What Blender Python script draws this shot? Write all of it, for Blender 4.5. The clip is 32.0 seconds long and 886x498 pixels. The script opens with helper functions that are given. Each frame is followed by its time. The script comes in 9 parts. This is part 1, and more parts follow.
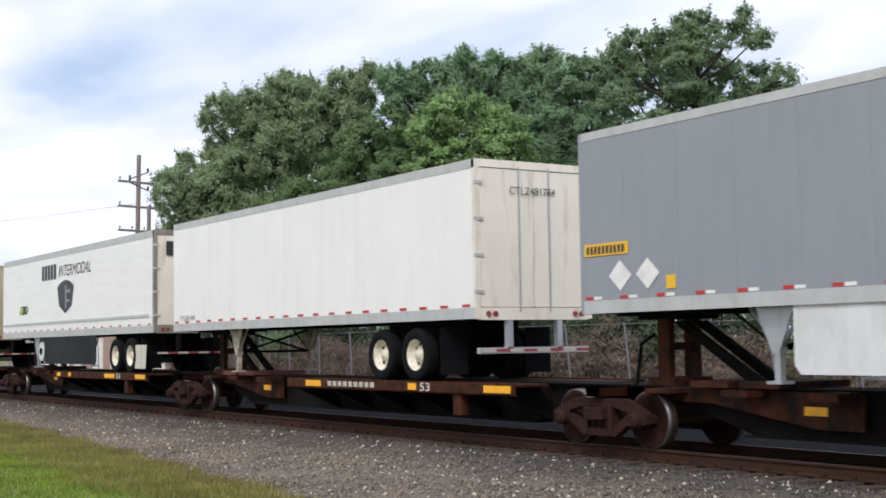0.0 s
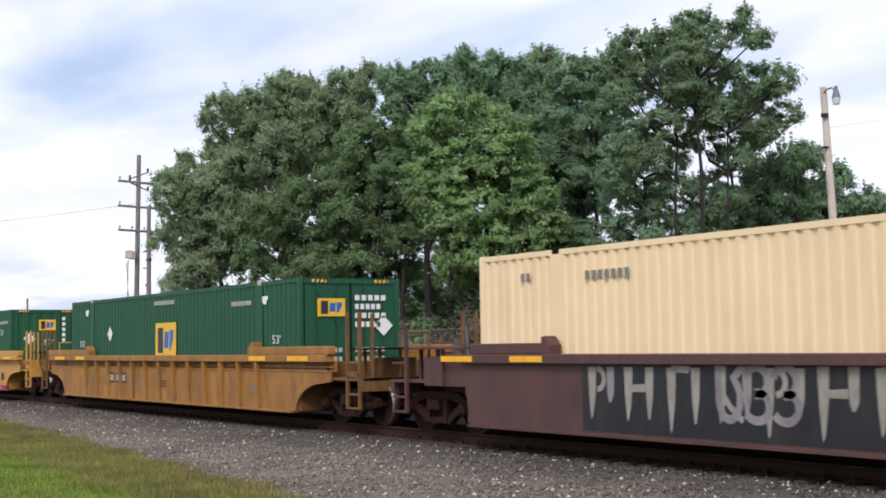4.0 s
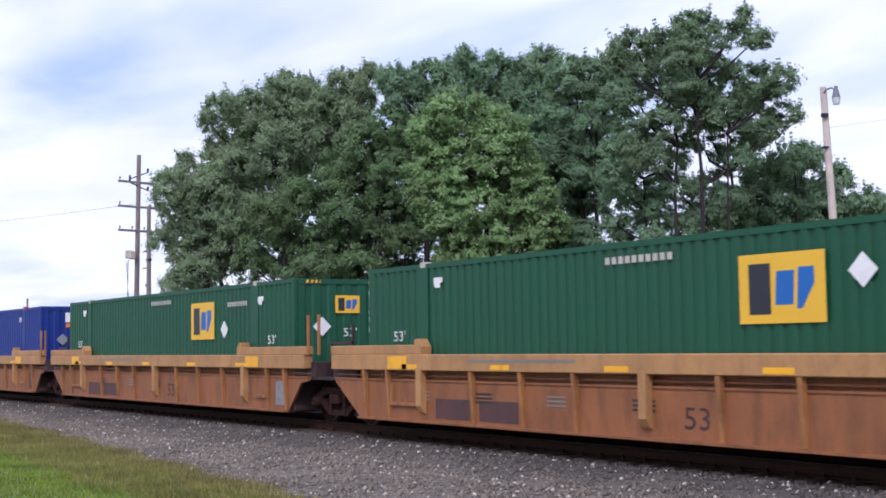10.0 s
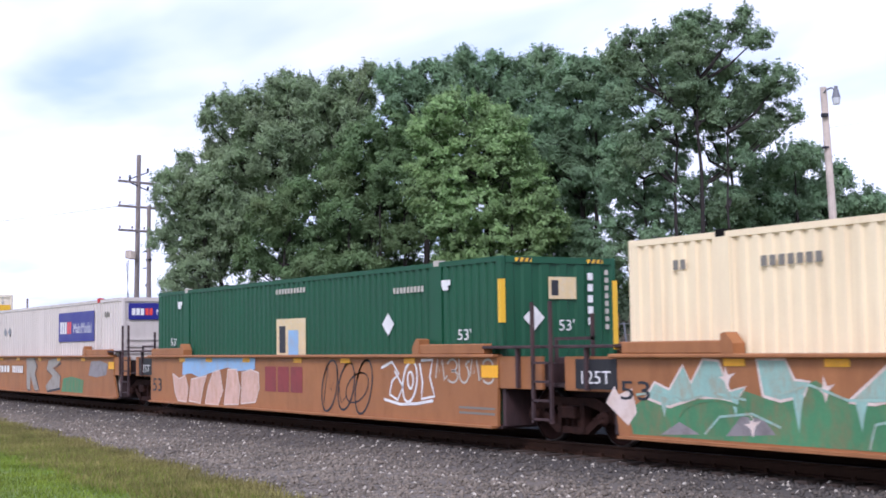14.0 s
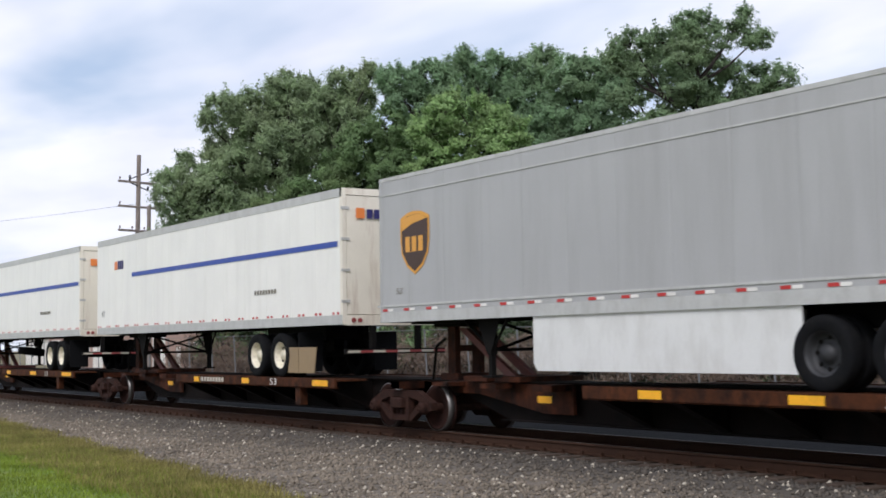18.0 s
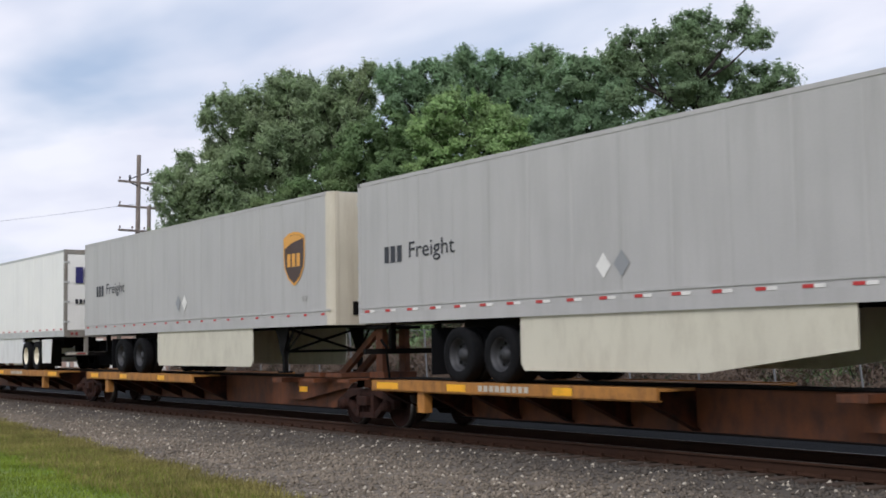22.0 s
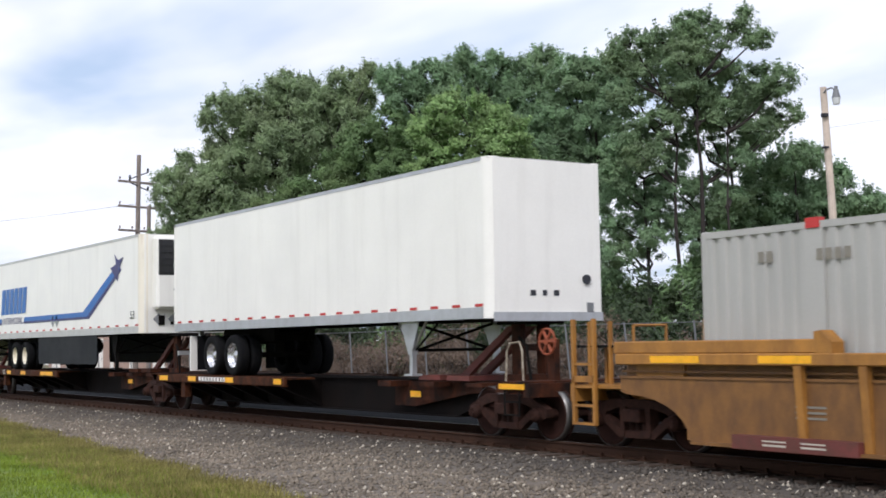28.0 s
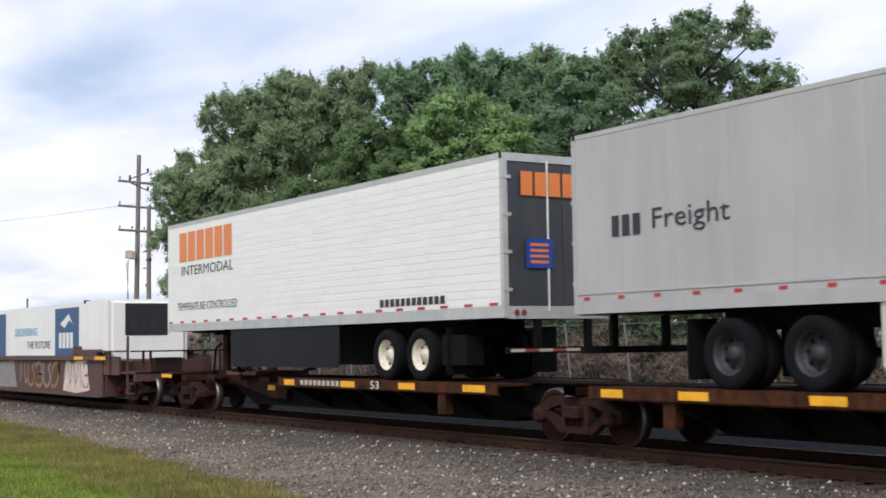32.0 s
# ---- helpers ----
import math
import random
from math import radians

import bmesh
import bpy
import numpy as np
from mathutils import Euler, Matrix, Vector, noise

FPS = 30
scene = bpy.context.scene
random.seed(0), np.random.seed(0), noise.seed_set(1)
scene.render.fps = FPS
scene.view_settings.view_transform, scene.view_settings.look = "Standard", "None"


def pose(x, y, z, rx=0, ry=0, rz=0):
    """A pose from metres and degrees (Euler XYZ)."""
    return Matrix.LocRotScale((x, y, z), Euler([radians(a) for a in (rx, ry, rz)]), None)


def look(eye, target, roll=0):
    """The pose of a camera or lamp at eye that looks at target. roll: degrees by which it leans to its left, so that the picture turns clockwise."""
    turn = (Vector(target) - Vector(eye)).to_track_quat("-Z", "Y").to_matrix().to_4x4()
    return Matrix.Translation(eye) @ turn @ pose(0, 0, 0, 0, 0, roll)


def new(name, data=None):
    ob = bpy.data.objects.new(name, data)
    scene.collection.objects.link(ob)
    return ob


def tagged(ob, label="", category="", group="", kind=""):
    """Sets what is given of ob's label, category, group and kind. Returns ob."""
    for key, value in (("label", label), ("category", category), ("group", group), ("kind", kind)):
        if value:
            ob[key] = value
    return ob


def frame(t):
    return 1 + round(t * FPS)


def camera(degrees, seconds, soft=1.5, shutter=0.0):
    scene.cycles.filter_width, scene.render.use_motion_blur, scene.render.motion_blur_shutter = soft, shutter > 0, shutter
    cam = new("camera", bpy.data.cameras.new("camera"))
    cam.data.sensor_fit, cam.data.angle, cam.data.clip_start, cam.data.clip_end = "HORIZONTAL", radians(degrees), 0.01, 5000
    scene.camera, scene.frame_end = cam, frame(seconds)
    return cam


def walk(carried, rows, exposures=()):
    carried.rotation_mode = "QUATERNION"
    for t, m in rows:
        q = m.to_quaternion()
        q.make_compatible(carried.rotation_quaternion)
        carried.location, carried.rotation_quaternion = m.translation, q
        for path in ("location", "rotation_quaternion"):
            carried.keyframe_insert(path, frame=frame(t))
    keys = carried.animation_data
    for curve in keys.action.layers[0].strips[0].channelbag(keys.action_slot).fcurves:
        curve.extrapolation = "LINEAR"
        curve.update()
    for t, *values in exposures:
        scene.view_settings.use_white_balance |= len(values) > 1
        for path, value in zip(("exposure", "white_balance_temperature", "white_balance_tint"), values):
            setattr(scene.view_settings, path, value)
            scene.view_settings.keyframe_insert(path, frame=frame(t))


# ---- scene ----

# ---- camera: it stands still beside the line ----
V = 17.561                       # the train's speed, m/s
EYE = (0.0, -14.504, 1.644)
WAY = (-0.83685444, 0.5427383, 0.07148279)
cam = camera(36.93, 32.0, soft=1.7, shutter=0.08)
CAM_POSE = look(EYE, [EYE[i] + WAY[i] * 10 for i in range(3)], -0.866)
EXPOSURES = [(0, 0.1), (1, -0.12), (2, -0.22), (3.5, -0.02), (5.5, 0.28), (7.2, 0.35), (8.2, 0.15), (9.2, -0.06), (11, 0.32), (13, 0.4), (14.5, 0.22), (16.5, 0.12), (18, -0.02), (21, -0.02), (22, -0.16), (23.5, -0.1), (25.5, -0.02), (27.5, 0.15), (29, 0.0), (31, -0.1), (32, 0.03)]
walk(cam, [(0, CAM_POSE), (32, CAM_POSE)], exposures=[(t, s - 0.1, 5420 if 5 < t < 17 else 5990, 28 if 5 < t < 17 else 17) for t, s in EXPOSURES])

# ---- world and sun: a bright sky with broken cloud ----
SUN_EL, SUN_AZ = radians(44), radians(138)   # azimuth clockwise from +y
world = bpy.data.worlds.new("sky")
scene.world = world
world.use_nodes = True
wt = world.node_tree
wt.nodes.clear()


def node(tree, kind, **inputs):
    n = tree.nodes.new(kind)
    for k, v in inputs.items():
        n.inputs[k.replace("_", " ")].default_value = v
    return n


def make_world():
    ln = wt.links.new
    out = wt.nodes.new("ShaderNodeOutputWorld")
    bg = wt.nodes.new("ShaderNodeBackground")
    bg.inputs["Strength"].default_value = 0.12
    sky = wt.nodes.new("ShaderNodeTexSky")
    sky.sky_type = "NISHITA"
    sky.sun_disc = False
    sky.sun_elevation, sky.sun_rotation = SUN_EL, SUN_AZ
    sky.air_density, sky.dust_density = 1.0, 2.0
    tc = wt.nodes.new("ShaderNodeTexCoord")
    sep = wt.nodes.new("ShaderNodeSeparateXYZ")
    ln(tc.outputs["Generated"], sep.inputs[0])
    up = wt.nodes.new("ShaderNodeMath")
    up.operation = "MAXIMUM"
    up.inputs[1].default_value = 0.0
    ln(sep.outputs["Z"], up.inputs[0])
    add = wt.nodes.new("ShaderNodeMath")
    add.operation = "ADD"
    add.inputs[1].default_value = 0.10
    ln(up.outputs[0], add.inputs[0])
    div = wt.nodes.new("ShaderNodeVectorMath")
    div.operation = "DIVIDE"
    ln(tc.outputs["Generated"], div.inputs[0])
    ln(add.outputs[0], div.inputs[1])
    mp = wt.nodes.new("ShaderNodeMapping")
    mp.inputs["Scale"].default_value = (0.4, 0.7, 0.0)
    mp.inputs["Location"].default_value = (0.221, -6.084, 0)
    mp.inputs["Rotation"].default_value = (0, 0, 4.009)
    ln(div.outputs[0], mp.inputs[0])
    nz = node(wt, "ShaderNodeTexNoise", Scale=1.6, Detail=4.5, Roughness=0.5, Distortion=0.25)
    ln(mp.outputs[0], nz.inputs["Vector"])
    ramp = wt.nodes.new("ShaderNodeValToRGB")
    ramp.color_ramp.elements[0].position, ramp.color_ramp.elements[0].color = 0.33, (0, 0, 0, 1)
    ramp.color_ramp.elements[1].position, ramp.color_ramp.elements[1].color = 0.55, (1, 1, 1, 1)
    ln(nz.outputs["Fac"], ramp.inputs[0])
    nz2 = node(wt, "ShaderNodeTexNoise", Scale=3.0, Detail=4.5, Roughness=0.52)
    ln(mp.outputs[0], nz2.inputs["Vector"])
    cl = wt.nodes.new("ShaderNodeValToRGB")
    cl.color_ramp.elements[0].position, cl.color_ramp.elements[0].color = 0.34, (8.0, 8.2, 8.5, 1)
    cl.color_ramp.elements[1].position, cl.color_ramp.elements[1].color = 0.6, (9.2, 9.3, 9.25, 1)
    ln(nz2.outputs["Fac"], cl.inputs[0])
    mix = wt.nodes.new("ShaderNodeMix")
    mix.data_type = "RGBA"
    ln(ramp.outputs[0], mix.inputs["Factor"])
    veil = wt.nodes.new("ShaderNodeMix")
    veil.data_type = "RGBA"
    veil.inputs["Factor"].default_value = 0.6
    veil.inputs["B"].default_value = (5.9, 7.0, 8.0, 1)
    ln(sky.outputs[0], veil.inputs["A"])
    ln(veil.outputs["Result"], mix.inputs["A"])
    ln(cl.outputs[0], mix.inputs["B"])
    ln(mix.outputs["Result"], bg.inputs["Color"])
    ln(bg.outputs[0], out.inputs[0])


make_world()
sun = new("sun", bpy.data.lights.new("sun", "SUN"))
sun.data.energy, sun.data.angle, sun.data.color = 2.1, radians(18), (1.0, 0.96, 0.89)
sun.matrix_world = look((0, 0, 50), (-math.sin(SUN_AZ) * math.cos(SUN_EL) * 10, -math.cos(SUN_AZ) * math.cos(SUN_EL) * 10, 50 - math.sin(SUN_EL) * 10))


# ---- materials ----
def lin(h):
    return tuple(((c / 12.92) if c <= 0.04045 else ((c + 0.055) / 1.055) ** 2.4) for c in (int(h[i:i + 2], 16) / 255 for i in (1, 3, 5)))


def surf(name, col, rough=0.5, metal=0.0, var=0.15, scale=1.2, fine=30.0, grime=None, amount=0.3, streak=0.0, bump=0.15, bscale=60.0, edge=(0.45, 0.75), island=0.0, coat=0.0, band=None, spec=0.5):
    """A painted or raw surface: broad and fine variation, grime in patches or streaks, fine relief."""
    m = bpy.data.materials.new(name)
    m.use_nodes = True
    t = m.node_tree
    ln = t.links.new
    b = t.nodes["Principled BSDF"]
    b.inputs["Metallic"].default_value = metal
    b.inputs["Specular IOR Level"].default_value = spec
    if coat:
        b.inputs["Coat Weight"].default_value = coat
    tc = t.nodes.new("ShaderNodeTexCoord")
    info = t.nodes.new("ShaderNodeObjectInfo")
    mul = t.nodes.new("ShaderNodeVectorMath")
    mul.operation = "MULTIPLY_ADD"
    mul.inputs[1].default_value = (37.0, 19.0, 7.0)
    ln(info.outputs["Random"], mul.inputs[0])
    ln(tc.outputs["Object"], mul.inputs[2])
    n1 = node(t, "ShaderNodeTexNoise", Scale=scale, Detail=4.0)
    n2 = node(t, "ShaderNodeTexNoise", Scale=fine, Detail=3.0)
    ln(mul.outputs[0], n1.inputs["Vector"])
    ln(mul.outputs[0], n2.inputs["Vector"])
    av = t.nodes.new("ShaderNodeMath")
    av.operation = "MULTIPLY_ADD"
    av.inputs[1].default_value = 0.45
    ln(n2.outputs["Fac"], av.inputs[0])
    ln(n1.outputs["Fac"], av.inputs[2])
    rg = t.nodes.new("ShaderNodeMapRange")
    rg.inputs["From Min"].default_value, rg.inputs["From Max"].default_value = 0.45, 1.0
    rg.inputs["To Min"].default_value, rg.inputs["To Max"].default_value = 1.0 - var, 1.0 + var
    ln(av.outputs[0], rg.inputs["Value"])
    hue = t.nodes.new("ShaderNodeHueSaturation")
    hue.inputs["Color"].default_value = (*col, 1)
    ln(rg.outputs[0], hue.inputs["Value"])
    last = hue.outputs[0]
    if island:
        geo = t.nodes.new("ShaderNodeNewGeometry")
        r2 = t.nodes.new("ShaderNodeMapRange")
        r2.inputs["To Min"].default_value, r2.inputs["To Max"].default_value = 1 - island, 1 + island
        ln(geo.outputs["Random Per Island"], r2.inputs["Value"])
        h2 = t.nodes.new("ShaderNodeHueSaturation")
        ln(last, h2.inputs["Color"])
        ln(r2.outputs[0], h2.inputs["Value"])
        last = h2.outputs[0]
    if grime:
        mp = t.nodes.new("ShaderNodeMapping")
        mp.inputs["Scale"].default_value = (1, 1, 1 - streak)
        ln(mul.outputs[0], mp.inputs[0])
        n3 = node(t, "ShaderNodeTexNoise", Scale=scale * 3.0, Detail=7.0, Roughness=0.65)
        ln(mp.outputs[0], n3.inputs["Vector"])
        r3 = t.nodes.new("ShaderNodeMapRange")
        r3.inputs["From Min"].default_value, r3.inputs["From Max"].default_value = edge
        r3.inputs["To Max"].default_value = amount
        ln(n3.outputs["Fac"], r3.inputs["Value"])
        mx = t.nodes.new("ShaderNodeMix")
        mx.data_type = "RGBA"
        ln(r3.outputs[0], mx.inputs["Factor"])
        ln(last, mx.inputs["A"])
        mx.inputs["B"].default_value = (*grime, 1)
        last = mx.outputs["Result"]
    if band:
        # darker along the rails, ragged edge: oily dust, with the train's shade painted in
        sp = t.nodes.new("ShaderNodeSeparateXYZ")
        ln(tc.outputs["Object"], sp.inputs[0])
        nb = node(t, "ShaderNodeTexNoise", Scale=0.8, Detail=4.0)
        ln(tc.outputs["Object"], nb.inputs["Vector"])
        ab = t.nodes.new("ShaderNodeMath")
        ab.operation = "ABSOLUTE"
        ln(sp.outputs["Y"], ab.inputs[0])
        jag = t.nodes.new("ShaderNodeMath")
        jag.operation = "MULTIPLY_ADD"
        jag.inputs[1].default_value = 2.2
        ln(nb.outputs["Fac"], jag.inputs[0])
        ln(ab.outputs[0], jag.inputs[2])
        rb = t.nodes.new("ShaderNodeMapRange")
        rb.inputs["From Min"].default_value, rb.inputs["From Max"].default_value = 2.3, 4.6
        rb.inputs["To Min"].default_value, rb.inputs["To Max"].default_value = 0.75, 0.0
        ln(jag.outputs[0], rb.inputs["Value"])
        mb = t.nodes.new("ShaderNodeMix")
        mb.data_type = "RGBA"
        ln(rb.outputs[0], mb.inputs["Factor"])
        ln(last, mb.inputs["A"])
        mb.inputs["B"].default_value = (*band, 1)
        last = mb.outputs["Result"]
    ln(last, b.inputs["Base Color"])
    rr = t.nodes.new("ShaderNodeMapRange")
    rr.inputs["To Min"].default_value, rr.inputs["To Max"].default_value = max(rough - 0.12, 0.03), min(rough + 0.12, 1)
    ln(n1.outputs["Fac"], rr.inputs["Value"])
    ln(rr.outputs[0], b.inputs["Roughness"])
    if bump:
        bp = t.nodes.new("ShaderNodeBump")
        bp.inputs["Strength"].default_value, bp.inputs["Distance"].default_value = bump, 0.01
        n4 = node(t, "ShaderNodeTexNoise", Scale=bscale, Detail=4.0)
        ln(mul.outputs[0], n4.inputs["Vector"])
        ln(n4.outputs["Fac"], bp.inputs["Height"])
        ln(bp.outputs[0], b.inputs["Normal"])
    return m


def leafy(name, col, var=0.5, warm=(0.10, 0.07, 0.01), trans=0.35):
    m = bpy.data.materials.new(name)
    m.use_nodes = True
    t = m.node_tree
    ln = t.links.new
    t.nodes.remove(t.nodes["Principled BSDF"])
    out = t.nodes["Material Output"]
    geo = t.nodes.new("ShaderNodeNewGeometry")
    r2 = t.nodes.new("ShaderNodeMapRange")
    r2.inputs["To Min"].default_value, r2.inputs["To Max"].default_value = 1 - var, 1 + var
    ln(geo.outputs["Random Per Island"], r2.inputs["Value"])
    n1 = node(t, "ShaderNodeTexNoise", Scale=0.35, Detail=3.0)
    tc = t.nodes.new("ShaderNodeTexCoord")
    ln(tc.outputs["Object"], n1.inputs["Vector"])
    rp = t.nodes.new("ShaderNodeMapRange")
    rp.inputs["From Min"].default_value, rp.inputs["From Max"].default_value = 0.5, 0.75
    rp.inputs["To Max"].default_value = 0.35
    ln(n1.outputs["Fac"], rp.inputs["Value"])
    mx = t.nodes.new("ShaderNodeMix")
    mx.data_type = "RGBA"
    ln(rp.outputs[0], mx.inputs["Factor"])
    mx.inputs["A"].default_value = (*col, 1)
    mx.inputs["B"].default_value = (*warm, 1)
    h = t.nodes.new("ShaderNodeHueSaturation")
    ln(mx.outputs["Result"], h.inputs["Color"])
    ln(r2.outputs[0], h.inputs["Value"])
    n2 = node(t, "ShaderNodeTexNoise", Scale=1.1, Detail=3.0)
    ln(tc.outputs["Object"], n2.inputs["Vector"])
    r4 = t.nodes.new("ShaderNodeMapRange")
    r4.inputs["From Min"].default_value, r4.inputs["From Max"].default_value = 0.32, 0.68
    r4.inputs["To Min"].default_value, r4.inputs["To Max"].default_value = 0.75, 1.3
    ln(n2.outputs["Fac"], r4.inputs["Value"])
    h3 = t.nodes.new("ShaderNodeHueSaturation")
    ln(h.outputs[0], h3.inputs["Color"])
    ln(r4.outputs[0], h3.inputs["Value"])
    h = h3
    d = t.nodes.new("ShaderNodeBsdfPrincipled")
    d.inputs["Roughness"].default_value = 0.65
    d.inputs["Specular IOR Level"].default_value = 0.2
    tr = t.nodes.new("ShaderNodeBsdfTranslucent")
    ln(h.outputs[0], d.inputs["Base Color"])
    ln(h.outputs[0], tr.inputs["Color"])
    ms = t.nodes.new("ShaderNodeMixShader")
    ms.inputs[0].default_value = trans
    ln(d.outputs[0], ms.inputs[1])
    ln(tr.outputs[0], ms.inputs[2])
    ln(ms.outputs[0], out.inputs[0])
    return m


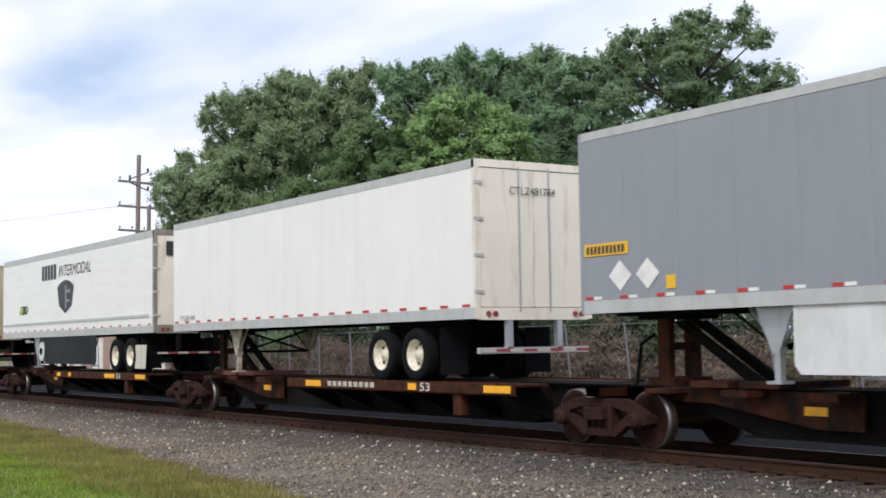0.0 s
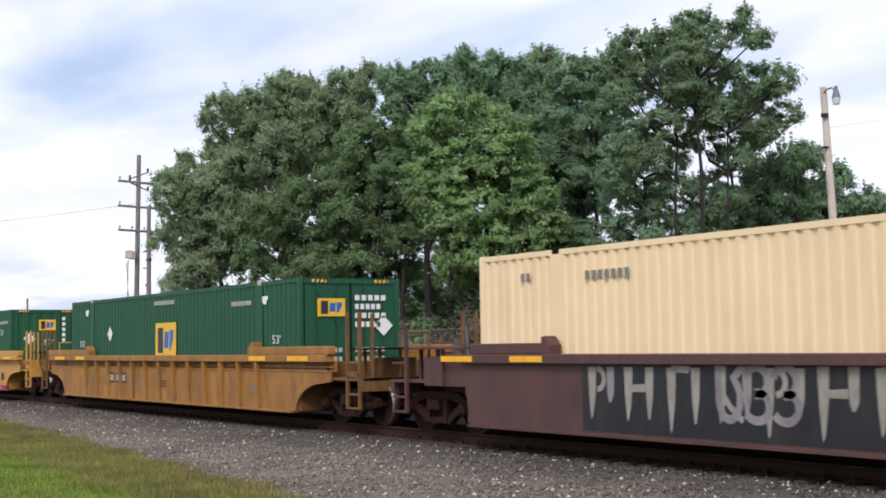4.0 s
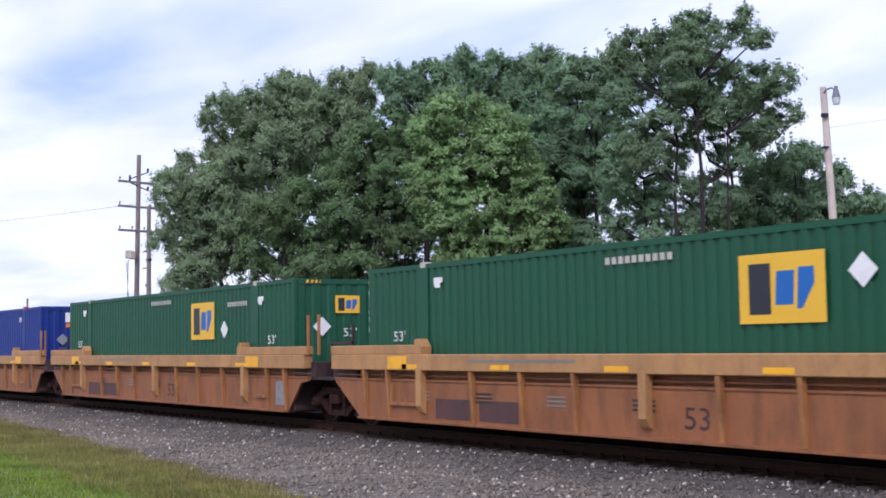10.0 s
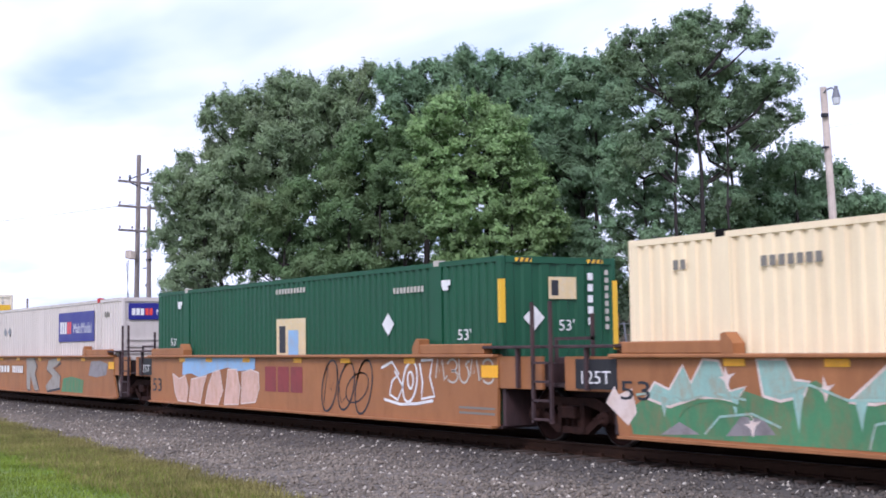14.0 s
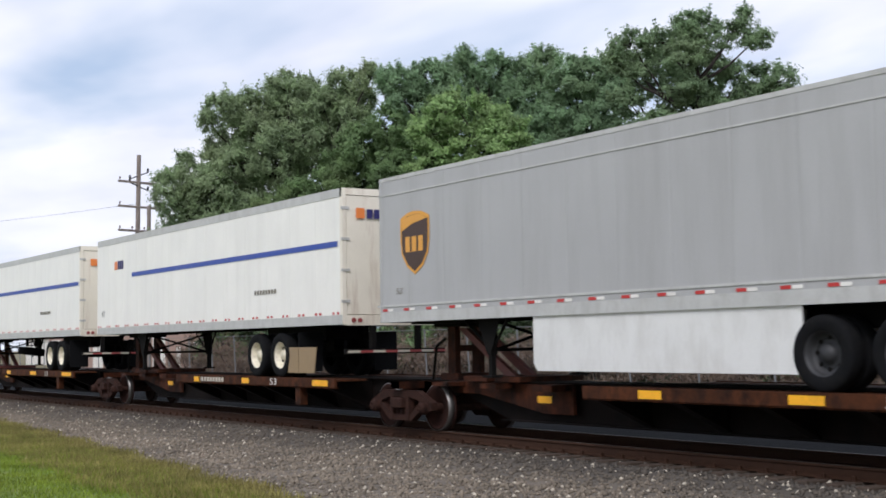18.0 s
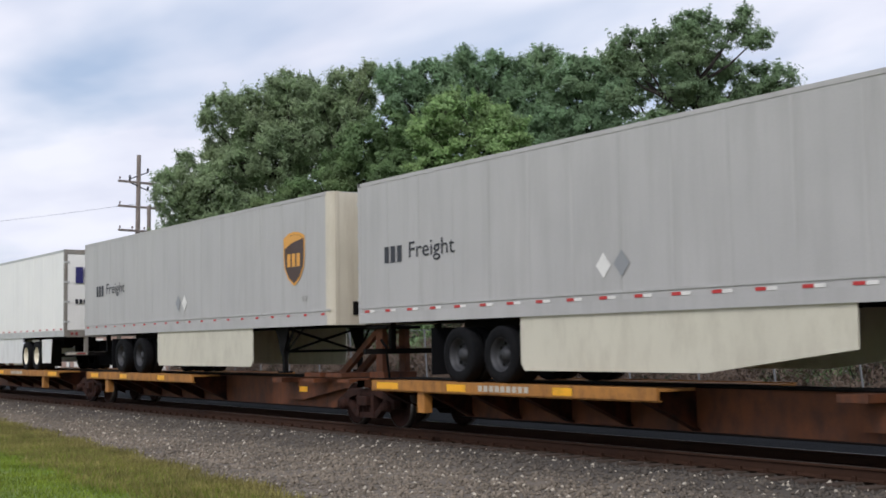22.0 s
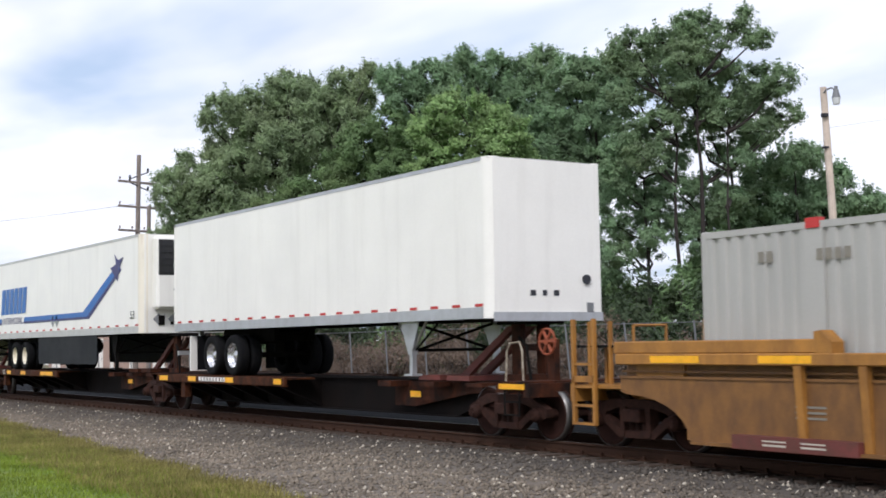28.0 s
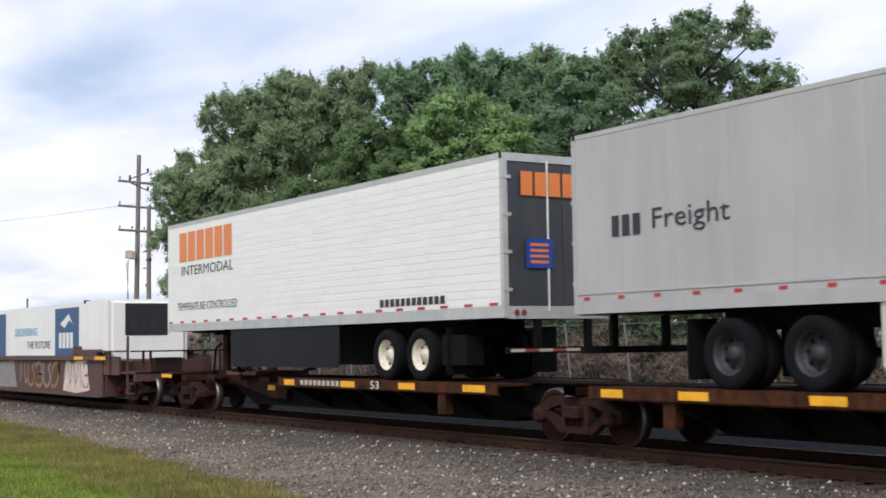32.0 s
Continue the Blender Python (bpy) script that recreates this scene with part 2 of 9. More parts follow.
RUST = lin("#4a2c1e")
DIRT = lin("#4b4038")
M = {
    "white": surf("white_paint", lin("#ebe9e1"), 0.35, var=0.05, scale=0.8, grime=lin("#c4c0b6"), amount=0.25, streak=0.9, bump=0.05, edge=(0.5, 0.8)),
    "cream": surf("cream_paint", lin("#efdcb2"), 0.45, var=0.05, scale=0.8, grime=lin("#b89468"), amount=0.35, streak=0.9, bump=0.06, edge=(0.5, 0.85)),
    "beige": surf("beige_paint", lin("#edd2a4"), 0.5, var=0.06, scale=0.8, grime=lin("#a9774a"), amount=0.4, streak=0.9, bump=0.06, edge=(0.55, 0.85)),
    "beige_rust": surf("rust_streaked_beige_paint", lin("#e4cba2"), 0.6, var=0.1, scale=0.6, grime=lin("#96602f"), amount=0.8, streak=0.86, bump=0.1, edge=(0.42, 0.78)),
    "bone_rust": surf("rust_streaked_bone_paint", lin("#e9d8b6"), 0.55, var=0.08, scale=0.7, grime=lin("#b98350"), amount=0.6, streak=0.88, bump=0.1, edge=(0.48, 0.78)),
    "bone": surf("bone_paint", lin("#edd9b0"), 0.45, var=0.06, scale=0.9, grime=lin("#a59880"), amount=0.4, streak=0.9, bump=0.06),
    "ivory": surf("ivory_paint", lin("#e8dcc2"), 0.45, var=0.05, scale=0.9, grime=lin("#b5ab98"), amount=0.35, streak=0.9, bump=0.06),
    "door_cream": surf("yellowed_white_paint", lin("#e6dfce"), 0.45, var=0.06, scale=1.2, grime=lin("#8a5a33"), amount=0.55, streak=0.85, bump=0.06, edge=(0.52, 0.8)),
    "grey": surf("grey_paint", lin("#a9a9a8"), 0.42, var=0.06, scale=0.7, grime=lin("#85837e"), amount=0.35, streak=0.9, bump=0.05),
    "warmgrey": surf("warm_grey_paint", lin("#b1afab"), 0.45, var=0.07, scale=0.7, grime=lin("#8f8c86"), amount=0.4, streak=0.9, bump=0.05),
    "rear_beige": surf("yellowed_grey_rear_paint", lin("#b3a88f"), 0.5, var=0.08, scale=1.0, grime=lin("#7d6a4c"), amount=0.6, streak=0.85, bump=0.05),
    "nose_beige": surf("yellowed_pale_nose_paint", lin("#c9c1ad"), 0.45, var=0.08, scale=1.0, grime=lin("#93836a"), amount=0.5, streak=0.9, bump=0.05),
    "bluegrey": surf("blue_grey_paint", lin("#8f9296"), 0.42, var=0.05, scale=0.7, grime=lin("#777b80"), amount=0.3, streak=0.9, bump=0.05),
    "silver": surf("bare_aluminium", lin("#b9bbbd"), 0.38, 0.6, var=0.1, scale=1.5, grime=lin("#8a8783"), amount=0.4, streak=0.6),
    "rail_grey": surf("painted_aluminium_rail", lin("#bbbbb7"), 0.45, 0.1, var=0.1, scale=1.5, grime=lin("#8d8981"), amount=0.4, streak=0.5),
    "green": surf("green_paint", lin("#074a2c"), 0.55, var=0.12, scale=0.9, grime=lin("#1c5a3e"), amount=0.25, streak=0.9, bump=0.06),
    "blue": surf("blue_paint", lin("#072a76"), 0.52, var=0.12, scale=0.9, grime=lin("#1b378c"), amount=0.25, streak=0.9, bump=0.06),
    "greybox": surf("grey_box_paint", lin("#a9a8a2"), 0.45, var=0.06, scale=0.9, grime=lin("#858780"), amount=0.35, streak=0.9, bump=0.06),
    "pale_box": surf("faded_box_paint", lin("#cdc3b7"), 0.5, var=0.06, scale=0.9, grime=lin("#a39888"), amount=0.35, streak=0.9, bump=0.06),
    "sign_tan": surf("faded_sign_film", lin("#d9c08c"), 0.5, var=0.1, scale=3.0, grime=lin("#cfc7b4"), amount=0.6),
    "yellow_car": surf("yellow_car_paint", lin("#c28f3e"), 0.55, var=0.12, scale=1.2, grime=lin("#8a5f30"), amount=0.5, streak=0.65, edge=(0.44, 0.74)),
    "ochre_car": surf("weathered_ochre_paint", lin("#a4722e"), 0.6, var=0.22, scale=1.0, grime=lin("#5d3d20"), amount=0.65, streak=0.6, edge=(0.4, 0.7)),
    "ochre_side": surf("rust_stained_ochre_paint", lin("#7c5629"), 0.65, var=0.18, scale=1.3, grime=lin("#4f3520"), amount=0.65, streak=0.45, edge=(0.38, 0.66)),
    "brown_car": surf("weathered_brown_paint", lin("#905a31"), 0.65, var=0.18, scale=1.0, grime=lin("#553721"), amount=0.75, streak=0.7, edge=(0.45, 0.75)),
    "tan_car": surf("faded_tan_paint", lin("#9f693c"), 0.6, var=0.14, scale=0.8, grime=lin("#7a4c28"), amount=0.6, streak=0.6),
    "chord_tan": surf("worn_tan_chord_paint", lin("#b0834e"), 0.6, var=0.16, scale=1.0, grime=lin("#7d5433"), amount=0.65, streak=0.5),
    "brown_rib": surf("weathered_tan_brown_paint", lin("#a26e3a"), 0.65, var=0.2, scale=1.4, grime=lin("#5c3c24"), amount=0.7, streak=0.6, edge=(0.42, 0.7)),
    "dark_end": surf("sooty_brown_paint", lin("#483331"), 0.7, var=0.25, scale=1.2, grime=lin("#231c1c"), amount=0.8, streak=0.6, edge=(0.4, 0.68)),
    "maroon_car": surf("dull_maroon_paint", lin("#5a3a33"), 0.65, var=0.2, scale=1.0, grime=lin("#39302c"), amount=0.7, streak=0.7, edge=(0.4, 0.7)),
    "spine": surf("rust_brown_steel", lin("#4a2716"), 0.75, var=0.35, scale=1.1, grime=lin("#15110f"), amount=0.94, streak=0.4, bump=0.3, edge=(0.36, 0.64), spec=0.15),
    # spine steel darkened for the shade under the decks; for sills, flanges, brackets
    "sill_dark": surf("shaded_sill_steel", lin("#150e0b"), 0.85, var=0.3, scale=1.1, grime=lin("#0a0807"), amount=0.9, streak=0.4, bump=0.3, edge=(0.36, 0.64), spec=0.15),
    "spine_orange": surf("faded_orange_steel", lin("#66391b"), 0.75, var=0.25, scale=1.4, grime=lin("#36241a"), amount=0.8, streak=0.5, bump=0.3, edge=(0.42, 0.7)),
    "deck_brown": surf("worn_brown_deck_steel", lin("#4d2b17"), 0.75, var=0.3, scale=1.6, grime=lin("#180f0b"), amount=0.85, streak=0.3, bump=0.3, edge=(0.4, 0.66), spec=0.15),
    "deck_orange": surf("worn_orange_deck_paint", lin("#a87230"), 0.7, var=0.2, scale=1.6, grime=lin("#553a22"), amount=0.7, streak=0.5, bump=0.3, edge=(0.45, 0.72)),
    "truck": surf("grimy_cast_steel", lin("#37231c"), 0.85, var=0.3, scale=3.0, grime=lin("#17100e"), amount=0.7, bump=0.4, edge=(0.42, 0.7), spec=0.15),
    "wheel": surf("rusty_wheel_steel", lin("#2e1a14"), 0.9, 0.0, var=0.25, scale=3.0, grime=lin("#150e0c"), amount=0.6, bump=0.2, spec=0.15),
    "tread": surf("polished_tread_steel", lin("#7d7a76"), 0.4, 0.8, var=0.1, scale=3.0),
    "black": surf("black_paint", lin("#1b1b1d"), 0.55, var=0.2, scale=1.5, grime=lin("#3a3733"), amount=0.5, streak=0.7),
    "slate_door": surf("slate_grey_door_paint", lin("#3b3e43"), 0.5, var=0.12, scale=1.2, grime=lin("#55524c"), amount=0.4, streak=0.8),
    "grimy_post": surf("grimy_grey_post_paint", lin("#8a857b"), 0.6, var=0.15, scale=2.0, grime=lin("#5b4936"), amount=0.7, streak=0.8),
    "leg_dirty": surf("dirt_stained_leg_paint", lin("#b3a994"), 0.6, var=0.15, scale=3.0, grime=lin("#5f4c3a"), amount=0.75, edge=(0.4, 0.65)),
    "under": surf("dark_underframe_steel", lin("#100f0e"), 0.85, var=0.3, scale=2.0, grime=lin("#1f1a16"), amount=0.5, spec=0.15),
    "rubber": surf("tyre_rubber", lin("#101113"), 0.9, var=0.2, scale=4.0, grime=lin("#26241f"), amount=0.4, spec=0.15),
    "rim_white": surf("white_rim_paint", lin("#e3dcc4"), 0.5, var=0.08, scale=5.0, grime=lin("#6b5a45"), amount=0.5),
    "rim_dark": surf("dark_rim_paint", lin("#2e2f31"), 0.6, var=0.15, scale=5.0, grime=lin("#2d2a27"), amount=0.5),
    "rim_orange": surf("orange_rim_paint", lin("#d8502c"), 0.5, var=0.1, scale=5.0, grime=lin("#5a3020"), amount=0.4),
    "rim_alu": surf("polished_rim_aluminium", lin("#d0d1d3"), 0.25, 0.8, var=0.1, scale=5.0, grime=lin("#77746e"), amount=0.3),
    "flap": surf("mud_flap_rubber", lin("#101113"), 0.85, var=0.15, spec=0.15),
    "skirt_w": surf("skirt_white_panel", lin("#dcdcd8"), 0.45, var=0.05, scale=0.9, grime=lin("#a8a49a"), amount=0.4, streak=0.6),
    "skirt_g": surf("skirt_cream_panel", lin("#cdc8b4"), 0.5, var=0.05, scale=0.9, grime=lin("#9a917f"), amount=0.4, streak=0.6),
    "tan_panel": surf("tan_plastic_panel", lin("#8f7a5a"), 0.6, var=0.1, scale=1.5),
    "skirt_d": surf("skirt_dark_panel", lin("#17191e"), 0.55, var=0.15, scale=0.9, grime=lin("#2b2b2c"), amount=0.4, spec=0.15),
    "red": surf("red_marking", lin("#b8322f"), 0.5, var=0.1),
    "dullred": surf("dull_red_marking", lin("#8c3a38"), 0.6, var=0.15, grime=lin("#5a322e"), amount=0.5),
    "rust_orange": surf("rusty_orange_paint", lin("#8f4526"), 0.7, var=0.2, scale=4.0, grime=lin("#4f2c1c"), amount=0.7),
    "maroon_pad": surf("grimy_red_paint", lin("#6b352e"), 0.65, var=0.2, grime=lin("#4a3224"), amount=0.7, edge=(0.4, 0.7)),
    "mark": surf("yellow_reflector", lin("#f2b010"), 0.45, var=0.08, grime=lin("#9a7220"), amount=0.45, edge=(0.5, 0.75)),
    "label_yellow": surf("yellow_label", lin("#e6b424"), 0.5, var=0.05),
    "white_mark": surf("white_marking", lin("#e6e4dd"), 0.5, var=0.06, grime=lin("#aaa79e"), amount=0.4),
    "dim_mark": surf("faded_marking", lin("#b9b2a2"), 0.55, var=0.1),
    "ink": surf("dark_lettering", lin("#26282e"), 0.5, var=0.1),
    "faint_ink": surf("faded_grey_lettering", lin("#7d786c"), 0.5, var=0.1),
    "navy": surf("navy_marking", lin("#2b2a63"), 0.45, var=0.06),
    "purple": surf("purple_panel", lin("#25257d"), 0.45, var=0.06, grime=lin("#3f3f88"), amount=0.2),
    "orange": surf("orange_marking", lin("#e0803c"), 0.45, var=0.06),
    "redorange": surf("red_orange_marking", lin("#e24a3a"), 0.45, var=0.06),
    "stripe_blue": surf("blue_stripe", lin("#26459c"), 0.45, var=0.06),
    "mid_blue": surf("mid_blue_marking", lin("#1f62a8"), 0.45, var=0.06),
    "sky_blue": surf("light_blue_marking", lin("#3f9ccd"), 0.45, var=0.06),
    "teal": surf("blue_panel", lin("#1d4a78"), 0.45, var=0.06),
    "shield": surf("brown_shield", lin("#3c2416"), 0.45, var=0.06),
    "lime": surf("lime_marking", lin("#9fb04e"), 0.5, var=0.1),
    "gold": surf("gold_marking", lin("#d99b3a"), 0.45, var=0.06),
    "letter_green": surf("green_lettering", lin("#1f5a48"), 0.5, var=0.06),
    "dia_grey": surf("grey_placard", lin("#8b8d8e"), 0.5, var=0.08),
    "g_green": surf("green_graffiti", lin("#4a8256"), 0.6, var=0.2, scale=2.0, grime=lin("#8a6a48"), amount=0.7, streak=0.6),
    "g_mint": surf("mint_graffiti", lin("#93b8a8"), 0.6, var=0.15, scale=2.0, grime=lin("#a07c58"), amount=0.75, streak=0.6),
    "g_pale": surf("pale_graffiti", lin("#dccabb"), 0.6, var=0.1, grime=lin("#a5764f"), amount=0.5),
    "g_cream": surf("cream_graffiti", lin("#9a9488"), 0.6, var=0.15, grime=lin("#6d5a45"), amount=0.6),
    "g_pink": surf("pink_graffiti", lin("#d2ad98"), 0.6, var=0.12, scale=2.0, grime=lin("#b58660"), amount=0.6, streak=0.5),
    "g_blue": surf("light_blue_graffiti", lin("#8fb4d2"), 0.6, var=0.1, grime=lin("#b08a62"), amount=0.4),
    "g_grey": surf("grey_graffiti", lin("#8d8784"), 0.6, var=0.12, grime=lin("#4b3a33"), amount=0.6),
    "rust_stain": surf("rust_stain", lin("#9a5c30"), 0.8, var=0.2, grime=lin("#5c3a24"), amount=0.6, streak=0.9),
    "rust_wash": surf("pale_rust_wash", lin("#c39a68"), 0.7, var=0.15, grime=lin("#e0cfb4"), amount=0.7, streak=0.9),
    "rail_side": surf("rusty_rail_steel", lin("#3d2a1f"), 0.8, 0.1, var=0.15, scale=2.0, grime=lin("#2b1e17"), amount=0.5, spec=0.15),
    "rail_top": surf("polished_rail_head", lin("#6a625c"), 0.45, 0.6, var=0.1),
    "tie": surf("weathered_tie_timber", lin("#4a4038"), 0.9, var=0.25, scale=3.0, bump=0.5, spec=0.15),
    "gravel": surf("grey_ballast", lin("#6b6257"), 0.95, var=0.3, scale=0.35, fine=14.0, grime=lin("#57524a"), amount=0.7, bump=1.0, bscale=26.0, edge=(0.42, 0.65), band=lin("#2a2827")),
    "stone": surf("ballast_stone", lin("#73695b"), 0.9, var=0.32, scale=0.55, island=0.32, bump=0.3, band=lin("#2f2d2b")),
    "stone_pale": surf("pale_ballast_stone", lin("#b3aa99"), 0.9, var=0.15, scale=6.0, island=0.2, bump=0.3),
    # gravel beyond the track, near black with the train's shade painted in
    "shaded_ballast": surf("shade_dark_ballast", lin("#090c11"), 0.95, var=0.3, scale=0.7, fine=14.0, grime=lin("#07090c"), amount=0.7, bump=1.0, bscale=26.0, spec=0.15),
    "soil": surf("dry_soil_and_grass", lin("#6d6247"), 0.95, var=0.25, scale=0.4, grime=lin("#5d6a35"), amount=0.7, bump=0.8, bscale=18.0),
    "turf": surf("mown_turf", lin("#627829"), 0.95, var=0.3, scale=0.5, grime=lin("#7c7637"), amount=0.8, bump=0.9, bscale=45.0),
    "blade": leafy("grass_blade", (0.165, 0.225, 0.024), 0.45, (0.24, 0.19, 0.045), 0.3),
    "dry_blade": leafy("dry_grass_blade", (0.235, 0.21, 0.068), 0.4, (0.3, 0.235, 0.09), 0.3),
    "weed": leafy("dry_weed_stem", (0.19, 0.14, 0.105), 0.22, (0.155, 0.14, 0.09), 0.35),
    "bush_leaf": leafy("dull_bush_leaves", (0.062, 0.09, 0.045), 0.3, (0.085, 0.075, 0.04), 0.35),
    "leaf_a": leafy("grey_green_leaves", (0.292, 0.38, 0.209), 0.16, (0.32, 0.325, 0.175), 0.45),
    "leaf_b": leafy("dark_green_leaves", (0.198, 0.297, 0.132), 0.16, (0.25, 0.25, 0.1), 0.45),
    "leaf_c": leafy("fresh_green_leaves", (0.286, 0.418, 0.171), 0.24, (0.31, 0.38, 0.14), 0.45),
    "leaf_d": leafy("blue_green_leaves", (0.231, 0.347, 0.193), 0.16, (0.26, 0.3, 0.14), 0.45),
    "leaf_e": leafy("locust_leaves", (0.22, 0.314, 0.171), 0.16, (0.26, 0.27, 0.12), 0.45),
    "bark": surf("grey_bark", lin("#2f2925"), 0.95, var=0.3, scale=3.0, bump=0.8, bscale=20.0),
    "pole_wood": surf("weathered_pole_timber", lin("#8a8078"), 0.9, var=0.2, scale=2.0, grime=lin("#675e57"), amount=0.5, streak=0.9, bump=0.4),
    "pole_pale": surf("pale_pole_timber", lin("#c9baa9"), 0.9, var=0.2, scale=2.0, grime=lin("#6e5f50"), amount=0.5, streak=0.9, bump=0.4),
    "steel": surf("galvanised_steel", lin("#77797a"), 0.6, 0.3, var=0.1),
    "cable": surf("black_cable", lin("#25262a"), 0.6),
    "insulator": surf("brown_porcelain", lin("#5a4238"), 0.3),
    "lamp_glass": surf("frosted_lamp_bowl", lin("#cfd2cf"), 0.3),
    "house_wall": surf("white_house_siding", lin("#dedbd3"), 0.6, var=0.06),
    "house_tan": surf("pinkish_tan_masonry", lin("#a08678"), 0.7, var=0.08),
    "house_brown": surf("brown_brick_parapet", lin("#6d5547"), 0.85, var=0.15, scale=2.0, bump=0.4, bscale=12.0),
    "roof": surf("grey_roof_shingle", lin("#5a5754"), 0.9, var=0.15),
    "pane": surf("dark_window_pane", lin("#2b3238"), 0.15),
    "container_floor": surf("dark_floor", lin("#35302b"), 0.8),
}


# ---- mesh helpers ----
BASE = {}


def box(bm, x0, x1, y0, y1, z0, z1):
    v = [bm.verts.new((x, y, z)) for x in (x0, x1) for y in (y0, y1) for z in (z0, z1)]
    for f in ((0, 1, 3, 2), (4, 6, 7, 5), (0, 4, 5, 1), (2, 3, 7, 6), (0, 2, 6, 4), (1, 5, 7, 3)):
        bm.faces.new([v[i] for i in f])
    return bm


def B(*dims):
    """A mesh of one or more boxes, each x0, x1, y0, y1, z0, z1, with eased edges where it is thick enough."""
    bm = bmesh.new()
    for d in dims:
        box(bm, *d)
    return bm


def soft_box(*dims, r=0.012):
    bm = B(*dims)
    bmesh.ops.bevel(bm, geom=bm.edges[:], offset=r, segments=1, affect="EDGES")
    return bm


def prism(bm, pts, a, b, axis="y"):
    """A polygon drawn in x, z (or y, z; or x, y) pushed out along the axis from a to b."""
    def at(p, h):
        return {"y": (p[0], h, p[1]), "x": (h, p[0], p[1]), "z": (p[0], p[1], h)}[axis]
    lo = [bm.verts.new(at(p, a)) for p in pts]
    hi = [bm.verts.new(at(p, b)) for p in pts]
    n = len(pts)
    bm.faces.new(lo)
    bm.faces.new(hi[::-1])
    for i in range(n):
        bm.faces.new((lo[i], hi[i], hi[(i + 1) % n], lo[(i + 1) % n]))
    return bm


def rod(bm, p, q, r, seg=8, r2=None):
    p, q = Vector(p), Vector(q)
    d = q - p
    rot = d.to_track_quat("Z", "Y").to_matrix()
    r2 = r if r2 is None else r2
    a = [bm.verts.new(p + rot @ Vector((r * math.cos(6.2832 * i / seg), r * math.sin(6.2832 * i / seg), 0))) for i in range(seg)]
    b = [bm.verts.new(q + rot @ Vector((r2 * math.cos(6.2832 * i / seg), r2 * math.sin(6.2832 * i / seg), 0))) for i in range(seg)]
    for i in range(seg):
        bm.faces.new((a[i], a[(i + 1) % seg], b[(i + 1) % seg], b[i]))
    bm.faces.new(a[::-1])
    bm.faces.new(b)
    return bm


def lathe(bm, prof, seg=24, centre=(0, 0, 0)):
    """A profile of (radius, y) turned round the y axis."""
    cx, cy, cz = centre
    rings = []
    for r, y in prof:
        if r < 1e-5:
            rings.append([bm.verts.new((cx, cy + y, cz))])
        else:
            rings.append([bm.verts.new((cx + r * math.cos(6.2832 * i / seg), cy + y, cz + r * math.sin(6.2832 * i / seg))) for i in range(seg)])
    for a, b in zip(rings, rings[1:]):
        for i in range(seg):
            j = (i + 1) % seg
            if len(a) == 1 and len(b) == 1:
                continue
            if len(a) == 1:
                bm.faces.new((a[0], b[j], b[i]))
            elif len(b) == 1:
                bm.faces.new((a[i], a[j], b[0]))
            else:
                bm.faces.new((a[i], a[j], b[j], b[i]))
    return bm


def as_mesh(name, geo, mat, smooth=False):
    if isinstance(geo, bpy.types.Mesh):
        return geo
    bmesh.ops.recalc_face_normals(geo, faces=geo.faces)
    me = bpy.data.meshes.new(name)
    geo.to_mesh(me)
    geo.free()
    me.materials.append(mat if not isinstance(mat, str) else M[mat])
    if smooth:
        for p in me.polygons:
            p.use_smooth = True
    return me


def part(name, geo, mat, parent, label="", loc=(0, 0, 0), smooth=False):
    """One mesh object under a thing or a part. A thing's parts are given with heights above the rail."""
    ob = new(name, as_mesh(name, geo, mat, smooth))
    ob.parent = parent
    ob.location = (loc[0], loc[1], loc[2] - BASE.get(parent.name, 0.0))
    if label:
        ob["label"] = label
    return ob


def thing(name, label, category, x=0.0, y=0.0, base=0.0, group="", kind=""):
    ob = new(name)
    ob.empty_display_size = 0.3
    ob.location = (x, y, base)
    BASE[ob.name] = base
    return tagged(ob, label, category, group, kind)


TRAIN = []      # (thing, x at the start, base height)


def rolling(name, label, category, x, base, group):
    ob = thing(name, label, category, x, 0, base, group)
    TRAIN.append((ob, x, base))
    return ob


MESHES = {}


def shared(key, build, mat, smooth=False):
    if key not in MESHES:
        MESHES[key] = as_mesh(key, build(), mat, smooth)
    return MESHES[key]


# ---- flat markings ----
def flat(pts, face):
    """Polygons (u, v) laid on a face: ('s', y) the side towards the camera, ('e', x) the end that faces along +x."""
    bm = bmesh.new()
    for poly in pts:
        if face[0] == "s":
            vs = [bm.verts.new((u, face[1], v)) for u, v in poly]
        else:
            vs = [bm.verts.new((face[1], u, v)) for u, v in poly]
        bm.faces.new(vs)
    return bm


def rect(u0, u1, v0, v1):
    return [(u0, v0), (u1, v0), (u1, v1), (u0, v1)]


def diamond(u0, u1, v0, v1):
    um, vm = (u0 + u1) / 2, (v0 + v1) / 2
    return [(um, v0), (u1, vm), (um, v1), (u0, vm)]


def bars(u0, u1, v0, v1, n, gap=0.22, skew=0.0):
    """A word that cannot be read: a row of blocks on a hair-thin base line."""
    w = (u1 - u0) / n
    out = [[(u0 + i * w, v0), (u0 + (i + 1 - gap) * w, v0), (u0 + (i + 1 - gap) * w + skew, v1), (u0 + i * w + skew, v1)] for i in range(n)]
    out += [[(u0 + (i + 1 - gap) * w, v0), (u0 + (i + 1) * w, v0), (u0 + (i + 1) * w, v0 - 0.003), (u0 + (i + 1 - gap) * w, v0 - 0.003)] for i in range(n - 1)]
    return out


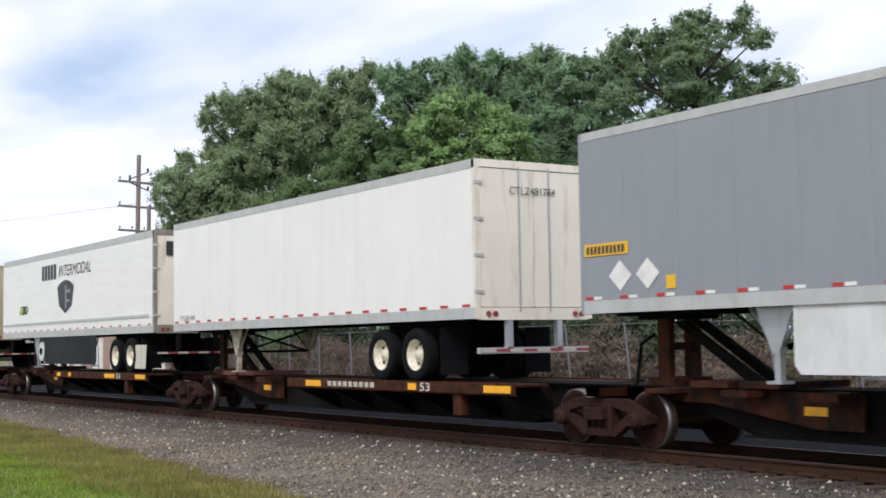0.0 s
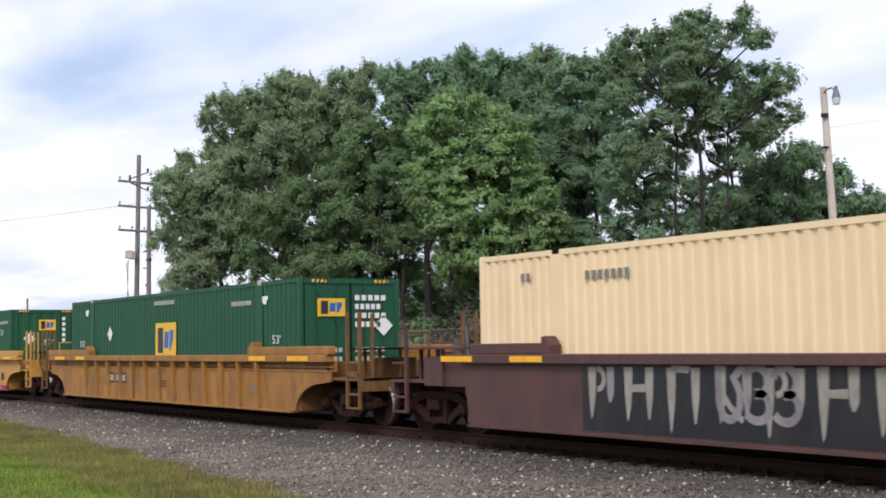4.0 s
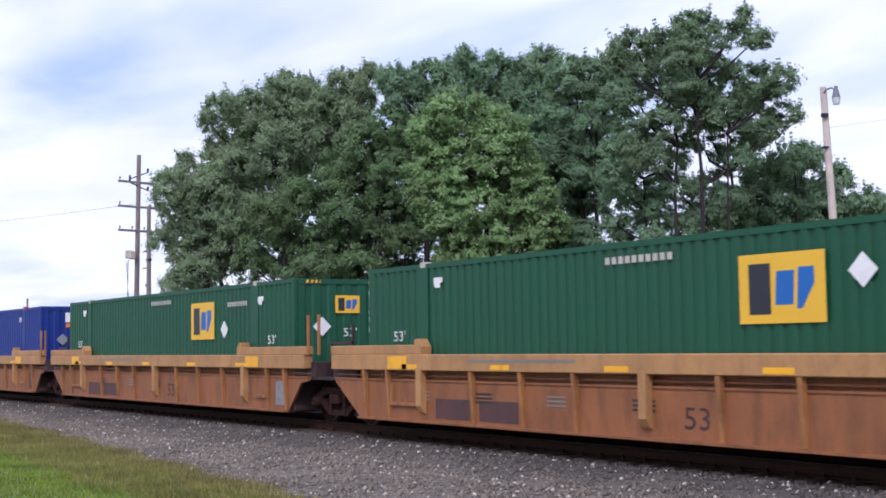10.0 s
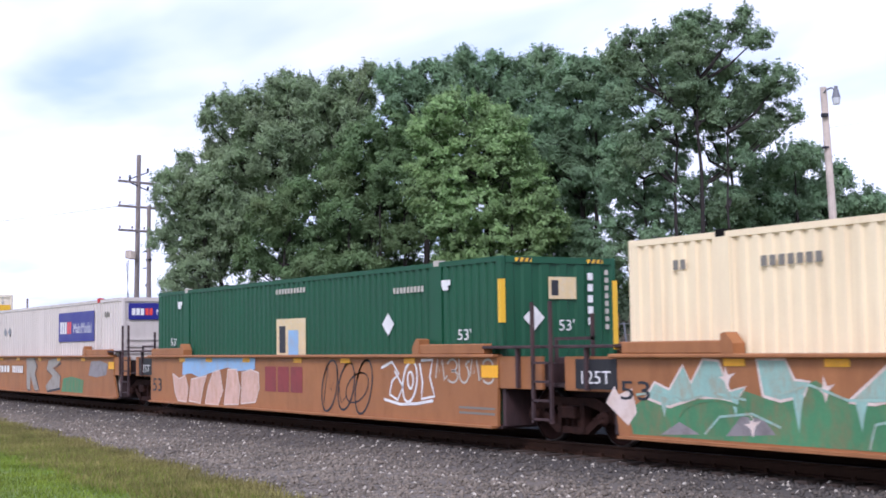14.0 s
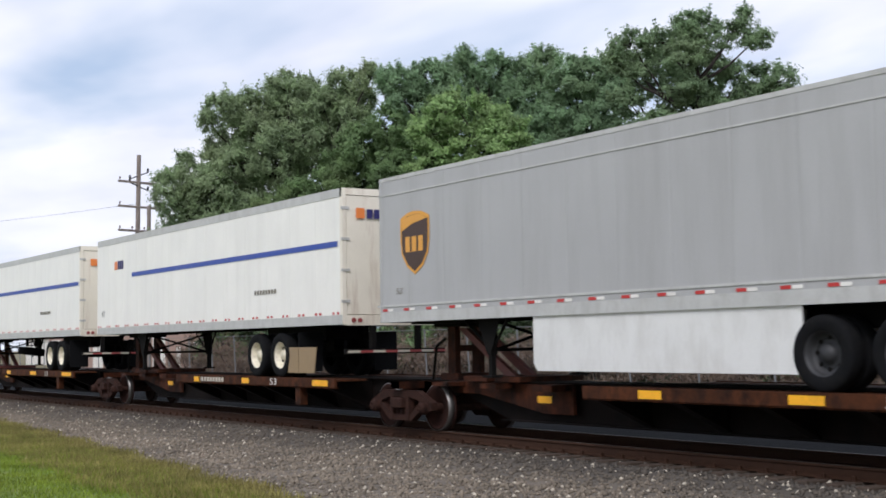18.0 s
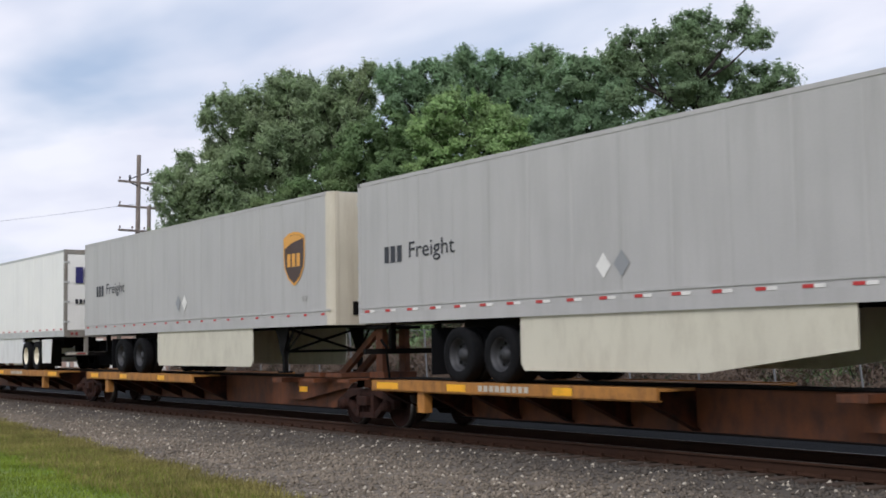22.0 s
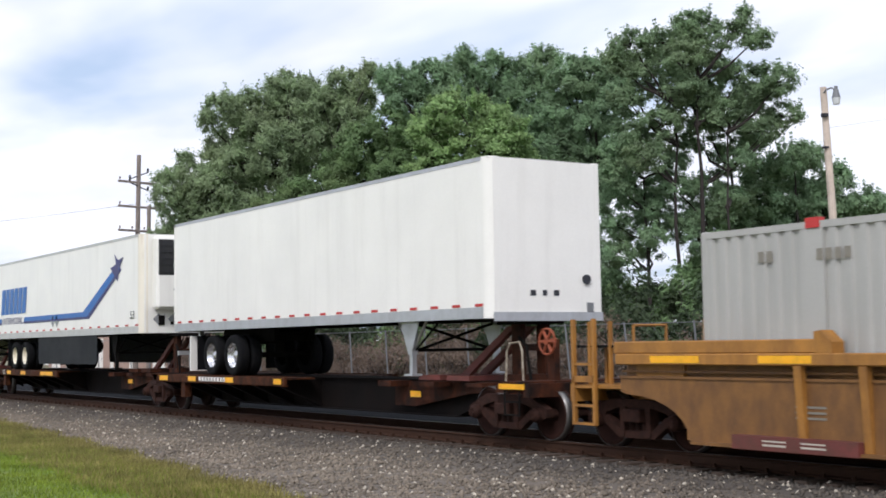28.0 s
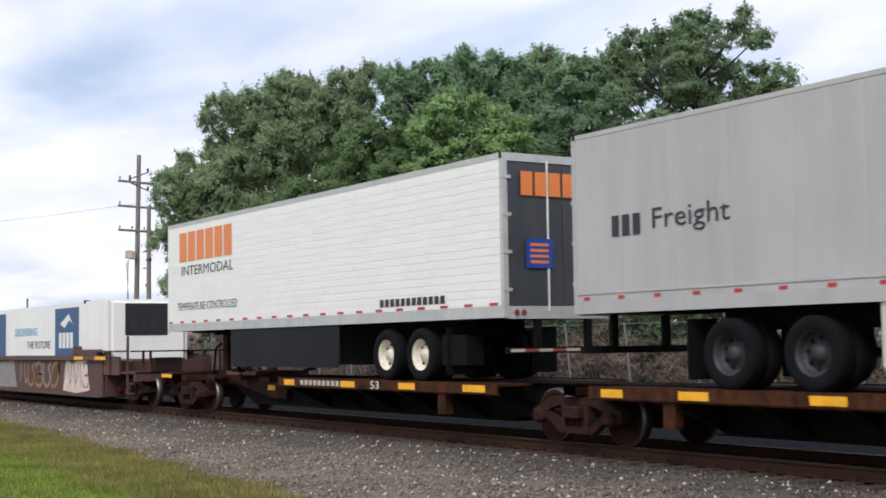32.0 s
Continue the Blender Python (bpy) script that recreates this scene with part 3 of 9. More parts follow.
def scrawl(u0, u1, v0, v1, n, seed, w=0.05):
    """Sprayed letters that cannot be read: loops, arcs and zigzags set side by side."""
    rnd = random.Random(seed)
    strokes = []
    step = (u1 - u0) / n
    for k in range(n):
        u, um, vm = u0 + k * step, u0 + (k + 0.5) * step, (v0 + v1) / 2
        hgt = (v1 - v0) / 2
        kind = rnd.randrange(4)
        if kind == 0:
            strokes.append(loop_path(um, vm, step * 0.45, hgt * rnd.uniform(0.7, 1), rnd.uniform(0, 180), rnd.uniform(400, 560), 22, step * 0.2))
        elif kind == 1:
            strokes.append([(u + step * t, v0 + (v1 - v0) * z) for t, z in ((0, rnd.random() * 0.3), (0.2, 1), (0.35, 0.4), (0.6, 0.95), (0.8, 0.1), (1.05, 0.3))])
        elif kind == 2:
            strokes.append(loop_path(um, vm + hgt * 0.45, step * 0.4, hgt * 0.5, -100, 170, 12))
            strokes.append(loop_path(um, vm - hgt * 0.45, step * 0.45, hgt * 0.5, 100, -150, 12))
        else:
            strokes.append([(u + step * 0.1, v1)] + loop_path(um, vm - hgt * 0.2, step * 0.4, hgt * 0.75, 170, 430, 14) + [(u + step, v1 * 0.98)])
    return [ribbon(s, w) for s in strokes]


def flat_fix(bm, face):
    want = Vector((0, -1, 0)) if face[0] == "s" else Vector((1, 0, 0))
    for f in bm.faces:
        f.normal_update()
        if f.normal.dot(want) < 0:
            f.normal_flip()
    return bm


def decal(parent, name, mat, polys, face, label=""):
    """A painted mark; its loose pieces become parts of their own, unless it is fine print."""
    bm = flat(polys, face)
    bmesh.ops.remove_doubles(bm, verts=bm.verts, dist=0.0005)
    flat_fix(bm, face)
    left, pieces = set(bm.faces), []
    while left:
        todo = [left.pop()]
        group = []
        while todo:
            f = todo.pop()
            group.append(f)
            for v in f.verts:
                for g in v.link_faces:
                    if g in left:
                        left.discard(g)
                        todo.append(g)
        pieces.append(group)
    print_like = name in ("lettering", "sign_line") or len(pieces) > 8
    made = []
    for group in ([list(bm.faces)] if print_like else pieces):
        me = bpy.data.meshes.new(name)
        verts = list(dict.fromkeys(v for f in group for v in f.verts))
        where = {v: i for i, v in enumerate(verts)}
        me.from_pydata([v.co[:] for v in verts], [], [[where[v] for v in f.verts] for f in group])
        me.materials.append(M[mat])
        made.append(part(name, me, mat, parent, label.replace("placards", "placard")))
        if print_like:
            made[-1]["kind"] = "stuff"
    bm.free()
    return made[0] if made else None


def words(parent, text, mat, u0, u1, v0, v1, face, name="lettering", slant=0.0):
    """Lettering in the built-in font, drawn out to fill the given field."""
    key = ("txt", text)
    if key not in MESHES:
        cu = bpy.data.curves.new("letters", "FONT")
        cu.body = text
        cu.resolution_u = 3
        ob = new("letters", cu)
        bpy.context.view_layer.update()
        MESHES[key] = bpy.data.meshes.new_from_object(ob)
        bpy.data.objects.remove(ob)
    me = MESHES[key].copy()
    n = len(me.vertices)
    co = np.empty(n * 3)
    me.vertices.foreach_get("co", co)
    co = co.reshape(n, 3)
    lo, hi = co.min(0), co.max(0)
    s = (co - lo) / np.maximum(hi - lo, 1e-6)
    u, v = u0 + s[:, 0] * (u1 - u0) + s[:, 1] * slant, v0 + s[:, 1] * (v1 - v0)
    k = np.full(n, face[1])
    out = np.stack([u, k, v], 1) if face[0] == "s" else np.stack([k, u, v], 1)
    me.vertices.foreach_set("co", out.reshape(-1).astype(np.float32))
    me.materials.clear()
    me.materials.append(M[mat])
    me.update()
    return part(name, me, mat, parent)


def ribbon(path, w):
    """One stroke along a drawn line, of the width of a spray can's."""
    lo, hi = [], []
    n = len(path)
    for i, (x, z) in enumerate(path):
        (x0, z0), (x1, z1) = path[max(i - 1, 0)], path[min(i + 1, n - 1)]
        l = math.hypot(x1 - x0, z1 - z0) or 1
        nx, nz = -(z1 - z0) / l * w / 2, (x1 - x0) / l * w / 2
        lo.append((x + nx, z + nz))
        hi.append((x - nx, z - nz))
    return [[lo[i], hi[i], hi[i + 1], lo[i + 1]] for i in range(n - 1)]


def loop_path(u, v, ru, rv, a0=0.0, a1=360.0, n=18, tilt=0.0):
    return [(u + ru * math.cos(radians(a0 + (a1 - a0) * i / n)) + tilt * math.sin(radians(a0 + (a1 - a0) * i / n)), v + rv * math.sin(radians(a0 + (a1 - a0) * i / n))) for i in range(n + 1)]

# ---- ground and track ----
Z_GROUND = -0.42


def sheet(name, xs, ys, height, mat):
    """A grid of ground; height gives z at x, y."""
    vs = [(x, y, height(x, y)) for y in ys for x in xs]
    w = len(xs)
    fs = [(j * w + i, j * w + i + 1, (j + 1) * w + i + 1, (j + 1) * w + i) for j in range(len(ys) - 1) for i in range(w - 1)]
    me = bpy.data.meshes.new(name)
    me.from_pydata(vs, [], fs)
    me.materials.append(M[mat])
    for p in me.polygons:
        p.use_smooth = True
    return new(name, me)


def bed_height(y):
    """The cross-section of the ballast: a level top round the ties and two sloping shoulders."""
    a = abs(y)
    if a < 1.75:
        return -0.225
    if a < 2.9:
        return -0.225 - (a - 1.75) / 1.15 * 0.125
    return max(-0.35 - (a - 2.9) * 0.012, Z_GROUND)


def grass_edge(x):
    """Where the turf begins, towards the camera from the ballast."""
    return -5.15 - (x + 36.0) * 0.09 + 0.12 * math.sin(x * 1.7) + 0.08 * math.sin(x * 4.3 + 1)


def build_ground():
    tagged(sheet("ground", [-3000, -400, -120, -60, -20, 20, 60, 400, 3000], [-3000, -300, -40, -10, -2, 3, 10, 40, 300, 3000], lambda x, y: Z_GROUND - 0.03, "soil"),
           "flat dry soil and rough grass round the railway", "ground", kind="structure")
    xs = [-90 + 0.25 * i for i in range(440)]
    ys = [-8.5, -7, -6, -5, -4, -3.4, -2.9, -2.6, -2.3, -2.0, -1.75, -1.4, -1.0, -0.5, 0, 0.5, 1.0, 1.4, 1.75, 2.0, 2.3, 2.6, 2.9, 3.4, 4.2, 5.0]
    far = [-900, -500, -300, -200, -140] + xs + [30, 60, 100, 200, 400, 700]
    tagged(sheet("ballast_bed", far, ys, lambda x, y: bed_height(y) + 0.025 * noise.noise((x * 3.1, y * 3.1, 0)) + 0.012 * noise.noise((x * 9, y * 9, 3)), "gravel"),
           "grey crushed-stone ballast bed with sloping shoulders", "ballast", kind="structure")
    # far ballast darkened: the shade beside and under the train put into its colour
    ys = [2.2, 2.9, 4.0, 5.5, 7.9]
    tagged(sheet("cinder_strip", far, ys, lambda x, y: max(bed_height(y) if y < 3 else -0.352, -0.4) + 0.012 + 0.02 * noise.noise((x * 3.1, y * 3.1, 7)), "shaded_ballast"), "ballast strip beyond the track, darkened for the train's shade", "ground", kind="structure")
    # turf in front of the ballast
    gx = [-120 + 0.5 * i for i in range(300)]
    vs, fs = [], []
    for i, x in enumerate(gx):
        e = grass_edge(x)
        for k, d in enumerate((0.0, 0.25, 0.8, 2.0, 5.0, 12.0, 40.0)):
            vs.append((x, e - d, -0.375 + (0.0 if k == 0 else 0.035 + 0.02 * noise.noise((x, d * 2, 5))) - (0.06 if k == 0 else 0)))
        if i:
            for k in range(6):
                a = (i - 1) * 7 + k
                fs.append((a, a + 1, a + 8, a + 7))
    me = bpy.data.meshes.new("turf")
    me.from_pydata(vs, [], fs)
    me.materials.append(M["turf"])
    tagged(new("turf", me), "mown green lawn with yellowed edge beside the ballast", "grass", kind="structure")


def build_track():
    rail = [(-0.07, -0.18), (0.07, -0.18), (0.07, -0.165), (0.012, -0.145), (0.012, -0.045), (0.036, -0.032), (0.036, -0.004), (0.028, 0.0), (-0.028, 0.0), (-0.036, -0.004), (-0.036, -0.032), (-0.012, -0.045), (-0.012, -0.145), (-0.07, -0.165)]
    for y in (-0.755, 0.755):
        bm = bmesh.new()
        prism(bm, [(y + a, b) for a, b in rail], -900, 700, "x")
        ob = new("rail", as_mesh("rail", bm, "rail_side"))
        tagged(ob, "rust-brown steel running rail with polished head", "rail", "rails of the track", "structure")
        bm = B((-900, 700, y - 0.022, y + 0.026, 0.0, 0.002))
        part("rail_head", bm, "rail_top", ob)
    tie = thing("tie_row", "weathered timber ties sunk in the ballast", "ties", kind="structure")

    def one_tie():
        bm = soft_box((-0.115, 0.115, -1.3, 1.3, -0.36, -0.181), r=0.01)
        return bm
    me = shared("tie", one_tie, "tie")
    clip = shared("tie_plate", lambda: B((-0.1, 0.1, -0.92, -0.60, -0.181, -0.168), (-0.03, 0.03, -0.87, -0.835, -0.168, -0.12), (-0.1, 0.1, 0.60, 0.92, -0.181, -0.168), (-0.05, -0.02, -0.66, -0.63, -0.168, -0.13), (0.02, 0.05, -0.9, -0.87, -0.168, -0.11)), "rail_side")
    for i in range(130):
        x = -64 + i * 0.5
        t = part("tie", me, "tie", tie, loc=(x, 0, 0))
        part("tie_plate", clip, "rail_side", t)


build_ground()
build_track()


# ---- running gear ----
def frame_side():
    """A cast side frame: two pedestals, a bowed top member, a bottom member and two windows."""
    bm = bmesh.new()
    a, b = -0.07, 0.07
    prism(bm, [(-1.13, 0.40), (-0.98, 0.36), (-0.78, 0.40), (-0.70, 0.56), (-0.40, 0.63), (0.40, 0.63), (0.70, 0.56), (0.78, 0.40), (0.98, 0.36), (1.13, 0.40), (1.13, 0.54), (0.95, 0.62), (0.62, 0.76), (-0.62, 0.76), (-0.95, 0.62), (-1.13, 0.54)], a, b)
    prism(bm, [(-0.80, 0.44), (-0.40, 0.18), (0.40, 0.18), (0.80, 0.44), (0.68, 0.52), (0.34, 0.29), (-0.34, 0.29), (-0.68, 0.52)], a, b)
    prism(bm, [(-0.34, 0.2), (-0.26, 0.2), (-0.22, 0.66), (-0.34, 0.66)], a - 0.02, b + 0.02)
    prism(bm, [(0.26, 0.2), (0.34, 0.2), (0.34, 0.66), (0.22, 0.66)], a - 0.02, b + 0.02)
    return bm


def truck_bolster():
    bm = soft_box((-0.2, 0.2, -1.2, 1.2, 0.42, 0.62), r=0.02)
    rod(bm, (0, 0, 0.6), (0, 0, 0.78), 0.2, 14)
    return bm


def spring_pack():
    bm = bmesh.new()
    for x in (-0.15, 0.0, 0.15):
        for k in range(5):
            z = 0.295 + k * 0.027
            rod(bm, (x, 0, z), (x, 0, z + 0.016), 0.068, 10)
        rod(bm, (x, 0, 0.29), (x, 0, 0.42), 0.045, 8)
    return bm


R_WHEEL = 0.44


def wheelset():
    """Two wheels on an axle with its bearing caps and cap bolts; materials: cast steel, wheel, tread."""
    bm = bmesh.new()

    def coat(n, k):
        bm.faces.ensure_lookup_table()
        for f in bm.faces[n:]:
            f.material_index = k
            f.smooth = k > 0
    rod(bm, (0, -0.98, 0), (0, 0.98, 0), 0.085, 12)
    for s in (-1, 1):
        n = len(bm.faces)
        disc = [(0, 0.03), (0.12, 0.05), (0.14, 0.02), (0.30, -0.005), (0.36, -0.055), (R_WHEEL - 0.012, -0.06), (R_WHEEL - 0.004, 0.07), (R_WHEEL + 0.024, 0.078), (R_WHEEL + 0.02, 0.1), (0.36, 0.095), (0.3, 0.03), (0, 0.06)]
        lathe(bm, [(r, -s * y) for r, y in disc], 32, (0, s * 0.755, 0))
        coat(n, 1)
        n = len(bm.faces)
        lathe(bm, [(r, -s * y) for r, y in [(R_WHEEL - 0.015, -0.063), (R_WHEEL, -0.06), (R_WHEEL, 0.068), (R_WHEEL - 0.006, 0.07)]], 32, (0, s * 0.755, 0))
        coat(n, 2)
        n = len(bm.faces)
        lathe(bm, [(r, -s * y) for r, y in [(0, -0.1), (0.08, -0.1), (0.1, -0.07), (0.12, -0.05), (0.13, 0.06)]], 14, (0, s * 1.12, 0.0))
        for k in range(3):
            u, w = 0.055 * math.cos(2.0944 * k), 0.055 * math.sin(2.0944 * k)
            box(bm, u - 0.016, u + 0.016, min(s * 1.21, s * 1.24), max(s * 1.21, s * 1.24), w - 0.016, w + 0.016)
        coat(n, 0)
    return bm


WHEELSETS = []      # (wheelset, x at the start, x in its truck)


def truck(parent, x):
    t = part("truck", shared("truck_bolster", truck_bolster, "truck"), "truck", parent, "grimy two-axle cast steel truck", (x, 0, 0))
    fr, sp = shared("side_frame", frame_side, "truck"), shared("spring_pack", spring_pack, "truck")
    if "wheelset" not in MESHES:
        me = shared("wheelset", wheelset, "truck")
        me.materials.append(M["wheel"])
        me.materials.append(M["tread"])
    for y in (-1.02, 1.02):
        part("side_frame", fr, "truck", t, loc=(0, y, 0))
        part("spring_pack", sp, "truck", t, loc=(0, y, 0))["kind"] = "stuff"
    for dx in (-0.89, 0.89):
        w = part("wheelset", MESHES["wheelset"], "wheel", t, "rust-brown wheels on their axle", (dx, 0, R_WHEEL))
        WHEELSETS.append((w, parent.location.x + x + dx, dx))
    return t


def coupler(parent, x, d):
    part("coupler", B((min(x, x + d * 0.75), max(x, x + d * 0.75), -0.09, 0.09, 0.72, 0.92), (min(x + d * 0.6, x + d * 0.85), max(x + d * 0.6, x + d * 0.85), -0.16, 0.16, 0.68, 0.98)), "truck", parent, "rusty steel coupler")
    bm = bmesh.new()
    pts = [(x + d * (0.1 + 0.17 * i), -0.35 - 0.05 * i, 0.75 - 0.28 * math.sin(i / 4 * 3.14)) for i in range(5)]
    for p, q in zip(pts, pts[1:]):
        rod(bm, p, q, 0.025, 6)
    part("air_hose", bm, "rubber", parent)


# ---- spine cars ----
def spine_car(a, b, d, plat, mat="spine", left_end=False, right_end=False, marks=(), text="", container=False, pos53=None):
    """A spine unit between trucks at a and b. d: the end at which the hitch stands. plat: the stretch of the wheel platforms."""
    c = (a + b) / 2
    h = (b - a) / 2
    # parts under the decks take the steel with the shade coloured in
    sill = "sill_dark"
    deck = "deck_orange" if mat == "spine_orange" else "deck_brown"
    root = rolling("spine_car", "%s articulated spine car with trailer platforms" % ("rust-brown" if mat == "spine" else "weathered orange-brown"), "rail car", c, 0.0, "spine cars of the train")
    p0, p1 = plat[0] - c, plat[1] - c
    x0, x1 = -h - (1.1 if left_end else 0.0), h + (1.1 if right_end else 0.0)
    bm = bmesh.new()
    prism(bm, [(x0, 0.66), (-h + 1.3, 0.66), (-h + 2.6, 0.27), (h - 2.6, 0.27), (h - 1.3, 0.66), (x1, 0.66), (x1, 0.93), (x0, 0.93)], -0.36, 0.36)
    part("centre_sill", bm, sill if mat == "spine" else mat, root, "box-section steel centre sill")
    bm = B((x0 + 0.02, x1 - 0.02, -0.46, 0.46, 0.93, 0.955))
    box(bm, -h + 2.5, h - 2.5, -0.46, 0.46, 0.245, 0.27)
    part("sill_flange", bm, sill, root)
    for s in (-1, 1):
        y0, y1 = sorted((s * 0.70, s * 1.40))
        pl = part("wheel_platform", B((p0, p1, y0, y1, 0.905, 0.945)), deck, root, "steel wheel platform with worn edge")
        e0, e1 = sorted((s * 1.40, s * 1.46))
        part("edge_channel", B((p0, p1, e0, e1, 0.76, 0.965), (p0, p1, min(s * 1.36, s * 1.46), max(s * 1.36, s * 1.46), 0.755, 0.775)), deck, pl)
        for k in range(6):
            x = p0 + 0.35 + (p1 - p0 - 0.7) * k / 5
            bm = bmesh.new()
            prism(bm, [(s * 0.36, 0.30), (s * 0.36, 0.90), (s * 1.40, 0.90), (s * 1.40, 0.78)], x - 0.02, x + 0.02, "x")
            prism(bm, [(s * 0.36, 0.28), (s * 1.42, 0.76), (s * 1.42, 0.79), (s * 0.36, 0.31)], x - 0.09, x + 0.09, "x")
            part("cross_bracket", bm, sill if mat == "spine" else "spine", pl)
        # hanging post at the rear of the platform
        xr = p1 - 1.75 if d < 0 else p0 + 1.75
        part("drop_post", B((xr - 0.12, xr + 0.12, min(s * 1.25, s * 1.42), max(s * 1.25, s * 1.42), 0.38, 0.78)), deck, pl)
        # outrigger plate by the hitch
        hx = d * (h - 1.3)
        bm = bmesh.new()
        prism(bm, [(hx + d * 0.4, 0.72), (hx - d * 0.6, 0.72), (hx - d * 2.6, 0.42), (hx - d * 3.4, 0.42), (hx - d * 3.4, 0.9), (hx + d * 0.4, 0.95)], min(s * 0.46, s * 0.52), max(s * 0.46, s * 0.52))
        part("hitch_gusset", bm, mat, root)
        for q in range(3):
            xq = d * (h - 1.2 - q * 1.6)
            part("side_step", B((xq - 0.25, xq + 0.25, min(s * 0.46, s * 0.95), max(s * 0.46, s * 0.95), 0.86 - 0.02 * q, 0.93)), mat, root)
    if not container:
        # the hitch: a stand under the trailer's nose, with a strut behind it
        hx = d * (h - 0.72)
        st = part("hitch_stand", B((hx - 0.13, hx + 0.13, -0.34, -0.22, 0.95, 1.98), (hx - 0.13, hx + 0.13, 0.22, 0.34, 0.95, 1.98), (hx - 0.1, hx + 0.1, -0.3, 0.3, 1.5, 1.62), (hx - 0.3, hx + 0.3, -0.4, 0.4, 0.95, 1.08)), mat, root, "rusty trailer hitch stand")
        bm = bmesh.new()
        prism(bm, [(hx - d * 0.12, 1.95), (hx - d * 0.36, 1.95), (hx - d * 2.05, 1.0), (hx - d * 1.8, 0.96)], -0.26, -0.16)
        prism(bm, [(hx - d * 0.12, 1.95), (hx - d * 0.36, 1.95), (hx - d * 2.05, 1.0), (hx - d * 1.8, 0.96)], 0.16, 0.26)
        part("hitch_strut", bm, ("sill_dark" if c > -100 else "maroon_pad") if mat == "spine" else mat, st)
        part("hitch_plate", soft_box((hx - 0.5, hx + 0.45, -0.42, 0.42, 1.98, 2.045)), "under", st)
        foot = "maroon_pad" if random.random() < 0.6 else mat
        for q in (1.35, 2.35):
            part("strut_foot", B((hx - d * q - 0.38, hx - d * q + 0.38, -0.72, 0.72, 0.955, 1.05)), foot, root)
        bm = bmesh.new()
        rod(bm, (hx + d * 0.55, -0.42, 0.95), (hx + d * 0.42, -0.42, 1.6), 0.03, 6)
        rod(bm, (hx + d * 0.42, -0.42, 1.6), (hx + d * 0.15, -0.38, 1.75), 0.03, 6)
        part("hose_bracket", bm, "under", root)
    else:
        for x in (-7.6, -5.9, 5.9, 7.6):
            part("container_pedestal", B((x - 0.25, x + 0.25, -1.3, -0.9, 0.95, 1.18), (x - 0.25, x + 0.25, 0.9, 1.3, 0.95, 1.18), (x - 0.12, x + 0.12, -0.9, 0.9, 0.92, 1.02)), mat, root)
    # side blocks beside the trucks
    for x in (-h, h):
        part("end_block", B((x - 0.55, x + 0.55, -0.62, 0.62, 0.70, 0.92), (x - 0.16, x + 0.16, -1.2, 1.2, 0.79, 0.93)), mat, root)
    truck(root, h)
    if left_end:
        truck(root, -h)
        coupler(root, x0, -1)
    if right_end:
        coupler(root, x1, 1)
    if right_end and c < -500:
        bw = part("hand_brake_stand", B((x1 - 0.52, x1 - 0.34, -0.62, -0.5, 0.95, 1.7)), "spine", root, "rusty hand brake stand")
        wheel = bmesh.new()
        for k in range(16):
            a0, a1 = k * math.pi / 8, (k + 1) * math.pi / 8
            rod(wheel, (x1 - 0.43 + 0.22 * math.cos(a0), -0.7, 1.66 + 0.22 * math.sin(a0)), (x1 - 0.43 + 0.22 * math.cos(a1), -0.7, 1.66 + 0.22 * math.sin(a1)), 0.022, 6)
        for k in range(3):
            a0 = k * math.pi / 3
            rod(wheel, (x1 - 0.43 - 0.22 * math.cos(a0), -0.69, 1.66 - 0.22 * math.sin(a0)), (x1 - 0.43 + 0.22 * math.cos(a0), -0.69, 1.66 + 0.22 * math.sin(a0)), 0.03, 6)
        rod(wheel, (x1 - 0.43, -0.5, 1.66), (x1 - 0.43, -0.73, 1.66), 0.06, 10)
        part("hand_brake_wheel", wheel, "rust_orange", bw, "rusty orange hand brake wheel")
        loop = bmesh.new()
        pts = [(x1 - 1.62, -0.72, 0.95), (x1 - 1.58, -0.72, 1.5), (x1 - 1.48, -0.72, 1.64), (x1 - 1.2, -0.72, 1.66), (x1 - 1.12, -0.72, 1.5), (x1 - 1.1, -0.72, 0.95)]
        for p, q in zip(pts, pts[1:]):
            rod(loop, p, q, 0.018, 6)
        part("grab_loop", loop, "leg_dirty", root, "bent pipe grab loop")
    for flag, x, s in ((left_end, x0, 1), (right_end, x1, -1)):
        if flag:
            part("end_sill", B((min(x, x + s * 0.16), max(x, x + s * 0.16), -1.42, 1.42, 0.74, 0.97)), mat, root)
            bm = bmesh.new()
            xx = x + s * 0.3
            for dx in (0, 0.42):
                rod(bm, (xx + s * dx, -1.4, 0.42), (xx + s * dx, -1.4, 0.95), 0.016, 6)
            for z in (0.44, 0.66):
                rod(bm, (xx, -1.4, z), (xx + s * 0.42, -1.4, z), 0.016, 6)
            part("corner_step", bm, "under", root)
            part("end_walkway", B((min(x + s * 0.1, x + s * 0.8), max(x + s * 0.1, x + s * 0.8), -1.42, 1.42, 0.95, 1.0)), mat, root)
            part("reflector", B((min(x + s * 0.12, x + s * 0.85), max(x + s * 0.12, x + s * 0.85), -1.432, -1.425, 0.87, 0.96)), "mark", root)
    f = ("s", -1.464)
    for m0, m1 in marks:
        decal(root, "reflector", "mark", [rect(m0 - c, m1 - c, 0.80, 0.925)], f, "worn yellow reflector strip")
    if pos53 is not None:
        words(root, "53", "white_mark", pos53 - c - 0.17, pos53 - c + 0.17, 0.79, 0.94, f)
    if text:
        u = text[0] - c
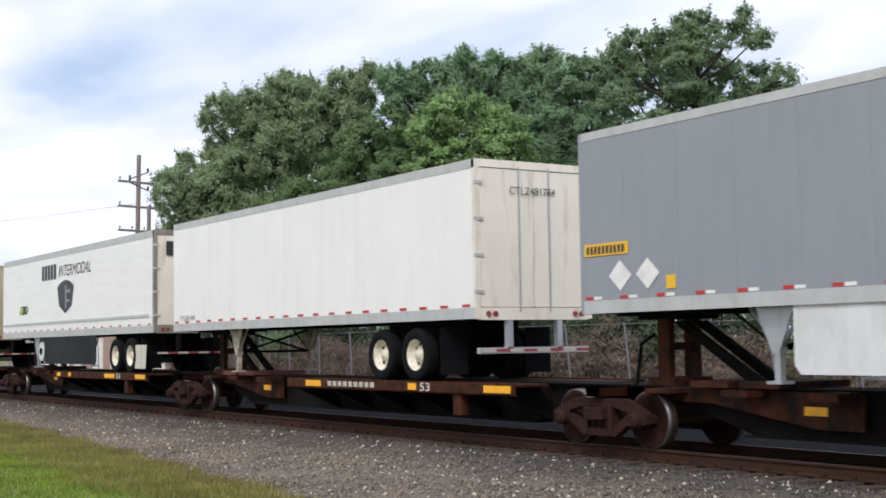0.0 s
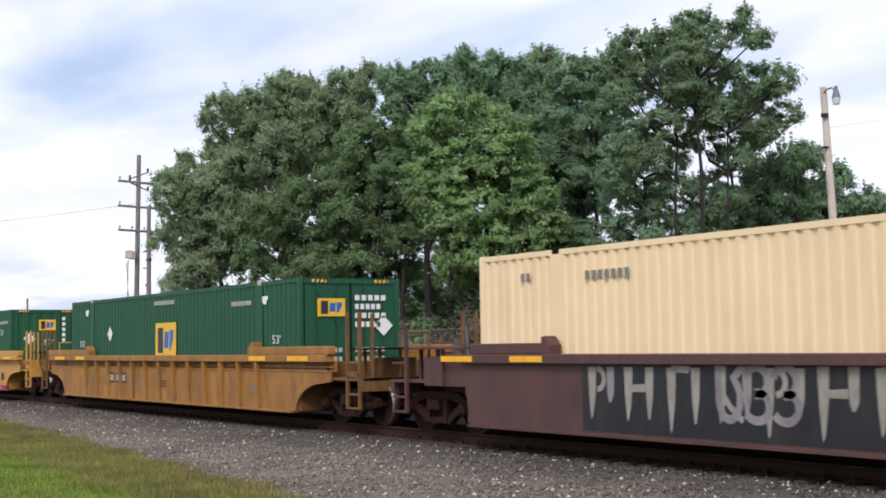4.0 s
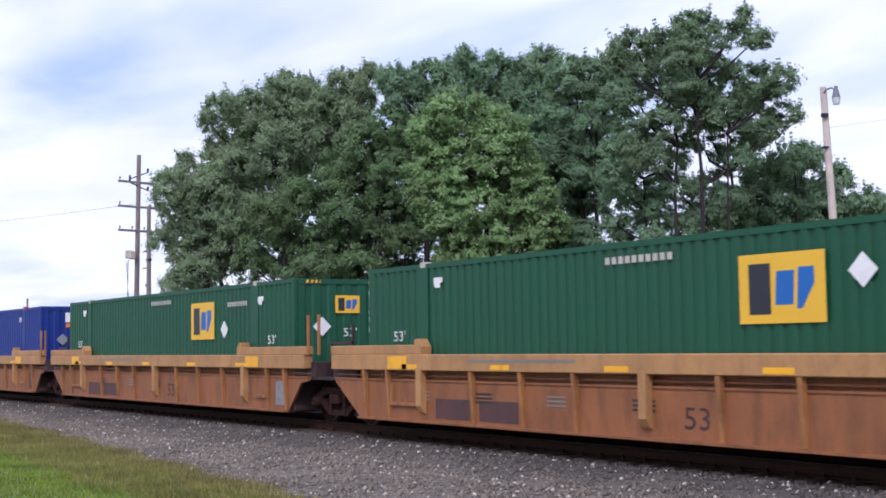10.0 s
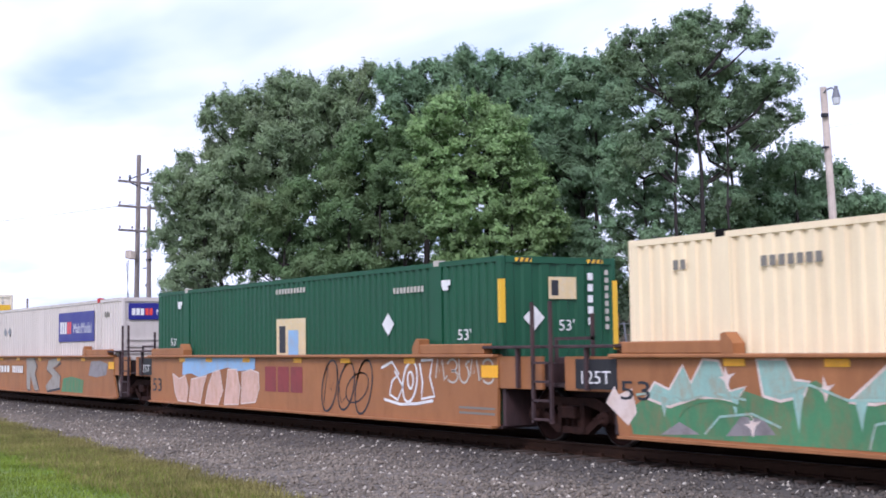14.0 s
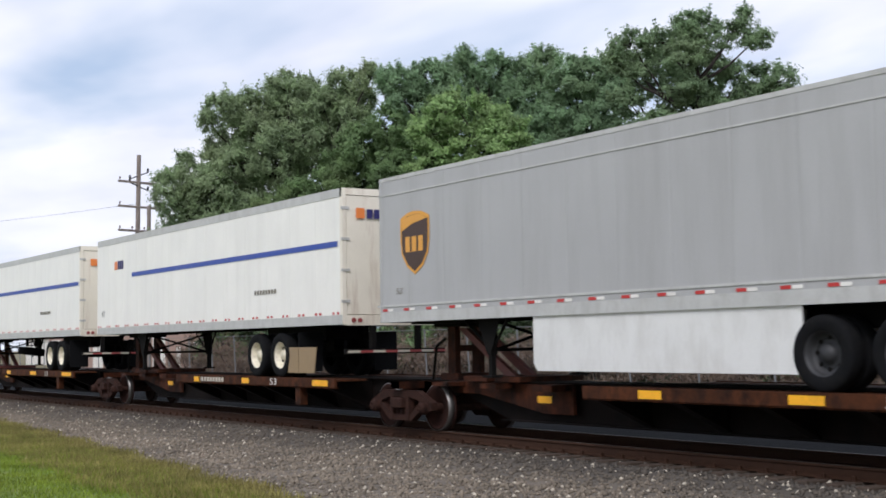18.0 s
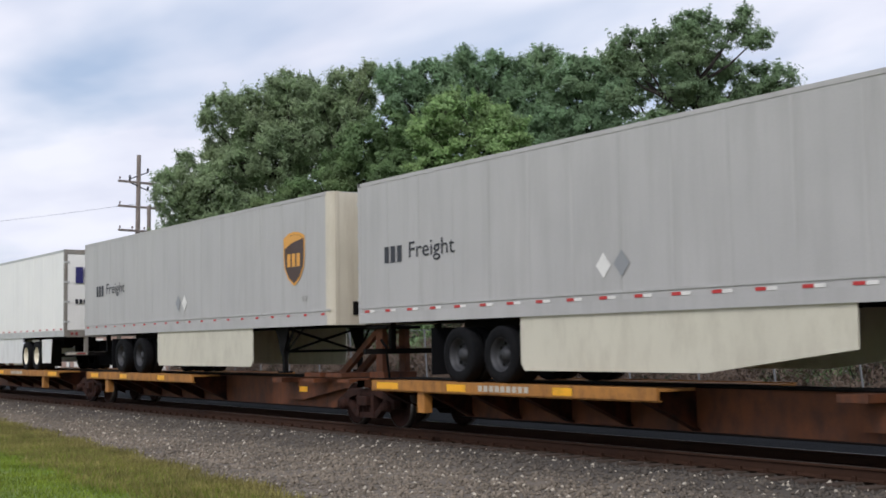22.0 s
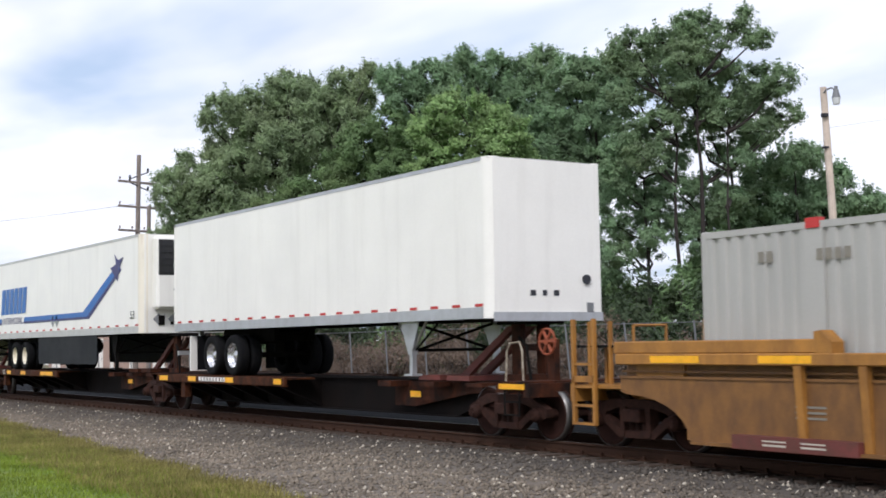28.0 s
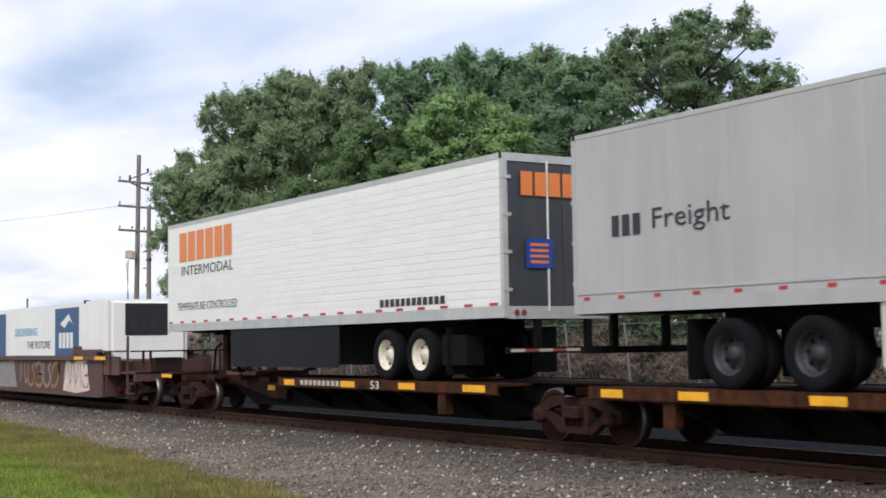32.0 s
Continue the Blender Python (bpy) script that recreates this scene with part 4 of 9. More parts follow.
        decal(root, "lettering", text[2] if len(text) > 2 else "dim_mark", bars(u, u + text[1], 0.815, 0.92, 9, 0.3), f)
    # marks low on the sill near the hitch
    xs = d * (h - 3.9)
    decal(root, "reflector", "mark", [rect(xs - 0.2, xs + 0.2, 0.6, 0.72)], ("s", -0.524 if abs(xs) > h - 4.7 else -0.37))
    return root


# ---- well cars ----
def well_car(a, b, mat, ribs=True, left_end=False, right_end=False, label="", chord_z=(1.30, 1.46), chord_mat=None, end_mat=None, load=None, rib_mat=None, arch=True):
    """A well unit between trucks at a and b; its well hangs between them and the container stands in it."""
    post_top = 2.0 if mat == "ochre_side" or (not arch and not ribs) else 2.32
    c, h = (a + b) / 2, (b - a) / 2
    root = rolling("well_car", label, "rail car", c, 0.0, "well cars of the train")
    el, er = (c - load[0] + 0.14, load[1] - c + 0.14)     # the well's reach from its centre
    ml, e = (er - el) / 2, (er + el) / 2
    rib_mat = rib_mat or mat
    xl, xr = h - (0.12 if left_end else 0.62), h - (0.12 if right_end else 0.62)     # where the sides end
    tail = not arch and not ribs          # smooth cars end in a dark plate
    if tail:
        xl, xr = h - 1.5, h - 1.5
    z0, z1 = chord_z
    chord_mat = chord_mat or mat
    end_mat = end_mat or mat
    for s in (-1, 1):
        o, i = s * 1.47, s * 1.41
        bm = bmesh.new()
        rl, rr = min(1.3, xl - el - 0.1), min(1.3, xr - er - 0.1)
        arc_l = [(-el - rl + rl * math.sin(t * math.pi / 14), 0.86 - 0.62 * (1 - math.cos(t * math.pi / 14))) for t in range(8)]
        arc_r = [(er + rr - rr * math.sin(t * math.pi / 14), 0.86 - 0.62 * (1 - math.cos(t * math.pi / 14))) for t in range(7, -1, -1)]
        if not arch:
            rl, rr = (min(0.7, xl - el - 0.02), min(0.7, xr - er - 0.02)) if tail else (xl - el - 0.06, min(0.55, xr - er - 0.06))
            arc_l, arc_r = [(-el - rl, 0.86), (-el + 0.05, 0.24)], [(er - 0.05, 0.24), (er + rr, 0.86)]
        zt = z0 - 0.19 if ribs else z1 - 0.02
        prism(bm, [(-xl, zt), (-xl, 0.90)] + arc_l + arc_r + [(xr, 0.90), (xr, zt)], min(o, i), max(o, i))
        sp = part("side_plate", bm, mat, root, "steel side of the well")
        if tail:
            for q in (-1, 1):
                a0, a1 = sorted((q * (h - 1.5), q * (h - (0.12 if (left_end if q < 0 else right_end) else 0.3))))
                ep = part("end_plate", soft_box((a0, a1, min(s * 1.38, s * 1.45), max(s * 1.38, s * 1.45), 0.88, 1.42), r=0.01), mat, sp, "worn steel end plate")
                part("deck_edge", soft_box((a0 - 0.35, a1 + 0.1, min(s * 1.2, s * 1.56), max(s * 1.2, s * 1.56), 1.55, 1.6), r=0.008), end_mat, ep)
                part("plate_stiffener", B(((a0 + a1) / 2 - 0.03, (a0 + a1) / 2 + 0.03, min(s * 1.45, s * 1.52), max(s * 1.45, s * 1.52), 0.9, 1.55)), end_mat, ep)
        if ribs:
            part("recessed_band", B((-xl, xr, min(s * 1.30, s * 1.34), max(s * 1.30, s * 1.34), z0 - 0.2, z0)), mat, sp)
            part("slot_bar", B((-xl, xr, min(s * 1.35, s * 1.44), max(s * 1.35, s * 1.44), z0 - 0.115, z0 - 0.085)), mat, sp)
            part("ledge", B((-xl, xr, min(s * 1.31, s * 1.49), max(s * 1.31, s * 1.49), z0 - 0.2, z0 - 0.165)), mat, sp)
        part("bottom_flange", B((ml - e + 0.1, ml + e - 0.1, min(s * 1.30, s * 1.56), max(s * 1.30, s * 1.56), 0.205, 0.245)), mat, sp)
        part("top_chord", soft_box((-xl, xr, min(s * 1.36, s * 1.58), max(s * 1.36, s * 1.58), z0, z1), r=0.015), chord_mat, sp)
        for q in (-1, 1):
            gl, gr = (4.1, 3.85) if arch else (4.0, 4.0)
            cut = -0.3 if tail else 0.05
            x0, x1 = sorted((-xl - cut, -h + gl - 0.1)) if q < 0 else sorted((xr + cut, h - gr + 0.1))
            part("raised_chord", soft_box((x0, x1, min(s * 1.36, s * 1.56), max(s * 1.36, s * 1.56), z1, z1 + 0.18), r=0.015), chord_mat, sp)
            xg = q * (h - (gl if q < 0 else gr))
            bm = bmesh.new()
            gw = 0.55 if arch else 0.45
            prism(bm, [(xg - q * 0.22 * gw, z1), (xg + q * 0.3 * gw, z1), (xg + q * 0.3 * gw, z1 + 0.27), (xg + q * 0.1 * gw, z1 + 0.29), (xg - q * 0.22 * gw, z1 + 0.14)], min(s * 1.34, s * 1.57), max(s * 1.34, s * 1.57))
            part("container_guide", bm, chord_mat, sp)
            decal_y = -1.584
            if s < 0:
                far = left_end if q < 0 else right_end
                pair = [(0.9, 1.9), (3.0, 3.9)] if far else [(2.9, 3.6)]
                for r0, r1 in pair:
                    decal(root, "reflector", "mark", [rect(min(q * (h - r0), q * (h - r1)), max(q * (h - r0), q * (h - r1)), z0 + 0.03, z1 - 0.03)], ("s", decal_y), "yellow reflector strip")
        if ribs:
            for x in [0.13 + 1.03 * k for k in range(-6, 7)] if arch else [-8.0, -7.1, -4.25, -2.8, -1.4, 1.75, 3.2, 4.7, 7.2, 8.1]:
                key = "rib_%s_%d_%.2f" % (rib_mat, s, z0)
                me = shared(key, lambda: prism(bmesh.new(), [(s * 1.47, 0.25), (s * 1.505, 0.25), (s * 1.575, z0), (s * 1.47, z0)], -0.06 if arch else -0.042, 0.06 if arch else 0.042, "x"), rib_mat)
                part("rib", me, rib_mat, sp, loc=(x, 0, 0))
            for x in [] if arch else [-5.9, 0.25, 6.0]:
                key = "post_%s_%d" % (rib_mat, s)
                me = shared(key, lambda: prism(bmesh.new(), [(s * 1.47, 0.36), (s * 1.53, 0.4), (s * 1.6, 0.52), (s * 1.6, z0 + 0.06), (s * 1.47, z0 + 0.06)], -0.085, 0.085, "x"), chord_mat)
                part("rib", me, chord_mat, sp, "stout guide post on the side", (x, 0, 0))
    # floor frames, bulkheads, end decks
    dims = [(ml - e + 0.2 + k * (2 * e - 0.4) / 6 - 0.2, ml - e + 0.2 + k * (2 * e - 0.4) / 6 + 0.2, -1.41, 1.41, 0.205, 0.245) for k in range(7)]
    for dd in dims:
        part("floor_frame", B(dd), end_mat, root)
    for q in (-1, 1):
        eq = el if q < 0 else er
        x0, x1 = sorted((q * (eq + 0.12), q * (eq + 0.02)))
        part("bulkhead", B((x0, x1, -1.40, 1.40, 0.25, 0.95)), end_mat, root)
        end = left_end if q < 0 else right_end
        xo = h + (1.15 if end else 0.02)
        x0, x1 = sorted((q * (eq + 0.05), q * xo))
        part("end_deck", B((x0, x1, -0.55, 0.55, 0.70, 0.93), (x0, x1, -1.38, 1.38, 0.93, 0.985)), end_mat, root, "steel end deck over the truck")
        part("shear_plate", B((min(q * (h - 0.4), q * (h - 1.4)), max(q * (h - 0.4), q * (h - 1.4)), -1.40, 1.40, 0.985, 1.30)), end_mat, root)
        # posts and platform at the end
        px = q * (h - 0.1) if not end else q * (h + 0.55)
        n_posts = (0.0, 0.5) if end and not tail else (0.0,)
        if end:
            for dx in n_posts:
                part("ladder_post", B((px + dx * q - 0.03, px + dx * q + 0.03, -1.45, -1.39, 0.36, post_top)), end_mat, root, "upright steel ladder post")
                part("ladder_post", B((px + dx * q - 0.03, px + dx * q + 0.03, 1.39, 1.45, 0.9, post_top)), end_mat, root)
                if arch:
                    part("grab_post", B((px + dx * q + 0.1, px + dx * q + 0.15, -1.22, -1.17, 0.985, post_top - 0.04)), end_mat, root, "upright grab post")
            if end:
                for z in (0.38, 0.66, 0.95, 1.3):
                    part("ladder_rung", B((min(px, px + q * 0.5), max(px, px + q * 0.5), -1.44, -1.40, z - 0.02, z + 0.02)), end_mat, root)
                if arch:
                    part("ladder_panel", B((min(px, px + q * 0.5), max(px, px + q * 0.5), -1.45, -1.42, 1.02, 1.12)), end_mat, root)
        if not end and q > 0:
            lx = h - 1.05 if arch else px - 0.2
            lm = rib_mat if ribs and not arch else end_mat
            low = 1.46 if ribs and not arch else 0.36
            for z in (0.42, 0.72, 1.02, 1.32, 1.62, 1.92):
                if z > low and (arch or z < 1.5):
                    part("ladder_rung", B((lx - 0.02, lx + 0.5, -1.65, -1.61, z - 0.018, z + 0.018)), lm, root)
            for dx in (0.0, 0.48):
                part("ladder_post", B((lx + dx - 0.025, lx + dx + 0.025, -1.65, -1.6) + (low, 2.3)), lm, root, "upright steel ladder post")
        if not end and q > 0 and not arch:
            part("low_box", soft_box((px - 0.6, px + 0.2, -0.9, -0.3, 0.985, 1.4)), end_mat, root, "low steel equipment box")
            part("cross_rail", B((px - 0.5, px + 0.5, -0.95, -0.9, 1.68, 1.73), (px - 0.5, px - 0.45, -0.95, -0.9, 0.985, 1.68), (px + 0.45, px + 0.5, -0.95, -0.9, 0.985, 2.1)), end_mat, root, "steel crossover rail")
        if not end and q > 0 and arch:
            part("brake_tower", soft_box((px - 0.66, px - 0.2, -0.95, -0.55, 0.985, 1.72), (px - 0.66, px - 0.55, -0.95, -0.55, 1.72, 2.1), (px - 0.31, px - 0.2, -0.95, -0.55, 1.72, 2.1), (px - 0.66, px - 0.2, -0.95, -0.55, 2.1, 2.28)), end_mat, root, "steel brake tower with a slot")
            part("brake_box", soft_box((px - 0.12, px + 0.34, -0.95, -0.45, 1.72, 2.24)), end_mat, root, "steel brake equipment box")
            part("box_bracket", B((px - 0.05, px + 0.1, -0.9, -0.5, 0.985, 1.72)), end_mat, root)
        if end:
            part("end_sill", B((min(q * (xo - 0.14), q * xo), max(q * (xo - 0.14), q * xo), -1.42, 1.42, 0.72, 0.985)), end_mat, root)
            part("crossover_grating", B((min(q * (h + 0.1), q * (xo + 0.1)), max(q * (h + 0.1), q * (xo + 0.1)), -1.2, 1.35, 1.55, 1.59)), "under", root, "dark steel crossover grating")
            part("grating_post", B((q * (h + 0.9) - 0.03, q * (h + 0.9) + 0.03, -0.9, -0.84, 0.985, 1.55)), end_mat, root)
            part("grating_post", B((q * (h + 0.3) - 0.03, q * (h + 0.3) + 0.03, -0.9, -0.84, 0.985, 1.55)), end_mat, root)
            part("brake_box", soft_box((min(q * (h + 0.1), q * (h + 0.6)), max(q * (h + 0.1), q * (h + 0.6)), -0.6, 0.2, 0.985, 1.38)), end_mat, root)
            coupler(root, q * xo, q)
            if not tail:
                bm = bmesh.new()
                for dy in (-0.35, 0.35):
                    rod(bm, (q * (h + 0.85), dy, 0.985), (q * (h + 0.85), dy, 1.9), 0.025, 6)
                rod(bm, (q * (h + 0.85), -0.35, 1.9), (q * (h + 0.85), 0.35, 1.9), 0.025, 6)
                part("hand_rail", bm, end_mat, root)
        if end or q > 0:
            truck(root, q * h)
    return root


# ---- containers ----
def corrugated(u0, u1, v0, v1, outer, depth, period, face):
    """A wall pressed into trapezoid waves; face 'y' runs along x, face 'x' runs along y."""
    n = max(int((u1 - u0) / period), 2)
    p = (u1 - u0) / n
    us, ds = [], []
    for i in range(n):
        for a, d in ((0.0, 0), (0.42, 0), (0.54, 1), (0.88, 1)):
            us.append(u0 + (i + a) * p)
            ds.append(d)
    us.append(u1)
    ds.append(0)
    bm = bmesh.new()
    sgn = 1 if outer > 0 else -1
    lo, hi = [], []
    for u, d in zip(us, ds):
        w = outer - sgn * depth * d
        lo.append(bm.verts.new((u, w, v0) if face == "y" else (w, u, v0)))
        hi.append(bm.verts.new((u, w, v1) if face == "y" else (w, u, v1)))
    for i in range(len(us) - 1):
        bm.faces.new((lo[i], lo[i + 1], hi[i + 1], hi[i]))
    return bm


def container(s0, s1, base, mat, label, right="wall", rust=0.0, height=2.896, ribs=True):
    """A 53-foot box. right: what its end towards +x shows: 'wall', 'slats' or 'doors'."""
    c, h = (s0 + s1) / 2, (s1 - s0) / 2
    root = rolling("container", label, "container", c, base, "containers of the train")
    z0, z1 = base, base + height
    w = 1.295
    for s in (-1, 1):
        if ribs:
            part("side_wall", corrugated(-h + 0.12, h - 0.12, z0 + 0.14, z1 - 0.09, s * (w - 0.006), 0.036, 0.24, "y"), mat, root, "corrugated steel side wall")
        else:
            part("side_wall", B((-h + 0.1, h - 0.1, min(s * w, s * (w - 0.03)), max(s * w, s * (w - 0.03)), z0 + 0.14, z1 - 0.09)), mat, root, "smooth panelled side wall")
        part("bottom_rail", B((-h + 0.1, h - 0.1, min(s * w, s * (w - 0.06)), max(s * w, s * (w - 0.06)), z0 + 0.01, z0 + 0.15)), mat, root)
        part("top_rail", B((-h + 0.1, h - 0.1, min(s * (w + 0.002), s * (w - 0.06)), max(s * (w + 0.002), s * (w - 0.06)), z1 - 0.1, z1 - 0.01)), mat, root)
        for x in (-6.05, 6.05):
            part("lifting_post", B((x - 0.16, x + 0.16, min(s * (w + 0.004), s * (w - 0.05)), max(s * (w + 0.004), s * (w - 0.05)), z0, z1 - 0.01)), mat, root)
            part("lifting_casting", B((x - 0.09, x + 0.09, min(s * (w + 0.008), s * (w - 0.14)), max(s * (w + 0.008), s * (w - 0.14)), z1 - 0.08, z1 + 0.025)), "under" if mat not in ("green",) else "dim_mark", root)
        for q in (-1, 1):
            part("corner_post", soft_box((min(q * h, q * (h - 0.13)), max(q * h, q * (h - 0.13)), min(s * w, s * (w - 0.12)), max(s * w, s * (w - 0.12)), z0, z1), r=0.02), mat, root)
    part("roof", B((-h + 0.1, h - 0.1, -w + 0.04, w - 0.04, z1 - 0.05, z1 - 0.02)), mat, root, "flat steel roof")
    part("floor", B((-h + 0.1, h - 0.1, -w + 0.06, w - 0.06, z0 + 0.03, z0 + 0.12)), "container_floor", root)
    # ends
    part("end_wall", corrugated(-w + 0.12, w - 0.12, z0 + 0.1, z1 - 0.1, -h + 0.02, 0.03, 0.31, "x"), mat, root)
    for q in (-1, 1):
        part("end_header", B((min(q * h, q * (h - 0.1)), max(q * h, q * (h - 0.1)), -w + 0.12, w - 0.12, z1 - 0.12, z1 - 0.005)), mat, root)
        part("end_sill", B((min(q * h, q * (h - 0.1)), max(q * h, q * (h - 0.1)), -w + 0.12, w - 0.12, z0, z0 + 0.14)), mat, root)
    if right == "wall":
        part("end_wall", corrugated(-w + 0.12, w - 0.12, z0 + 0.12, z1 - 0.1, h - 0.015, 0.028, 0.36, "x"), "beige_rust" if rust > 1.0 else "bone_rust" if rust > 0.8 else mat, root, "corrugated end wall")
    elif right == "slats":
        part("end_wall", B((h - 0.07, h - 0.04, -w + 0.12, w - 0.12, z0 + 0.12, z1 - 0.1)), mat, root, "end wall with horizontal ribs")
        for k in range(8):
            z = z0 + 0.3 + k * 0.19
            part("rib", B((h - 0.04, h - 0.005, -w + 0.12, w - 0.12, z, z + 0.07)), mat, root)
    else:
        for y0, y1 in ((-w + 0.12, -0.01), (0.01, w - 0.12)):
            dr = part("door", soft_box((h - 0.07, h - 0.03, y0, y1, z0 + 0.13, z1 - 0.11), r=0.008), mat, root, "container door with lock rods")
            for k in range(2):
                y = y0 + (y1 - y0) * (0.3 + 0.42 * k)
                bm = rod(bmesh.new(), (h - 0.012, y, z0 + 0.1), (h - 0.012, y, z1 - 0.08), 0.018, 8)
                for z in (z0 + 0.3, z0 + 1.0, z0 + 1.9, z1 - 0.35):
                    box(bm, h - 0.03, h + 0.004, y - 0.05, y + 0.05, z, z + 0.05)
                box(bm, h - 0.01, h + 0.01, y - 0.02, y + 0.3, z0 + 1.1, z0 + 1.13)
                part("lock_rod", bm, "rail_grey" if mat != "green" else mat, dr)
            part("door_seal", B((h - 0.031, h - 0.026, y0 - 0.0, y0 + 0.03, z0 + 0.13, z1 - 0.11)), "under", dr)
    if rust:
        rnd = random.Random(int(-c))
        for k in range(9):
            y = -1.15 + 2.0 * rnd.random() ** 1.4
            zt = z1 - 0.15 - rnd.random() * 0.9
            zb = max(zt - 0.4 - rnd.random() * rust, z0 + 0.15)
            w0 = 0.02 + 0.03 * rnd.random()
            decal(root, "rust_streak", "rust_stain" if rust > 1.0 else "rust_wash", [[(y - 0.01, zb), (y + 0.012, zb), (y + w0, zt), (y - w0, zt)]], ("e", h + 0.003), "brown rust run")
    return root, h


# ---- trailers ----
def tyre():
    bm = bmesh.new()
    lathe(bm, [(0.29, -0.11), (0.31, -0.13), (0.42, -0.14), (0.48, -0.125), (0.50, -0.09), (0.50, 0.09), (0.48, 0.125), (0.42, 0.14), (0.31, 0.13), (0.29, 0.11)], 32)
    return bm


def rim_dish():
    """A disc wheel set deep in its rim, with a hub and hand holes."""
    bm = bmesh.new()
    lathe(bm, [(0.315, -0.125), (0.29, -0.115), (0.275, -0.02), (0.25, 0.02), (0.16, 0.035), (0.12, 0.0), (0.11, -0.05), (0.0, -0.06)], 28)
    return bm


def rim_holes():
    bm = bmesh.new()
    lathe(bm, [(0.196, 0.023), (0.2, 0.018), (0.204, 0.023)], 24)
    for i in range(8):
        a = 6.2832 * i / 8
        lathe(bm, [(0.0, -0.004), (0.032, -0.004), (0.032, 0.03)], 8, (0.205 * math.cos(a), 0.024, 0.205 * math.sin(a)))
    return bm


def trailer(s0, s1, d, mat, label, wheels, rim="rim_white", skirt=None, land=None, ribbed=False, seams=True, skirt_mat="skirt_g", top=4.93, rail_mat="rail_grey", tape="red", rear_mat=None, nose_mat=None, reefer=False, top_rail=0.13, skirt_end=0.0, belt=False, leg="under", frame_mat=None, guard="under", corner=None, group="semitrailers of the train"):
    """A 53-foot semitrailer. d: the way its nose points. wheels, skirt, land: places along the train."""
    c, h = (s0 + s1) / 2, (s1 - s0) / 2
    base = 0.95
    root = rolling("semitrailer", label, "trailer", c, base, group)
    w, zb = 1.295, 2.08
    rear_mat, nose_mat = rear_mat or mat, nose_mat or mat
    L, R = -h, h
    for s in (-1, 1):
        ya, yb = sorted((s * w, s * (w - 0.03)))
        bm = B((L + (0.22 if d < 0 else 0.04), R - (0.22 if d > 0 else 0.04), ya, yb, zb + 0.2, top - top_rail))
        side = part("side_wall", bm, mat, root, "ribbed side panel" if ribbed else "smooth side panel")
        if ribbed:
            n = 17
            for k in range(n):
                z = zb + 0.3 + (top - top_rail - zb - 0.4) * k / (n - 1)
                part("side_rib", B((L + (0.24 if d < 0 else 0.06), R - (0.24 if d > 0 else 0.06), min(s * w, s * (w + 0.005)), max(s * w, s * (w + 0.005)), z - 0.09, z + 0.025)), mat, side)
        elif seams:
            n = int((R - L) / 1.24)
            for k in range(1, n + 1):
                x = L + (R - L) * k / (n + 1)
                part("panel_seam", B((x - 0.035, x + 0.035, min(s * w, s * (w + 0.004)), max(s * w, s * (w + 0.004)), zb + 0.21, top - top_rail - 0.01)), mat, side)
        if belt:
            part("belt_rail", B((L + 0.05, R - 0.05, min(s * w, s * (w + 0.014)), max(s * w, s * (w + 0.014)), zb + 0.30, zb + 0.34)), rail_mat, side)
        part("top_rail", B((L + (0.2 if d < 0 else 0.02), R - (0.2 if d > 0 else 0.02), min(s * (w + 0.008), s * (w - 0.06)), max(s * (w + 0.008), s * (w - 0.06)), top - top_rail, top)), rail_mat, root)
        part("bottom_rail", B((L + (0.2 if d < 0 else 0.02), R - (0.2 if d > 0 else 0.02), min(s * (w + 0.01), s * (w - 0.05)), max(s * (w + 0.01), s * (w - 0.05)), zb, zb + 0.2)), rail_mat, root)
        if tape:
            n = 20
            for col, off in (("red", 0.0), ("white_mark", 0.2)):
                polys = []
                for k in range(n):
                    x = L + 0.25 + (R - L - 0.7) * k / (n - 1)
                    polys.append([(x + off, s * (w + 0.0125), zb + 0.212), (x + off + 0.19, s * (w + 0.0125), zb + 0.212), (x + off + 0.19, s * (w + 0.0125), zb + 0.262), (x + off, s * (w + 0.0125), zb + 0.262)])
                if tape in ("red", "pair", "dots"):
                    if col != "red":
                        continue
                    polys = [[(p[0][0] + e, p[0][1], p[0][2]), (p[0][0] + e + (0.1 if tape == "pair" else 0.15 if tape == "dots" else 0.26), p[0][1], p[0][2]), (p[0][0] + e + (0.1 if tape == "pair" else 0.15 if tape == "dots" else 0.26), p[0][1], p[2][2]), (p[0][0] + e, p[0][1], p[2][2])] for p in polys for e in ((0.0, 0.2) if tape == "pair" else (0.0,))]
                bm = bmesh.new()
                for p in polys:
                    bm.faces.new([bm.verts.new(v) for v in p])
                part("reflective_tape", bm, col, root)["kind"] = "stuff"
    bm = bmesh.new()
    prism(bm, [(-w + 0.03, top - 0.03), (w - 0.03, top - 0.03), (w - 0.2, top - 0.004), (0, top + 0.004), (-w + 0.2, top - 0.004)], L + 0.04, R - 0.04, "x")
    part("roof", bm, "rail_grey", root, "pale sheet roof")
    dims = [(L + 0.1, R - 0.1, -w + 0.05, w - 0.05, zb + 0.09, zb + 0.17)]
    for k in range(30):
        x = L + 0.4 + (R - L - 0.8) * k / 29
        dims.append((x - 0.03, x + 0.03, -w + 0.06, w - 0.06, zb + 0.0, zb + 0.09))
    part("floor_frame", B(*dims), "under", root, "dark floor with cross members")
    # nose
    nx = d * h
    part("nose_wall", B((min(nx, nx - d * 0.05), max(nx, nx - d * 0.05), -w + 0.1, w - 0.1, zb, top - 0.02)), nose_mat, root, "flat nose wall")
